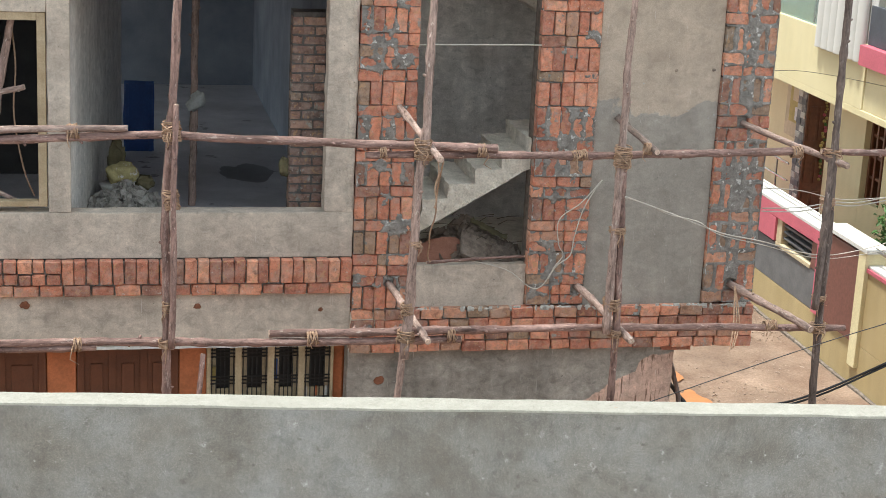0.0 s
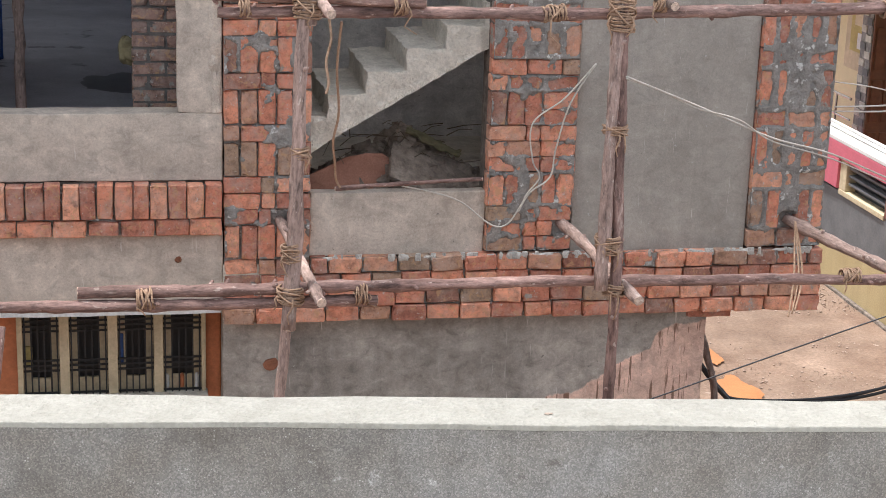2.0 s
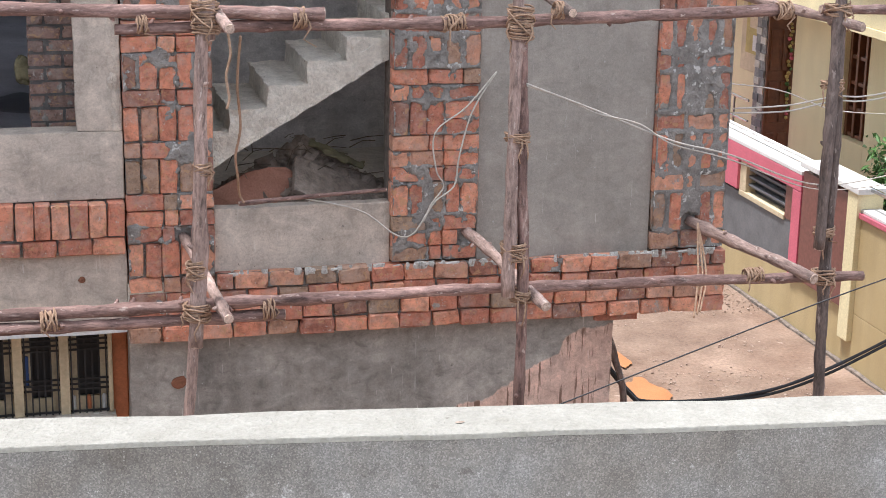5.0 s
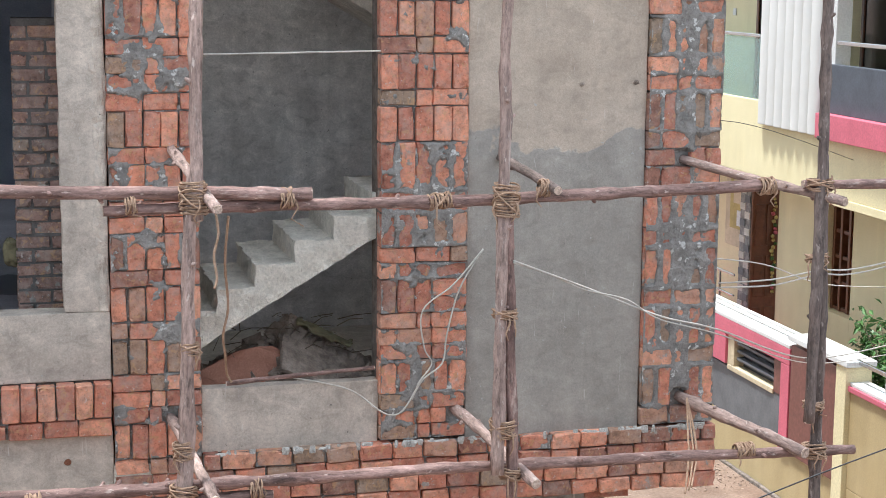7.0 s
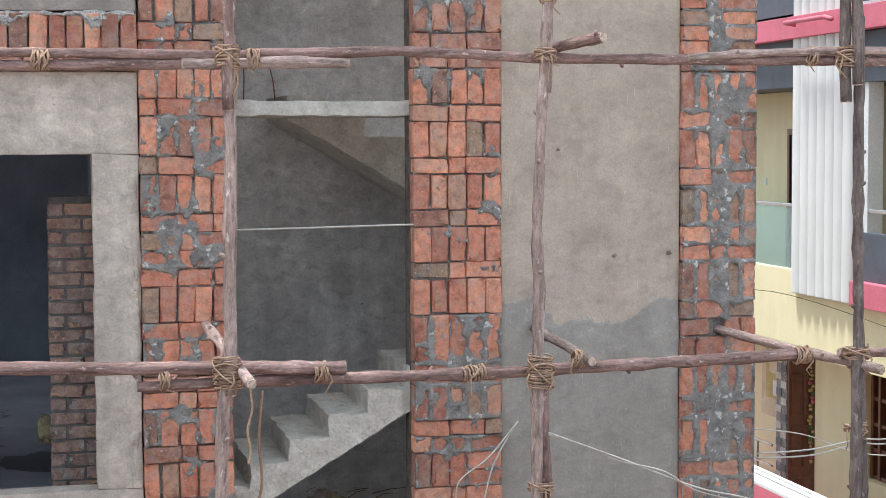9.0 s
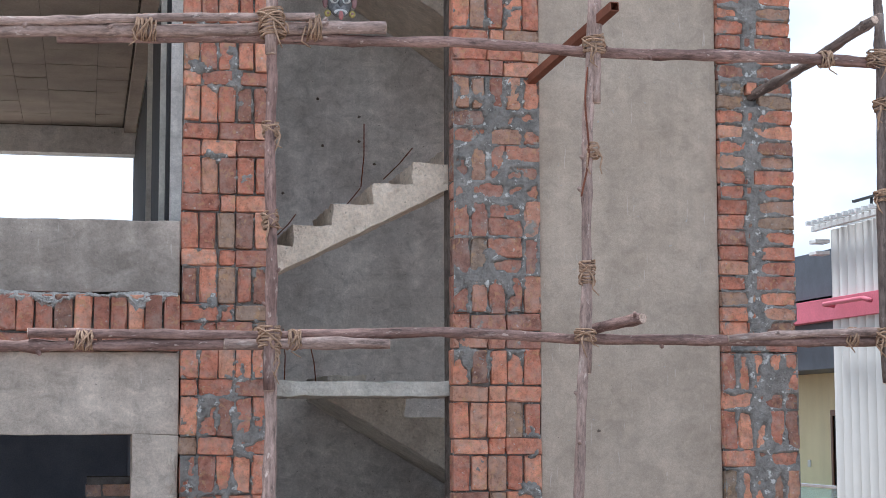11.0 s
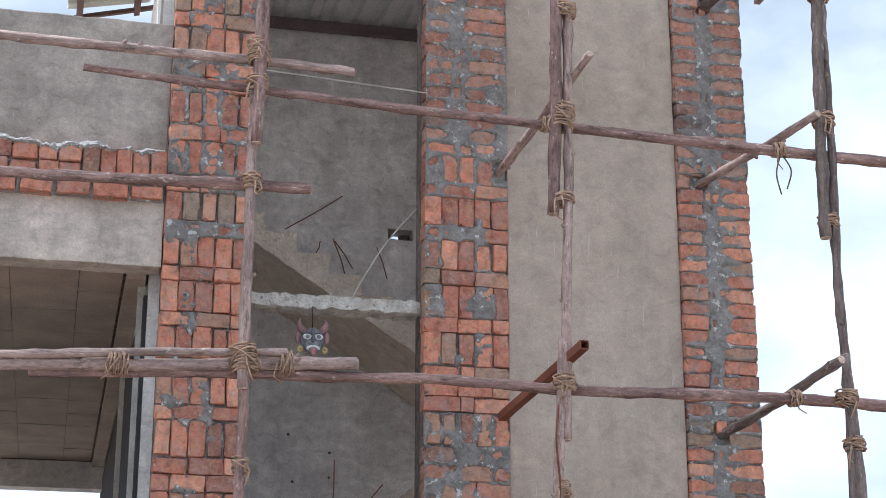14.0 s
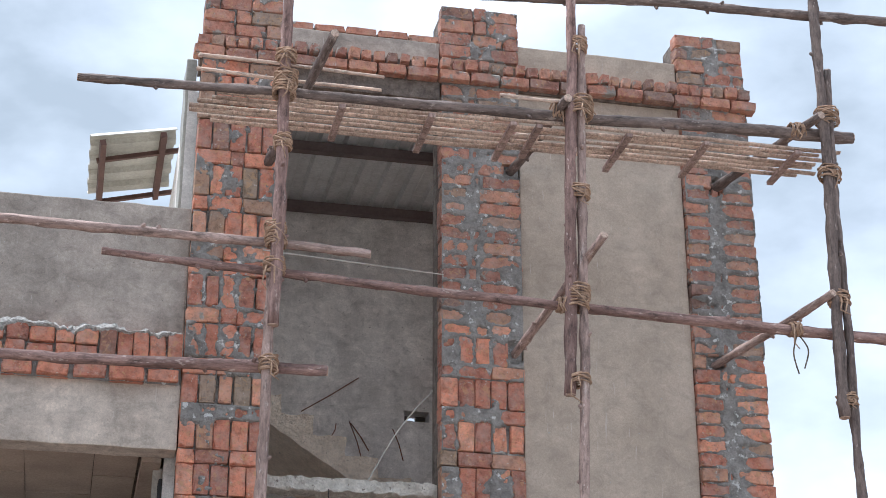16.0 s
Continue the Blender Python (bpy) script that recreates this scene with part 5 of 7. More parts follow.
# plant behind the wall
def leafy(name, place, wide, high, n, label):
    rng = random.Random(5)
    root = empty(name, place, label, "plant")
    stem = bmesh.new()
    tips = []
    for k in range(26):
        a, u = rng.uniform(0, 6.28), rng.uniform(0.25, 1)
        tip = Vector((math.cos(a) * wide * u * 0.8, math.sin(a) * wide * u, high * rng.uniform(0.35, 1.0)))
        b = tube_along([(0, 0, 0), tip * 0.45 + Vector((0, 0, high * 0.15)), tip], [0.014, 0.009, 0.003], 5)
        me = bpy.data.meshes.new("t")
        b.to_mesh(me), b.free()
        stem.from_mesh(me)
        bpy.data.meshes.remove(me)
        tips.append(tip)
    part("stem", stem, M_TWIG, root)
    verts, faces = [], []
    for k in range(n):
        t = rng.choice(tips)
        c = t * rng.uniform(0.5, 1.06) + Vector([rng.gauss(0, 0.06) for _ in range(3)])
        m = Matrix.LocRotScale(c, Euler([rng.uniform(-1.1, 1.1), rng.uniform(-1.1, 1.1), rng.uniform(0, 6.28)]), None)
        s = rng.uniform(0.035, 0.075)
        i = len(verts)
        for p in ((0, -s, 0), (s * 0.42, 0, 0.01), (0, s, -0.012), (-s * 0.42, 0, 0.01)):
            verts.append(m @ Vector(p))
        faces.append((i, i + 1, i + 2, i + 3))
    me = bpy.data.meshes.new("crown")
    me.from_pydata(verts, [], faces)
    me.materials.append(M_LEAF)
    ob = new("crown", me)
    ob.parent = root
    return root


leafy("shrub", (7.15, 6.15, 1.10), 0.72, 1.40, 1500, "green leafy shrub behind the compound wall")
structure("ground_yard", box(6.66, 8.2, 3.0, 16.0, -0.02, 0.5), M_DIRT, "raised yard behind the compound wall", "ground")

# ---- ground floor of the unfinished house ----
YG = 0.36
structure("wall_ground_left", box(LEFT, -1.66, YG + 0.06, 0.6, 0.0, 2.81), M_ORANGE, "orange painted ground-floor wall recess")
for x0, x1 in ((LEFT, -5.3), (-4.46, -4.2), (-3.24, -2.99), (-1.775, -1.685)):
    # plain strips beside the openings
    structure("wall_orange_pier", box(x0, x1, YG, YG + 0.055, 0.0, 2.78), M_ORANGE, "orange painted wall strip between openings")
structure("wall_orange_soffit", box(LEFT, -1.685, 0.345, YG + 0.05, 2.79, 2.81), M_WHITE, "pale soffit under the beam")
structure("trim_drip", ragged(box(LEFT, -1.69, 0.02, 0.345, 2.785, 2.81), 0.12, 0.005), M_WHITE, "white-painted drip edge under the beam", "trim")


def panel_door(name, x0, x1, z0, z1, y, cols):
    d = empty(name, (x0, y, z0), "brown panelled wooden door, shut", "door", "ground-floor doors")
    w, h = x1 - x0, z1 - z0
    part("leaf", box(0, w, 0.02, 0.05, 0, h, 0.004), M_DOOR, d)
    for k in range(cols + 1):
        x = (w - 0.07) * k / cols
        part("stile", box(x, x + 0.07, 0, 0.02, 0, h, 0.005), M_DOOR, d)
    for z in (0.0, h * 0.36, h * 0.68, h - 0.1):
        part("rail", box(0.0, w, 0.002, 0.019, z, z + 0.1, 0.005), M_DOOR, d)
    for k in range(cols):
        x = (w - 0.07) * k / cols + 0.12
        for z in (0.17, h * 0.36 + 0.17, h * 0.68 + 0.15):
            part("raised_panel", box(x, x + (w - 0.07) / cols - 0.17, 0.004, 0.021, z, z + h * 0.19, 0.012), M_DOOR, d)
    return d


structure("wall_under_window", box(-2.99, -1.775, YG, YG + 0.055, 0.0, 2.10), M_ORANGE, "orange painted wall below the barred window")
panel_door("door", -5.28, -4.47, 0.1, 2.72, YG, 2)
panel_door("door", -4.19, -3.25, 0.1, 2.72, YG, 3)

# low barred window with four lights
gw = tagged(new("window_1"), "cream window with four barred lights and a ledge", "window", kind="structure")
gw.location = (-2.987, YG - 0.02, 2.15)
H = 0.56
# Black pane puts the darkness of the room behind into its colour.
part("pane", box(0.02, 1.20, 0.065, 0.07, 0.0, H), M_BLACK, gw, "black pane standing for the unlit interior")
part("window_sill", box(-0.02, 1.22, -0.10, 0.06, -0.04, 0.0, 0.006), M_CONCRETE, gw, "rough cement ledge")
for x0, x1 in ((0.0, 0.037), (0.267, 0.332), (0.575, 0.640), (0.870, 0.933), (1.180, 1.209)):
    part("mullion", box(x0, x1, -0.03, 0.06, 0, H, 0.006), M_CREAM, gw)
for x0, x1 in ((0.037, 0.267), (0.332, 0.575), (0.640, 0.870), (0.933, 1.180)):
    part("sash", box(x0 + 0.002, x0 + 0.052, 0.03, 0.06, 0.0, H, 0.004), M_CREAM, gw)
    part("sash", box(x1 - 0.052, x1 - 0.002, 0.03, 0.06, 0.0, H, 0.004), M_CREAM, gw)
    part("sash", box(x0 + 0.053, x1 - 0.053, 0.032, 0.058, 0.0, 0.10, 0.004), M_CREAM, gw)
    for z in (0.012, 0.165, 0.200, 0.235, 0.435, 0.470, 0.505):
        part("grille_bar", box(x0, x1, -0.012, 0.0, z - 0.006, z + 0.006), M_IRON, gw)
    for i in range(6):
        x = x0 + 0.012 + (x1 - x0 - 0.024) * i / 5
        part("grille_bar", box(x - 0.005, x + 0.005, -0.022, -0.0125, 0.0, H - 0.02), M_IRON, gw)
part("packet", box(0.045, 0.095, 0.0, 0.028, 0.19, 0.33, 0.01), M_SACK, gw, "small yellow packet in the window")
part("curtain", box(0.646, 0.676, 0.01, 0.028, 0.19, 0.40, 0.008), M_BLUE, gw, "strip of blue cloth")
for x, mt in ((0.955, M_WHITE), (1.052, M_ORANGE), (1.150, M_WHITE)):
    part("bottle", tube_along([(x, 0.014, 0.02), (x, 0.014, 0.10), (x, 0.014, 0.115)], [0.015, 0.015, 0.008], 8), mt, gw)

# wooden frame in the left-hand opening
fr = tagged(new("window_2"), "raw yellowish wooden window frame without glass", "window", kind="structure")
fr.location = (-5.565, PF + 0.02, 4.127)
part("jamb", box(1.06, 1.135, 0, 0.11, 0, 1.73, 0.006), M_FRAME_WOOD, fr)
part("jamb", box(0.0, 0.075, 0, 0.11, 0, 1.73, 0.006), M_FRAME_WOOD, fr)
part("head", box(0.076, 1.059, 0, 0.11, 1.66, 1.73, 0.006), M_FRAME_WOOD, fr)
part("sill", box(0.076, 1.059, 0, 0.11, 0, 0.05, 0.006), M_FRAME_WOOD, fr)

# ---- first-floor room ----
bd = empty("blue_sheet", (-3.665, 4.78, 3.6), "blue painted board leaning in the dark room", "board")
part("board", ragged(box(0, 0.35, 0, 0.03, 0.0, 0.83, 0.01), 0.12, 0.012), M_BLUE, bd)
for x in (0.02, 0.29):
    part("batten", box(x, x + 0.04, -0.02, 0, 0.0, 0.80, 0.004), M_BLUE, bd)


def heap(name, place, rx, ry, high, n, material, label, seed, size=(0.03, 0.10)):
    """A heap of broken lumps."""
    rng = random.Random(seed)
    verts, faces = [], []
    for k in range(n):
        a, u = rng.uniform(0, 6.28), rng.random() ** 0.7
        s = rng.uniform(*size)
        x, y = rx * u * math.cos(a), ry * u * math.sin(a)
        z = high * (1 - u) * rng.uniform(0.3, 1) + s * 0.3
        m = Matrix.LocRotScale((x, y, z), Euler([rng.uniform(0, 6) for _ in range(3)]), (s, s * rng.uniform(0.5, 1), s * rng.uniform(0.35, 0.8)))
        i = len(verts)
        for p in ((-1, -1, -1), (1, -1, -1), (1, 1, -1), (-1, 1, -1), (-1, -1, 1), (1, -1, 1), (1, 1, 1), (-1, 1, 1)):
            verts.append(m @ (Vector(p) * rng.uniform(0.6, 1.0)))
        faces += [tuple(i + q for q in f) for f in ((0, 3, 2, 1), (4, 5, 6, 7), (0, 1, 5, 4), (1, 2, 6, 5), (2, 3, 7, 6), (3, 0, 4, 7))]
    me = bpy.data.meshes.new(name)
    me.from_pydata(verts, [], faces)
    me.materials.append(material)
    ob = new(name, me)
    ob.location = place
    return tagged(ob, label, "rubble", kind="stuff")


heap("rubble_heap", (-3.72, 1.45, 3.6), 0.62, 0.85, 0.42, 2200, M_DEBRIS, "low heap of grey rubble and mortar on the room floor", 3, (0.012, 0.06))
bk = empty("mortar_pan", (-3.79, 1.7, 3.84), "pale plastic mortar pan on the rubble heap", "pan")
bm = tube_along([(0, 0, 0), (0, 0, 0.09), (0, 0, 0.105)], [0.12, 0.17, 0.176], 20, 0.08)
part("pan", bm, M_BUCKET, bk, smooth=True)


def puddle(place, rx, ry, seed, material, label, name="puddle", category="puddle", group="puddles"):
    """A thin ragged patch of water."""
    bm = bmesh.new()
    ring = []
    for k in range(48):
        a = 2 * math.pi * k / 48
        r = 1 + 0.45 * noise.noise(Vector((math.cos(a) * 1.3, math.sin(a) * 1.3, seed))) + 0.15 * noise.noise(Vector((math.cos(a) * 5, math.sin(a) * 5, seed)))
        ring.append(bm.verts.new((rx * r * math.cos(a), ry * r * math.sin(a), 0)))
    top = bm.verts.new((0, 0, 0.003))
    for a, b in zip(ring, ring[1:] + ring[:1]):
        bm.faces.new((a, b, top))
    ob = link_mesh(name, bm, material, True)
    ob.location = place
    return tagged(ob, label, category, group)


puddle((-2.336, 3.70, 3.603), 0.32, 0.42, 3, M_WET, "dark wet patch on the bare room floor")
bm = bmesh.new()
bmesh.ops.create_icosphere(bm, subdivisions=3, radius=1.0)
for v in bm.verts:
    d = 1 + 0.5 * noise.noise(v.co * 2.0 + Vector((9, 0, 0)))
    v.co = Vector((v.co.x * 0.085 * d + 0.03 * v.co.z, v.co.y * 0.06 * d, v.co.z * 0.10 * d))
ob = link_mesh("cloth_tie", bm, M_BUCKET, True)
ob.location = (-2.99, 2.15, 4.70)
tagged(ob, "pale rag knotted round a prop in the room", "rag")


def sack(place, sx, sy, sz, seed, label, material=M_SACK_DUSTY):
    bm = bmesh.new()
    bmesh.ops.create_icosphere(bm, subdivisions=4, radius=1.0)
    for v in bm.verts:
        d = 1 + 0.28 * noise.noise(v.co * 2.1 + Vector((seed, 0, 0))) + 0.10 * noise.noise(v.co * 6.0)
        v.co = Vector((math.copysign(abs(v.co.x) ** 0.7, v.co.x) * sx, math.copysign(abs(v.co.y) ** 0.7, v.co.y) * sy, math.copysign(abs(v.co.z) ** 0.75, v.co.z) * sz)) * d
    ob = link_mesh("cement_sack", bm, material, True)
    ob.location = place
    return tagged(ob, label, "sack", "cement sacks")


sack((-3.74, 1.75, 4.04), 0.15, 0.12, 0.10, 1, "crumpled yellow cement sack in the mortar pan")
sack((-3.79, 2.05, 4.00), 0.085, 0.07, 0.29, 4, "empty dusty yellow sack standing behind the pan", M_SACK_OLD)
sack((-3.53, 1.82, 3.93), 0.10, 0.08, 0.07, 5, "crumpled dusty sack lying beside the pan", M_SACK_OLD)
sack((-2.25, 0.66, 4.36), 0.055, 0.05, 0.09, 7, "small dusty yellow sack hung on the brick stub", M_SACK_OLD)

# ---- below the stairs ----
heap("rubble_heap", (-0.45, 0.75, 3.42), 0.62, 0.42, 0.42, 420, M_RUBBLE, "heap of debris and dry twigs below the stairs", 8, (0.02, 0.075))
bm = ragged(prism([(-0.30, 0.0), (0.36, 0.0), (0.34, 0.20), (0.22, 0.30), (0.02, 0.29), (-0.30, 0.16)], 0.0, 0.07), 0.05, 0.016, 10.0, 2.0)
ob = link_mesh("plaster_slab", bm, M_BRICK_DUST)
ob.matrix_world = pose(-0.82, 0.40, 3.42, -14, 0, 3)
tagged(ob, "broken brick-red plaster slab leaning below the stairs", "slab")
rng = random.Random(21)
bm = bmesh.new()
for k in range(34):
    a = Vector((-0.45 + rng.uniform(-0.5, 0.5), 0.7 + rng.uniform(-0.25, 0.25), 3.62 + rng.uniform(0, 0.2)))
    d = Vector((rng.uniform(-1, 1), rng.uniform(-0.4, 0.4), rng.uniform(-0.25, 0.25))).normalized() * rng.uniform(0.10, 0.26)
    t = tube_along([a, a + d * 0.5 + Vector((0, 0, rng.uniform(0, 0.03))), a + d], [0.004, 0.003, 0.002], 4)
    me = bpy.data.meshes.new("t")
    t.to_mesh(me), t.free()
    bm.from_mesh(me)
    bpy.data.meshes.remove(me)
tagged(link_mesh("twigs", bm, M_TWIG), "dry twigs lying on the debris", "twigs", kind="stuff")
pole([(-0.98, -0.02, 3.60), (-0.03, 0.02, 3.645)], 0.017, 0.015, M_POLE, "thin reddish stick lying along the sill", "sticks", "stick", 2)

# broken slab and a torn sack on the debris
bm = ragged(box(-0.32, 0.32, -0.16, 0.16, -0.02, 0.02, 0.006), 0.07, 0.014, 9.0, 3)
ob = link_mesh("broken_slab", bm, M_RUBBLE)
ob.matrix_world = pose(-0.28, 0.42, 3.55, 35, 24, 4)
tagged(ob, "broken grey slab leaning on the debris", "slab")
bm = bmesh.new()
bmesh.ops.create_grid(bm, x_segments=26, y_segments=8, size=1.0)
for v in bm.verts:
    w = noise.noise(Vector((v.co.x * 2.2, v.co.y * 2.0, 5)))
    v.co = Vector((v.co.x * 0.20, v.co.y * 0.03, 0.05 * w + 0.02 * noise.noise(Vector((v.co.x * 7, v.co.y * 5, 1)))))
bmesh.ops.solidify(bm, geom=bm.faces, thickness=0.006)
ob = link_mesh("torn_sack", bm, M_SACK_OLD, True)
ob.matrix_world = pose(-0.25, 0.60, 3.76, 35, 24, -6)
tagged(ob, "torn dusty yellow sack draped over the debris", "sack")

# bars sticking out of the upper flight
for x, z, dx, dz, y in ((-0.50, 7.70, 0.02, 0.42, 0.5), (-0.30, 7.80, 0.20, 0.22, 0.8), (-0.62, 7.55, 0.18, 0.2, 0.9), (-1.02, 7.40, 0.12, 0.14, 0.7),
                        (-0.98, 6.42, -0.01, 0.36, 0.6), (-0.76, 6.42, -0.05, 0.30, 0.7), (-0.608, 10.26, 0.45, 0.308, 2.342), (-0.226, 10.202, 0.109, -0.316, 2.342), (-0.215, 10.19, 0.15, -0.22, 2.342), (-0.33, 10.18, -0.034, -0.107, 2.342), (0.122, 10.164, 0.087, -0.257, 2.342)):
    ob = link_mesh("reinforcing_bar", tube_along([(x, y, z), (x + dx * 0.5 + 0.01, y, z + dz * 0.5), (x + dx, y, z + dz)], [0.004] * 3, 6), M_RUST, True)
    tagged(ob, "thin rusty reinforcing bar sticking out of the concrete", "rebar", "reinforcing bars")

# horned charm mask, one plain mesh
def charm_mask():
    bm = bmesh.new()
    paint = bm.faces.layers.int.new("paint")

    def add(t, slot):
        me = bpy.data.meshes.new("t")
        t.to_mesh(me), t.free()
        n = len(bm.faces)
        bm.from_mesh(me)
        bpy.data.meshes.remove(me)
        bm.faces.ensure_lookup_table()
        for f in bm.faces[n:]:
            f[paint] = slot

    def blob(x, y, z, rx, ry, rz, slot, seg=14):
        t = bmesh.new()
        bmesh.ops.create_uvsphere(t, u_segments=seg, v_segments=10, radius=1.0)
        for v in t.verts:
            v.co = Vector((x + v.co.x * rx, y + v.co.y * ry, z + v.co.z * rz))
        add(t, slot)
    blob(0, 0, 0.005, 0.078, 0.040, 0.080, 0, 22)
    blob(0, -0.03, -0.045, 0.055, 0.022, 0.045, 0, 18)
    blob(0, -0.042, 0.052, 0.014, 0.006, 0.028, 5)
    blob(0, -0.043, 0.002, 0.016, 0.020, 0.026, 5)
    blob(0, -0.050, -0.058, 0.044, 0.012, 0.020, 1, 16)
    blob(0, -0.056, -0.068, 0.030, 0.010, 0.020, 0, 16)
    blob(0, -0.062, -0.080, 0.016, 0.009, 0.030, 3, 12)
    for s in (-1, 1):
        add(tube_along([(0.050 * s, 0, 0.055), (0.080 * s, -0.008, 0.085), (0.088 * s, -0.010, 0.115), (0.078 * s, -0.010, 0.145)], [0.024, 0.022, 0.014, 0.002], 10), 4)
        blob(0.037 * s, -0.036, 0.020, 0.029, 0.008, 0.019, 1)
        blob(0.036 * s, -0.043, 0.020, 0.014, 0.005, 0.012, 0)
        blob(0.040 * s, -0.031, 0.047, 0.036, 0.008, 0.008, 5)
        blob(0.092 * s, 0.0, 0.020, 0.018, 0.016, 0.042, 4)
        blob(0.078 * s, -0.018, -0.060, 0.022, 0.010, 0.023, 2)
        blob(0.078 * s, -0.026, -0.060, 0.009, 0.005, 0.009, 4)
    slots = [f[paint] for f in bm.faces]
    ob = link_mesh("charm_mask", bm, M_MASK, True)
    for mt in (M_WHITE, M_SACK, M_PINK_DULL, M_HORN, M_GREY_PAINT):
        ob.data.materials.append(mt)
    for p, k in zip(ob.data.polygons, slots):
        p.material_index = k
    ob.location = (-0.70, 0.12, 8.81)
    return tagged(ob, "black horned charm mask with white eyes hung below the slab", "mask")


charm_mask()

# ---- strings, wires and cables ----
strand("cord", [(-0.70, 0.13, 9.045), (-0.70, 0.12, 8.89)], 0.003, M_WIRE_DARK, "short cord holding the charm mask", "cord")
strand("string", [(-1.16, 0.03, 5.64), (-0.5, 0.03, 5.65), (0.02, 0.0, 5.66)], 0.006, M_WIRE_WHITE, "white string stretched across the stair opening", "string")
strand("string", [(-1.2, -0.01, 10.60), (-0.5, -0.01, 10.56), (0.02, -0.01, 10.53)], 0.004, M_WIRE_WHITE, "thin string across the upper stair opening", "string")
strand("string", [(-0.44, 0.3, 9.12), (-0.21, 0.3, 9.53), (0.06, 0.28, 9.86)], 0.005, M_WIRE_WHITE, "slanting pale string in the stairwell", "string")
strand("cable", [(0.67, -0.03, 4.40), (0.47, -0.05, 4.18), (0.27, -0.05, 4.02), (0.28, -0.05, 3.78), (0.33, -0.05, 3.67), (0.25, -0.06, 3.56), (0.22, -0.05, 3.49), (0.13, -0.05, 3.36), (0.02, -0.05, 3.36), (-0.17, 0.0, 3.50), (-0.39, 0.02, 3.57), (-0.55, 0.03, 3.60)], 0.0055, M_WIRE_WHITE, "white electric wire looped down the brick pillar")
strand("cable", [(0.67, -0.03, 4.40), (0.51, -0.05, 4.15), (0.43, -0.05, 3.86), (0.40, -0.05, 3.67), (0.27, -0.06, 3.57), (0.20, -0.05, 3.44)], 0.006, M_WIRE_WHITE, "white electric wire looped down the brick pillar")
strand("cable", [(0.53, -1.17, 4.52), (1.05, -0.9, 4.30), (1.66, -0.6, 4.035), (2.25, -0.16, 3.83), (4.0, 2.0, 3.06), (6.4, 5.0, 2.40)], 0.0065, M_WIRE_WHITE, "twisted pair of pale wires running to the next house")
strand("cable", [(0.53, -1.17, 4.51), (0.8, -1.0, 4.405), (1.05, -0.9, 4.285), (1.38, -0.75, 4.18), (1.66, -0.6, 4.015), (2.25, -0.17, 3.80), (4.0, 2.0, 3.02), (6.4, 5.0, 2.30)], 0.005, M_WIRE_WHITE, "twisted pair of pale wires running to the next house")
for dz in (0.0, -0.03):
    strand("cable", [(2.33, 0.05, 4.10 + dz), (2.7, 0.0, 4.12 + dz * 1.3), (3.04, 0.0, 4.17 + dz), (3.6, 0.0, 4.22 + dz), (6.0, 0.2, 4.7)], 0.006, M_WIRE_WHITE, "pale overhead wires beside the brick pillar")
strand("cable", [(2.3, 0.4, 4.22), (3.2, 1.2, 4.0), (4.4, 2.6, 3.55), (6.4, 5.0, 3.0)], 0.005, M_WIRE_WHITE, "thin overhead wire beside the brick pillar")
strand("cable", [(2.28, 2.0, 4.95), (4.2, 4.0, 4.80), (7.25, 7.5, 4.0)], 0.003, M_WIRE_DARK, "thin dark overhead wire", sides=4)
strand("cable", [(-2.6, -6.39, 1.6), (-1.4, -3.2, 2.2), (-0.5, -2.0, 2.545), (0.51, -2.0, 2.88), (2.02, -2.0, 3.38), (4.2, -2.0, 4.05), (7.0, -2.0, 5.2)], 0.0045, M_WIRE_DARK, "thin dark overhead cable over the lane")
for k, (dz, dy) in enumerate(((0, 0), (0.03, 0.02), (0.015, -0.03))):
    strand("cable", [(1.62, 0.45, 2.25 + dz), (1.88, 0.5 + dy, 1.93 + dz), (2.05, 0.5 + dy, 1.84 + dz), (2.7, 0.5, 1.84 + dz), (3.35, 0.5 - dy, 1.97 + dz * 1.5), (4.6, 0.5, 2.5 + dz), (7.5, 0.5, 3.6)], 0.012, M_WIRE_DARK, "thick black service cables sagging over the lane", "cable")
pole([(1.86, 0.48, 0.0), (1.80, 0.45, 2.0), (1.63, 0.45, 2.58)], 0.034, 0.026, M_POLE_DARK, "dark crooked post at the corner of the ground floor", "posts", "post", 3)
strand("rope", [(-1.18, -1.25, 4.87), (-1.165, -1.25, 4.74), (-1.19, -1.25, 4.62), (-1.175, -1.25, 4.50), (-1.19, -1.25, 4.44)], 0.008, M_ROPE, "loose tan rope end hanging from a ledger", "rope", "hanging ropes")
strand("rope", [(-1.08, -1.02, 4.80), (-1.075, -0.8, 4.5), (-1.03, -0.55, 4.2), (-1.045, -0.42, 4.0), (-1.02, -0.3, 3.85), (-0.98, -0.05, 3.67), (-0.95, -0.04, 3.61)], 0.008, M_ROPE, "loose tan rope tied down to the sill stick", "rope", "hanging ropes")
for dx in (0.0, 0.022, 0.04):
    strand("rope", [(2.07, -0.10, 3.36), (2.02 + dx, -0.25, 3.20), (1.97 + dx * 1.4, -0.40, 3.05), (1.88 + dx, -0.58, 2.86 + dx)], 0.007, M_ROPE, "coir rope strands hanging from a bearer", "rope", "hanging ropes")
strand("rope", [(-4.78, 0.35, 6.1), (-4.70, 0.36, 5.4), (-4.72, 0.36, 4.9), (-4.64, 0.36, 4.4), (-4.55, 0.36, 4.15)], 0.008, M_ROPE, "pale rope dangling from the prop", "rope", "hanging ropes")
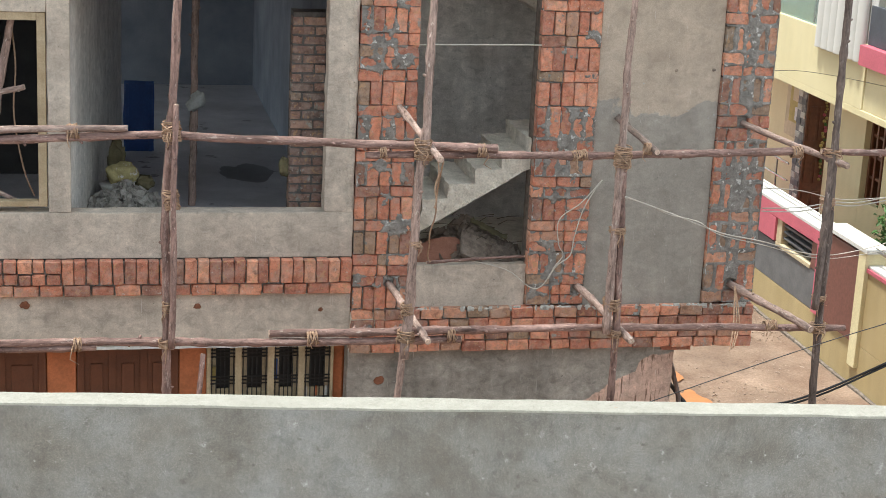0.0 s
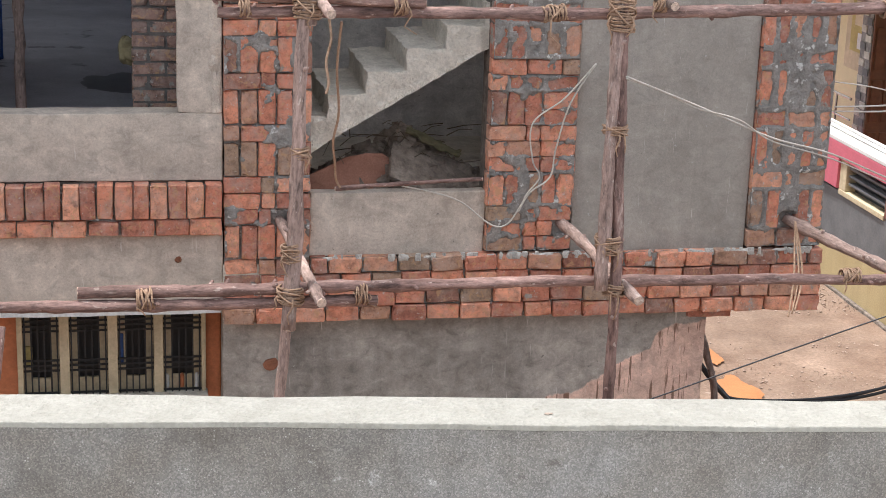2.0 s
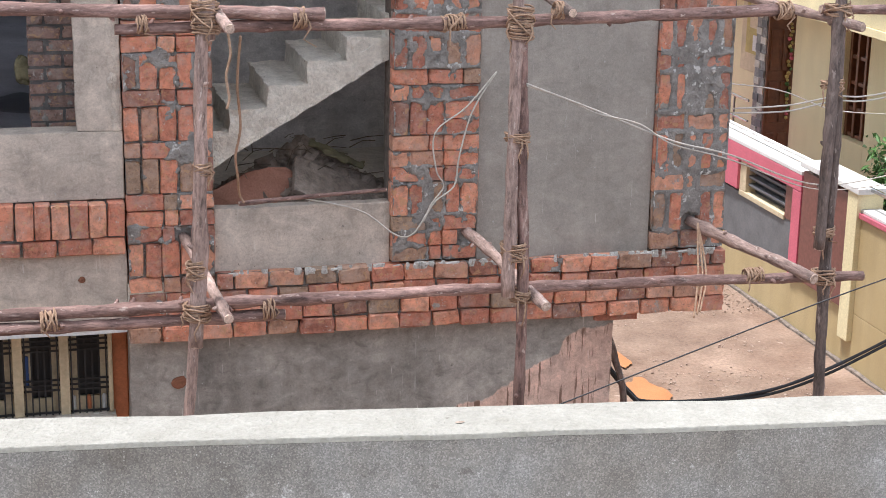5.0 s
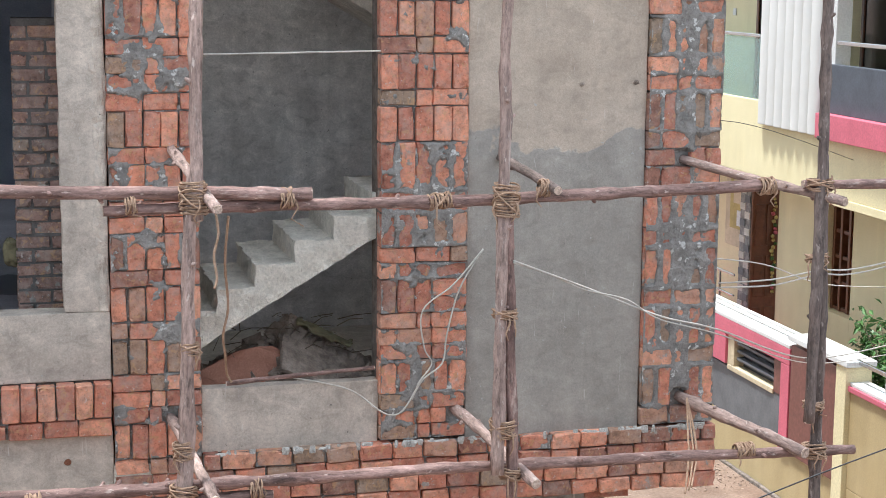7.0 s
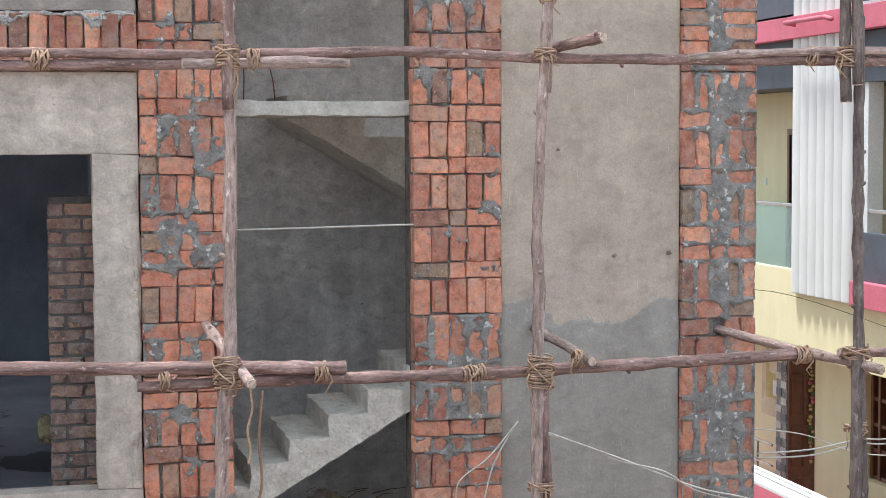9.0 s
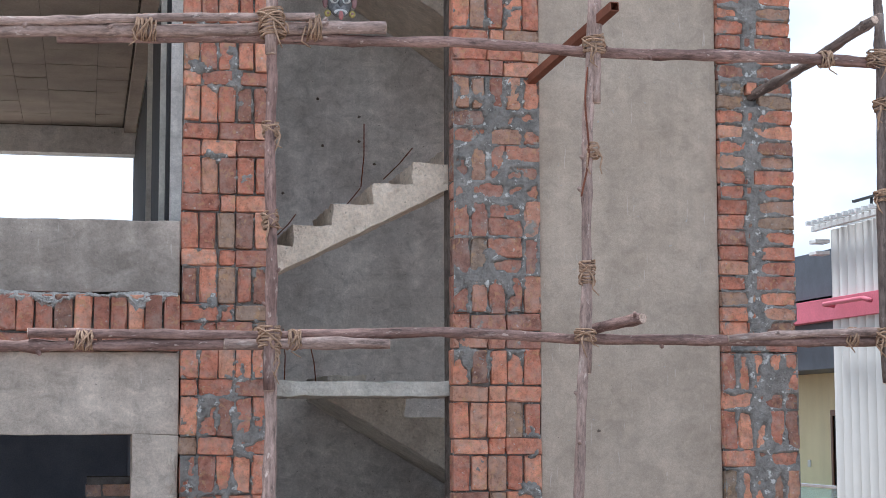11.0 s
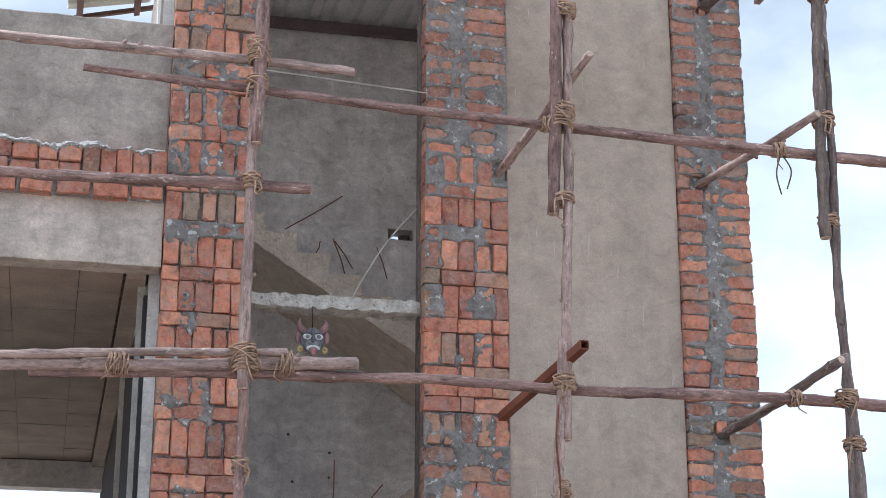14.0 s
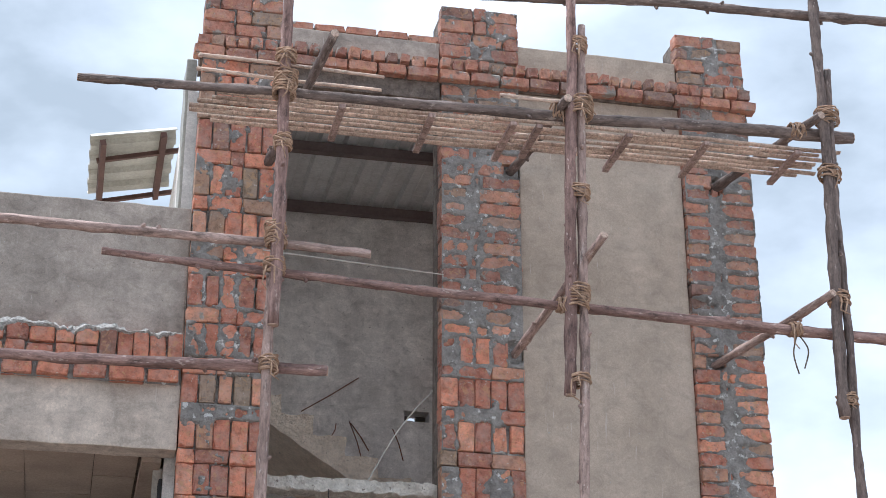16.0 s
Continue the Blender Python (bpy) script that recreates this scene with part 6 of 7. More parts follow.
strand("rope", [(0.57, -1.12, 8.30), (0.53, -1.16, 8.0), (0.55, -1.15, 7.7), (0.50, -1.16, 7.45)], 0.006, M_RUST, "thin reddish cord hanging from a joint", "rope", "hanging ropes")
strand("rope", [(2.06, -1.05, 9.88), (2.02, -1.07, 9.75), (2.05, -1.06, 9.62)], 0.005, M_TWIG, "dark loose cord ends below a ledger", "rope", "hanging ropes")
strand("rope", [(2.08, -1.05, 9.88), (2.12, -1.07, 9.78), (2.09, -1.06, 9.66)], 0.005, M_TWIG, "dark loose cord ends below a ledger", "rope", "hanging ropes")
# Flat blob added for a small mark on the coping.
puddle((-1.30, -6.80, 4.7425), 0.011, 0.006, 2, M_RUBBLE, "small dark mark on the parapet top", "dry_leaf", "leaf", "")
# clods and stones trodden into the lane
def clods(x0, x1, y0, y1, count, seed):
    rng = random.Random(seed)
    verts, faces = [], []
    for _ in range(count):
        f = rng.random() ** 0.6
        x, y, r = x0 + (x1 - x0) * f, rng.uniform(y0, y1), 0.004 + 0.013 * rng.random() ** 3
        if noise.noise((x * 0.9, y * 0.9, 2.2)) < -0.05:
            continue
        b = len(verts)
        verts.append((x, y, 0.010 + r * rng.uniform(0.3, 0.6)))
        for i in range(6):
            a = math.tau * i / 6 + rng.uniform(-0.3, 0.3)
            q = r * rng.uniform(0.7, 1.4)
            verts.append((x + q * math.cos(a), y + q * math.sin(a), 0.008 + r * rng.uniform(0.0, 0.3)))
            verts.append((x + q * 1.1 * math.cos(a), y + q * 1.1 * math.sin(a), -0.03))
        for i in range(6):
            j = (i + 1) % 6
            faces += [(b, b + 1 + 2 * i, b + 1 + 2 * j), (b + 1 + 2 * i, b + 2 + 2 * i, b + 2 + 2 * j, b + 1 + 2 * j)]
    me = bpy.data.meshes.new("clods")
    me.from_pydata(verts, [], faces)
    me.materials.append(M_CLOD)
    tagged(new("clods", me), "small clods and stones trodden into the reddish earth", "clods", kind="stuff")


clods(3.6, 6.5, 3.5, 13.0, 3200, 77)
# muddy puddles on the lane
puddle((3.93, 5.45, 0.026), 0.20, 0.42, 4, M_CLAY, "puddle of orange muddy water on the lane")
puddle((4.02, 6.55, 0.026), 0.10, 0.26, 6, M_CLAY, "puddle of orange muddy water on the lane")

# ---- bricks of pillars, bands and courses ----
def brick_meshes(material, wide, high, count=7):
    """Bricks of one proportion, in unit size (depth 1 behind y = 0): rounded, chipped arrises and an uneven face."""
    out = []
    for k in range(count):
        rng = random.Random(100 + k)
        bm = bmesh.new()

        def ring(y, inset, r, jit):
            pts = []
            hw, hh = wide / 2 - inset, high / 2 - inset
            for sx, sz, flip in ((-1, -1, 0), (1, -1, 1), (1, 1, 0), (-1, 1, 1)):
                two = [(sx * hw, sz * (hh - r)), (sx * (hw - r), sz * hh)]
                for x, z in (two[::-1] if flip else two):
                    pts.append((x + rng.uniform(-jit, jit), z + rng.uniform(-jit, jit)))
                # a point half way along the next side
                nx, nz = {(-1, -1): (0, -1), (1, -1): (1, 0), (1, 1): (0, 1), (-1, 1): (-1, 0)}[(sx, sz)]
                pts.append((nx * hw + rng.uniform(-jit, jit), nz * hh + rng.uniform(-jit, jit)))
            return [bm.verts.new((x / wide, y + rng.uniform(-jit, jit) * 3 * (y < 0.5), z / high)) for x, z in pts]
        r = rng.uniform(0.003, 0.008)
        rings = [ring(1.0, 0.0, r, 0.0), ring(0.10, 0.0, r, 0.0022), ring(0.0, 0.0045, r, 0.0022), ring(0.0, 0.020, r, 0.003)]
        for i in rng.sample((0, 1, 3, 4, 6, 7, 9, 10), 1 + k % 4):
            # broken corners
            for q in rings[1:3]:
                q[i].co.x *= rng.uniform(0.90, 0.98)
                q[i].co.z *= rng.uniform(0.88, 0.98)
            rings[2][i].co.y += rng.uniform(0.05, 0.20)
        for p, q in zip(rings, rings[1:]):
            for i in range(12):
                j = (i + 1) % 12
                bm.faces.new((p[i], p[j], q[j], q[i]))
        mid = bm.verts.new((rng.uniform(-0.12, 0.12), rng.uniform(-0.015, 0.015), rng.uniform(-0.12, 0.12)))
        for i in range(12):
            bm.faces.new((rings[3][i], rings[3][(i + 1) % 12], mid))
        bmesh.ops.recalc_face_normals(bm, faces=bm.faces)
        me = bpy.data.meshes.new("brick")
        bm.to_mesh(me)
        bm.free()
        me.materials.append(material)
        out.append(me)
    return out


SETS = {(m.name, k): brick_meshes(m, w, h) for m in (M_BRICK, M_BRICK_OLD, M_BRICK_BAND, M_BRICK_BASE, M_BRICK_STUB, *M_BRICK_LEVELS)
        for k, (w, h) in enumerate(((0.215, 0.105), (0.108, 0.220), (0.105, 0.100)))}
BR = random.Random(77)


def brick(parent, x0, x1, z0, z1, y, material, depth=0.10, gap=0.008, tilt=1.0):
    w, h = x1 - x0 - gap, z1 - z0 - gap
    me = BR.choice(SETS[material.name, 0 if w > 1.45 * h else 1 if h > 1.45 * w else 2])
    ob = new("brick", me)
    ob.location = ((x0 + x1) / 2 + BR.uniform(-0.003, 0.003), y + BR.uniform(-0.010, 0.010) * tilt, (z0 + z1) / 2 + BR.uniform(-0.003, 0.003))
    ob.scale = (w * BR.choice((1, -1)), depth, h * BR.choice((1, -1)))
    ob.rotation_euler = (radians(BR.uniform(-1.4, 1.4)) * tilt, radians(BR.uniform(-1.6, 1.6)) * tilt, radians(BR.uniform(-1.8, 1.8)) * tilt)
    ob.parent = parent
    return ob


LAID = {}     # wall: faces of its bricks with the cement smeared over them, 0 to 9


def bedding(parent, x0, x1, z0, z1, y, seed, seam=None, cell=0.0115, holes=(), wash=0.0, spare=0.0, patch=0.6):
    """The cement bed of a wall as one uneven skin: deep in the joints of clean bricks, swelling over the joints and faces of
    smeared ones. seam: (x, half width) of an upright seam; spare: how far the outer edges stay bare;
    patch: how patchy it is."""
    nx, nz = int((x1 - x0) / cell), int((z1 - z0) / cell)
    xs, zs = np.linspace(x0, x1, nx + 1), np.linspace(z0, z1, nz + 1)
    edge, much = np.zeros((nz + 1, nx + 1)), np.full((nz + 1, nx + 1), 3.0)
    for p, q, c, d, level in LAID.get(parent.name, ()):
        i0, i1 = np.searchsorted(xs, (p, q))
        k0, k1 = np.searchsorted(zs, (c, d))
        if i1 > i0 and k1 > k0:
            gx, gz = xs[i0:i1][None, :], zs[k0:k1][:, None]
            edge[k0:k1, i0:i1] = np.minimum(np.minimum(gx - p, q - gx), np.minimum(gz - c, d - gz))
            much[k0:k1, i0:i1] = level
    lump = np.array([[0.62 * noise.noise((x * 6.5, seed, z * 6.0)) + 0.30 * noise.noise((x * 15, z * 15, seed)) + 0.22 * noise.noise((seed, x * 36, z * 36))
                      for x in xs] for z in zs])
    fine = np.array([[noise.noise((x * 70, z * 70, seed)) for x in xs] for z in zs])
    near = np.exp(-(edge / 0.021) ** 2)
    cover = patch * lump + 0.04 * fine + near * np.clip(0.12 * (much - 3.0), 0.0, 0.62) - (0.36 - 0.036 * much) + wash
    cover -= spare * (np.abs(xs[None, :] - (x0 + x1) / 2) / ((x1 - x0) / 2)) ** 4
    if seam:
        cover += 0.26 * np.exp(-((xs[None, :] - seam[0]) / seam[1]) ** 2)
    deep = 0.026 - np.clip(cover * 0.19, -0.014, 0.037) - 0.0025 * fine * (cover > 0.1)
    for hx, hz in holes:
        deep[((xs[None, :] - hx) ** 2 + (zs[:, None] - hz) ** 2) < 0.075 ** 2] = 0.043
    verts = [(x, y + deep[k, i], z) for k, z in enumerate(zs) for i, x in enumerate(xs)]
    n = nx + 1
    faces = [(k * n + i, k * n + i + 1, (k + 1) * n + i + 1, (k + 1) * n + i) for k in range(nz) for i in range(nx)]
    me = bpy.data.meshes.new("mortar")
    me.from_pydata(verts, [], faces)
    me.materials.append(M_CEMENT)
    for f in me.polygons:
        f.use_smooth = True
    ob = new("mortar", me)
    ob.parent = parent
    return tagged(ob, "grey cement bedding smeared over the joints", kind="stuff")


def spread(x0, x1, sizes):
    """Cuts a stretch into pieces of about the given sizes."""
    total = sum(sizes)
    x, out = x0, []
    for s in sizes:
        w = (x1 - x0) * s / total
        out.append((x, x + w))
        x += w
    return out


def holed(x0, x1, z0, z1, holes):
    return any(x0 - 0.01 < hx < x1 + 0.01 and z0 < hz < z1 for hx, hz in holes)


def mortar(parent, x0, x1, z0, z1, y, n, seed, material, size=(0.04, 0.12), name="mortar", spots=None):
    """Smears of cement over the joints: ragged lumps in one mesh."""
    rng = random.Random(seed)
    verts, faces = [], []
    for k in range(len(spots) if spots else n):
        cx, cz = rng.uniform(x0 + 0.03, x1 - 0.03), rng.uniform(z0 + 0.02, z1 - 0.02)
        rx, rz = rng.uniform(*size), rng.uniform(*size)
        if rng.random() < 0.65:
            rx *= 0.4
        else:
            rz *= 0.4
        if spots:
            cx, cz, rx, rz = spots[k]
        m = 18
        base = len(verts)
        for ring, f, hgt in ((0, 1.0, 0.0), (1, 0.72, 0.007), (2, 0.35, 0.010)):
            for i in range(m):
                a = 2 * math.pi * i / m
                r = 1 + 0.45 * noise.noise(Vector((math.cos(a) * 1.3 + k * 3.3, math.sin(a) * 1.3, seed))) + 0.22 * noise.noise(Vector((math.cos(a) * 4 + k, math.sin(a) * 4, seed)))
                px = min(max(cx + rx * r * f * math.cos(a), x0 + 0.004), x1 - 0.004)
                pz = min(max(cz + rz * r * f * math.sin(a), z0), z1)
                verts.append((px, y - hgt * rng.uniform(0.6, 1.4), pz))
        verts.append((cx, y - 0.011, cz))
        for ring in range(2):
            for i in range(m):
                j = (i + 1) % m
                o = base + ring * m
                faces.append((o + i, o + j, o + m + j, o + m + i))
        for i in range(m):
            faces.append((base + 2 * m + i, base + 2 * m + (i + 1) % m, base + 3 * m))
    me = bpy.data.meshes.new(name)
    me.from_pydata(verts, [], faces)
    me.materials.append(material)
    me.update()
    ob = new(name, me)
    ob.parent = parent
    return tagged(ob, "cement smeared over the joints", kind="stuff")


HOLES = [(2.03, 4.945), (2.05, 3.335), (0.50, 3.34), (-1.33, 3.39), (2.01, 8.31), (0.51, 10.02), (1.92, 10.04), (2.0, 11.385), (0.51, 11.375), (1.90, 6.71)]


def core(name, x0, x1, z0, z1, label):
    return structure(name, box(x0 + 0.012, x1 - 0.012, 0.045, 0.30, z0, z1 - 0.05), M_JOINT, label)


def lay(wall, x0, x1, z0, z1, rows, seed, stock=None):
    """Lays rows from the bottom up, fitted into z0..z1. A row is a letter and a digit: s five bricks on end, m bricks on end beside
    flat pairs, f a flat course, a a flat course with its half brick in the middle, c flat bricks either side of a mortar seam;
    the digit says how much cement is smeared over it."""
    rng = random.Random(seed)
    rows = rows.split()
    tall = {"s": 2.15, "m": 2.15, "f": 1.0, "a": 1.0, "c": 0.95}
    unit = (z1 - z0) / sum(tall[r[0]] for r in rows)
    z = z0
    for r in rows:
        a, b = z, z + tall[r[0]] * unit
        z = b
        level = (0, 0, 0, 1, 1, 2, 2, 3, 3, 3)[int(r[1])]
        if r[0] == "s":
            todo = [(p, q, a, b) for p, q in spread(x0, x1, [rng.uniform(0.92, 1.08) for _ in range(5)])]
        elif r[0] == "m":
            todo = []
            for p, q in spread(x0, x1, rng.choice(([1, 1, 1, 2], [2, 1, 2], [1, 1, 2, 1]))):
                if q - p > 0.17:
                    mid = a + (b - a) * rng.uniform(0.45, 0.55)
                    todo += [(p, q, a, mid), (p, q, mid, b)]
                else:
                    todo.append((p, q, a, b))
        elif r[0] == "c":
            w = rng.uniform(1.7, 2.1)
            todo = [(p, q, a, b) for p, q in spread(x0, x1, [w, rng.uniform(0.45, 0.8), 4.6 - w])]
        else:
            order = [2, rng.uniform(0.85, 1), 2] if r[0] == "a" else rng.choice(([2, 1, 2], [2, 2, 1], [1, 2, 2], [2.1, 0.8, 2]))
            todo = [(p, q, a, b) for p, q in spread(x0, x1, order)]
        for k, (p, q, c, d) in enumerate(todo):
            smear = 9 if r[0] == "c" and k == 1 else int(r[1]) + rng.uniform(-1.2, 1.2)
            LAID.setdefault(wall.name, []).append((p, q, c, d, smear))
            if holed(p, q, c, d, HOLES):
                # pieces of brick on either side of the hole
                hx = next(h for h, hz in HOLES if p - 0.01 < h < q + 0.01 and c < hz < d)
                for u, v in ((p, hx - 0.052), (hx + 0.052, q)):
                    if v - u > 0.03:
                        brick(wall, u, v, c, d, 0.0, stock or M_BRICK_LEVELS[level], gap=0.003)
                continue
            brick(wall, p, q, c, d, 0.0, stock or M_BRICK_LEVELS[level], gap=rng.choice((0.002, 0.004, 0.006, 0.008, 0.014, 0.022 if r[0] == "s" else 0.006)))


P1X, P2X, P3X = (-1.68, -1.13), (0.0, 0.575), (1.775, 2.30)
p1 = core("wall_pillar_1", *P1X, 2.72, 12.62, "brick-faced pillar of upright and flat courses beside the stair opening")
lay(p1, *P1X, 2.72, 4.555, "f4 f2 f2 f3 s4 f4 f4 f5 s4 f4 s3 f3 s5", 1)
lay(p1, *P1X, 4.555, 5.304, "f3 f2 s6 f6 s0", 2)
lay(p1, *P1X, 5.304, 6.68, "f2 f5 f5 f4 s6 f4 s5 f4 s5", 3)
lay(p1, *P1X, 6.68, 8.24, "f3 f4 s3 f4 s2 f4 s3 f3 f2 s3", 4)
lay(p1, *P1X, 8.24, 9.72, "f3 s4 f3 s3 f3 s2 f2 s2 f6 s3", 5)
lay(p1, *P1X, 9.72, 12.0, "f4 s6 f5 s5 f5 f5 s4 f5 s4 f4 s4 f4 s4 f4", 6)
lay(p1, *P1X, 12.0, 12.62, "f4 f5 f4 f5 f4 f5", 7, M_BRICK_OLD)
p2 = core("wall_pillar_2", *P2X, 3.15, 12.64, "brick-faced pillar of upright and flat courses, smeared with cement")
lay(p2, *P2X, 3.16, 4.64, "f5 f6 f5 s7 f4 f5 f3 m5 f7 f3 s8", 11)
lay(p2, *P2X, 4.64, 5.09, "f8 s7", 12)
lay(p2, *P2X, 5.09, 6.63, "s0 a2 s1 a2 s2 a1 s3 a2 s4", 13)
lay(p2, *P2X, 6.63, 8.15, "f3 f3 s5 m6 m7 f8 m8 f6 f7", 14, M_BRICK_OLD)
lay(p2, *P2X, 8.15, 9.31, "s6 f1 f1 f1 s4 f3 s5 f2", 15)
lay(p2, *P2X, 9.31, 10.2, "s5 f7 s3 f6 s8 f8", 16)
lay(p2, *P2X, 10.2, 12.0, "c7 " * 18, 17, M_BRICK_OLD)
lay(p2, *P2X, 12.0, 12.64, "f5 f4 f5 f5 f4 f5", 18, M_BRICK_OLD)
p3 = core("wall_pillar_3", *P3X, 3.15, 12.64, "brick pillar with its courses drowned in smeared cement")
lay(p3, *P3X, 3.16, 4.9, "f6 s8 f7 s8 f7 s9 f8 s9 f7", 21)
lay(p3, *P3X, 4.9, 6.62, "f5 f6 s7 f6 f7 s8 f6 s7 f7 s7", 22)
lay(p3, *P3X, 6.62, 10.1, "c6 c5 c7 c6 c5 " * 7, 23)
lay(p3, *P3X, 10.1, 12.0, "c8 c7 c8 " * 6, 24, M_BRICK_OLD)
lay(p3, *P3X, 12.0, 12.62, "f6 f5 f6 f5 f6 f5", 25, M_BRICK_OLD)
bedding(p1, P1X[0] + 0.008, P1X[1] - 0.008, 2.73, 12.6, 0.0, 5.3, holes=HOLES, wash=0.07, patch=0.95)
bedding(p2, P2X[0] + 0.008, P2X[1] - 0.008, 3.17, 12.62, 0.0, 16.1, holes=HOLES, wash=0.07, patch=0.95)
bedding(p3, P3X[0] + 0.008, P3X[1] - 0.008, 3.17, 12.6, 0.0, 29.7, (2.05, 0.06), holes=HOLES, wash=0.03, spare=0.16)

# brick bands of the left-hand front
def band(name, zs, x1, seed, smear, headers=-4.3):
    """A flat course, then bricks on end; left of headers two courses of brick ends stand in their place."""
    wall = structure(name, box(LEFT, x1 - 0.01, 0.055, 0.215, zs - 0.03, zs + 0.335), M_JOINT, "brick band of an upright course over a flat course")
    rng = random.Random(seed)
    x = x1
    while x > -5.4:
        w = rng.uniform(0.205, 0.235)
        brick(wall, x - w, x, zs, zs + 0.11, -0.045, M_BRICK_BAND, gap=rng.choice((0.006, 0.012, 0.03)))
        LAID.setdefault(name, []).append((x - w, x, zs, zs + 0.11, smear + rng.uniform(-1, 2)))
        x -= w
    x = x1
    while x > -5.4:
        if x < headers:
            w = rng.uniform(0.24, 0.32)
            for c, d in ((0.112, 0.222), (0.222, 0.335)):
                cut = w * rng.uniform(0.38, 0.62)
                for p, q in ((x - w, x - cut), (x - cut, x)):
                    brick(wall, p, q, zs + c, zs + d + rng.uniform(-0.006, 0.006), -0.055, M_BRICK_BAND, gap=rng.choice((0.006, 0.010, 0.018)))
                    LAID.setdefault(name, []).append((p, q, zs + c, zs + d, smear + rng.uniform(-2, 1)))
        else:
            w = rng.uniform(0.100, 0.116)
            brick(wall, x - w, x, zs + 0.112, zs + 0.335 + rng.uniform(-0.006, 0.006), -0.055, M_BRICK_BAND)
            LAID.setdefault(name, []).append((x - w, x, zs + 0.112, zs + 0.335, smear + rng.uniform(-1.5, 1)))
        x -= w
    bedding(wall, -5.4, x1 - 0.01, zs + 0.004, zs + 0.325, -0.044, seed, cell=0.014)
    return wall


b1 = band("wall_band_1", BAND1, -1.685, 31, 1)
b2 = band("wall_band_2", BAND2 + 0.015, -1.685, 32, 1.5)
b3 = band("wall_band_3", BAND3, -1.685, 33, 3.5, -2.16)
def fringe(wall, x0, x1, z, y, seed, drop, rise, material):
    """A ragged fillet of cement squeezed out along the top of a band, running down over the bricks in places."""
    n, rows = int((x1 - x0) / 0.012), 8
    verts = []
    for i in range(n + 1):
        x = x0 + (x1 - x0) * i / n
        wave = lambda f, k: noise.noise((x * f, seed, k))
        low = z - 0.012 - drop * max(0.0, wave(5.0, 0.3) + 0.7 * wave(13.0, 1.7) + 0.5 * wave(34.0, 2.9))
        high = z + 0.006 + rise * max(0.0, 0.35 + wave(3.1, 4.1) + 0.6 * wave(11.0, 5.3) + 0.35 * wave(40.0, 6.1))
        for k in range(rows + 1):
            f = k / rows
            bulge = 0.020 * math.sin(math.pi * min(1.0, f * 1.25 + 0.02)) + 0.012 * noise.noise((x * 26, f * 4, seed)) + 0.006 * noise.noise((x * 70, f * 9, seed))
            verts.append((x, y - bulge + 0.05 * max(0.0, f - 0.6), low + (high - low) * f))
    m = rows + 1
    faces = [(i * m + k, (i + 1) * m + k, (i + 1) * m + k + 1, i * m + k + 1) for i in range(n) for k in range(rows)]
    me = bpy.data.meshes.new("pale_mortar")
    me.from_pydata(verts, [], faces)
    me.materials.append(material)
    ob = new("pale_mortar", me)
    ob.parent = wall
    return tagged(ob, "pale cement squeezed out along the band", kind="stuff")


fringe(b2, -5.3, -1.70, BAND2 + 0.345, -0.046, 3.7, 0.085, 0.030, M_CEMENT_RIDGE)
fringe(b3, -5.3, -1.70, BAND3 + 0.330, -0.046, 8.2, 0.060, 0.050, M_CEMENT_RIDGE)

# four flat courses at the foot of the overhang
base = structure("wall_base_courses", box(-1.15, 2.28, 0.01, 0.3, 2.722, 3.13), M_JOINT, "four rough courses of brick at the foot of the overhang")
rng = random.Random(8)
for k in range(4):
    z0 = 2.72 + k * 0.1085
    x = -1.68 if k == 0 else -1.13
    first = True
    while x < 2.28:
        w = rng.uniform(0.19, 0.235) if not (first and k % 2) else 0.11
        first = False
        w = min(w, 2.315 - x)
        if w > 0.05:
            brick(base, x, x + w, z0, z0 + 0.1085, -0.04, M_BRICK_BASE, 0.12, gap=rng.choice((0.004, 0.008, 0.014)), tilt=1.6)
            LAID.setdefault(base.name, []).append((x, x + w, z0, z0 + 0.1085, rng.uniform(0, 3.5) + (2 if k == 3 else 0)))
        x += w
mortar(base, -1.1, 2.25, 3.12, 3.17, -0.03, 60, 51, M_CEMENT_PALE, (0.02, 0.07))
bedding(base, -1.13, 2.29, 2.73, 3.15, -0.038, 61.0)
brick(base, 1.42, 1.74, 2.655, 2.718, 0.06, M_BRICK_BASE, 0.16)

# cornice: a flat course under a row of brick ends, round the top of the tower
cornice = structure("wall_cornice", box(-1.69, 2.30, 0.01, 0.26, 11.99, 12.16), M_JOINT, "projecting brick cornice below the tower parapet")
rng = random.Random(12)
x = -1.74
while x < 2.3:
    w = min(rng.uniform(0.20, 0.235), 2.37 - x)
    brick(cornice, x, x + w, 12.0, 12.085, -0.06, M_BRICK_OLD, 0.10, gap=0.010)
    x += w
x = -1.72
while x < 2.30:
    w = rng.uniform(0.078, 0.105)
    brick(cornice, x, x + w, 12.09, 12.185, -0.05, M_BRICK_OLD, 0.10, gap=rng.choice((0.010, 0.02, 0.03)), tilt=2.5)
    x += w
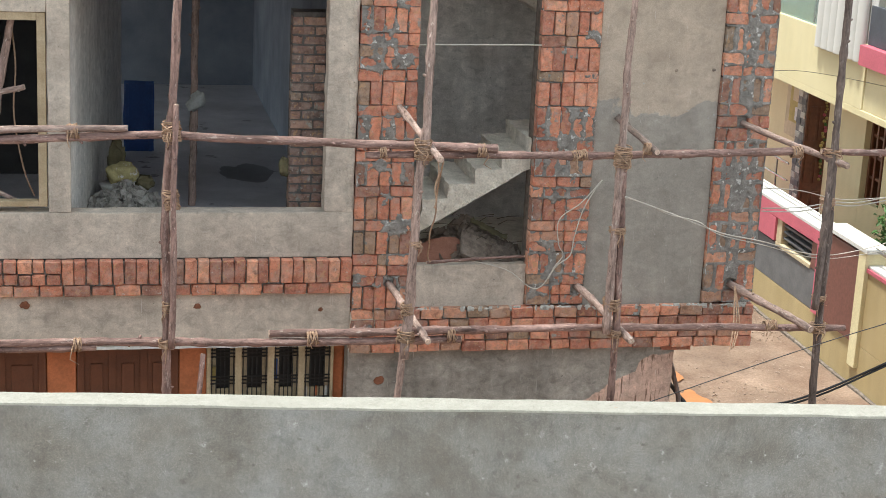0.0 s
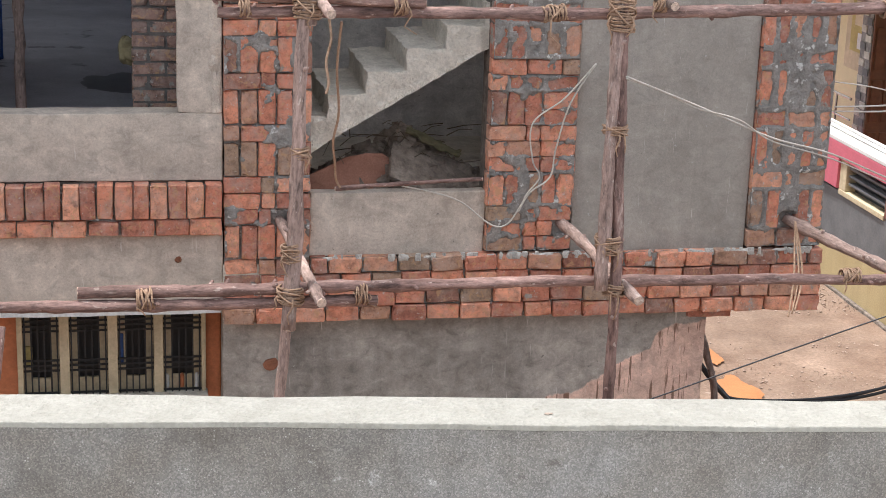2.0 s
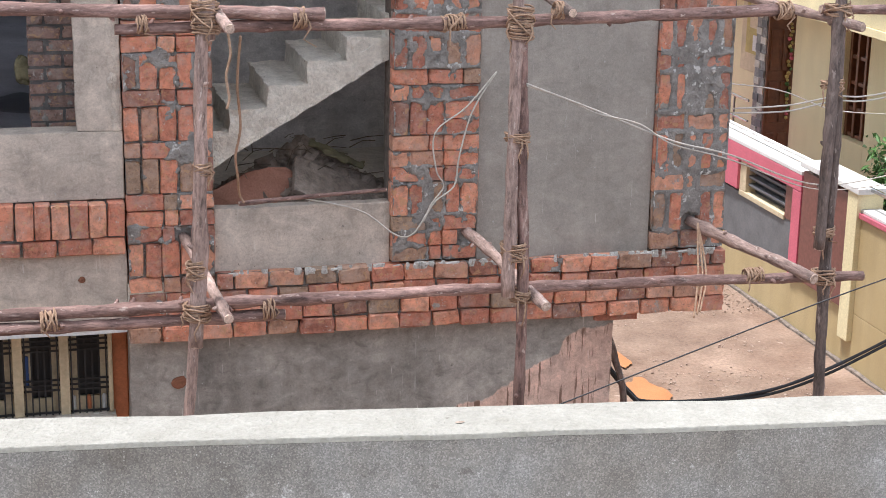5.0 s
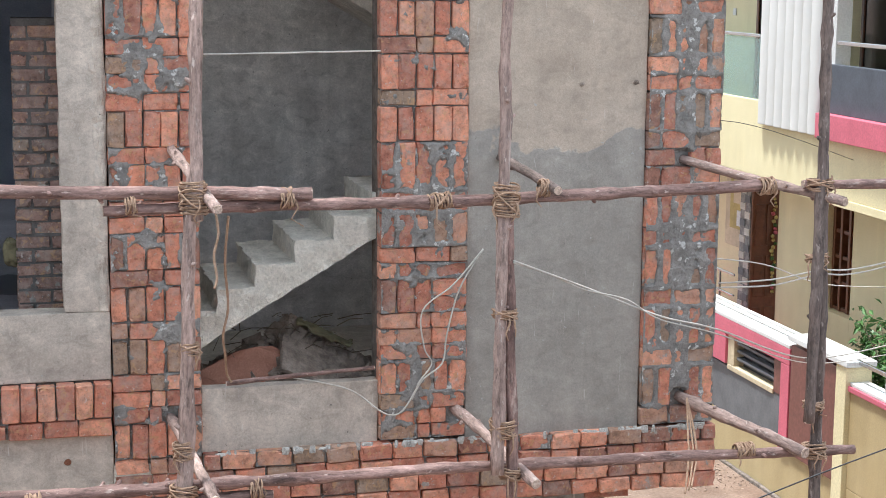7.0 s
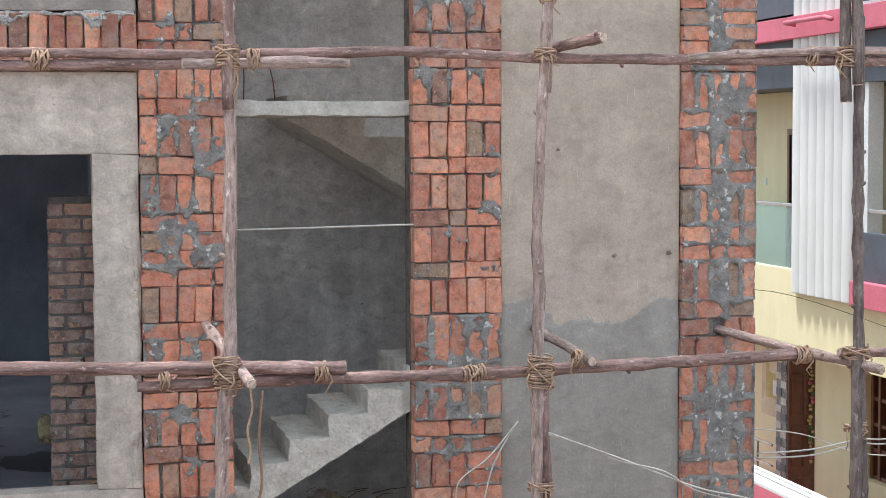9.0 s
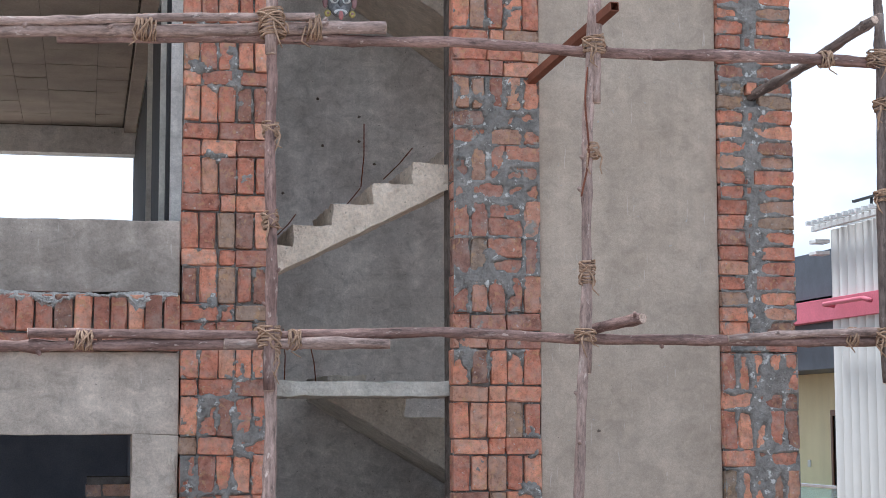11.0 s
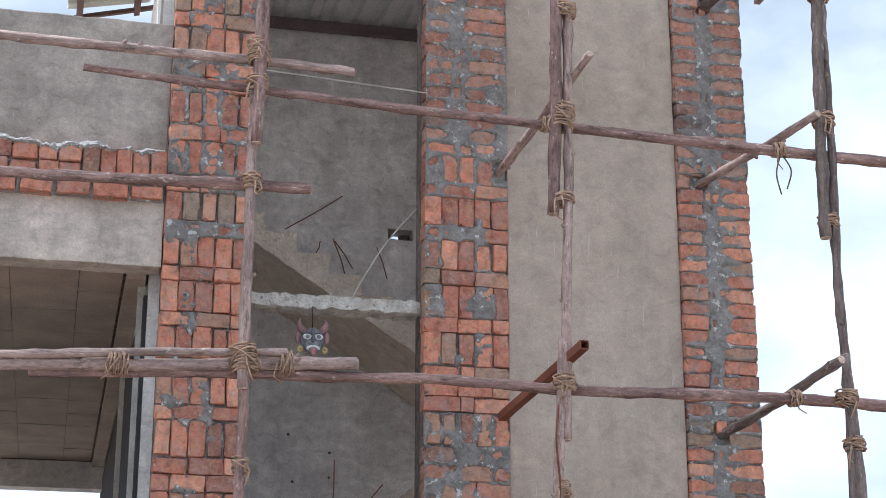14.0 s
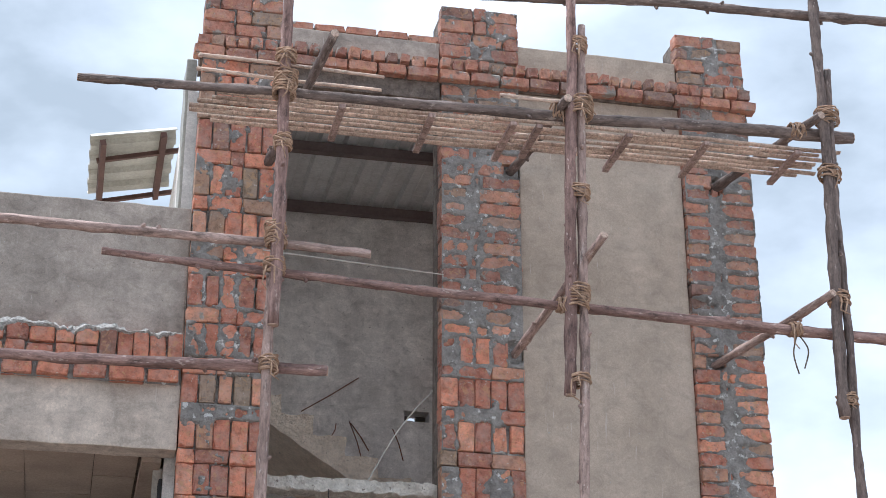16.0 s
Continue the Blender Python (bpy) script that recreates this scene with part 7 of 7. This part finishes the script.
cap = structure("wall_coping_course", box(-1.12, -0.01, 0.05, 0.19, 12.331, 12.36), M_JOINT, "thin brick course on the tower parapet")
for p, q in spread(-1.13, 0.0, [1] * 5):
    brick(cap, p, q, 12.332, 12.395, 0.03, M_BRICK_OLD, 0.15)
# brick stub inside the first-floor room and one by the tower
stub = structure("wall_stub", box(-2.215, -1.77, 0.572, 0.80, 3.60, 5.84), M_GROUT, "rough brick stub wall inside the dark room")
rng = random.Random(15)
z, k = 3.6, 0
while z < 5.8:
    x = -2.23
    for w in ((0.22, 0.11, 0.14) if k % 2 else (0.11, 0.22, 0.14)):
        brick(stub, x, x + w, z, z + 0.088, 0.56, M_BRICK_STUB, 0.12, gap=0.013)
        x += w
    z += 0.088
    k += 1
# chipped spots that show brick or shade through the plaster
def chip(wall, x, z, y, r, material):
    mortar(bpy.data.objects[wall], x - 0.15, x + 0.15, z - 0.15, z + 0.15, y, 1, int(abs(x * 10)), material, name="chip", spots=[(x, z, r, r * 0.8)])


for x, z, r in ((-4.64, 3.22, 0.045), (-3.10, 3.19, 0.035), (-1.96, 3.14, 0.022)):
    chip("wall_beam_ground", x, z, 0.026, r, M_BRICK_JOINED)
chip("wall_ground", -1.37, 2.41, 0.071, 0.055, M_BRICK_JOINED)
for x, z, r in ((1.33, 5.44, 0.018), (1.70, 5.45, 0.020), (0.95, 6.12, 0.012)):
    chip("wall_panel", x, z, 0.022, r, M_RUBBLE)
for x, z in ((-0.22, 8.50), (-0.50, 8.27), (-0.22, 8.31), (-0.10, 8.14), (-0.54, 8.63), (-0.8, 7.9)):
    chip("wall_stair_back_1", x, z, 2.344, 0.013, M_JOINT)
# broken edge of the jamb
rng = random.Random(63)
edge = [(-1.715 + rng.uniform(-0.02, 0.02), 4.12 + k * 0.13, rng.uniform(0.025, 0.055), rng.uniform(0.06, 0.12)) for k in range(15)]
mortar(bpy.data.objects["wall_jamb_first"], -1.83, -1.682, 4.08, 6.10, PF - 0.003, 0, 63, M_PLASTER, name="broken_plaster", spots=edge)
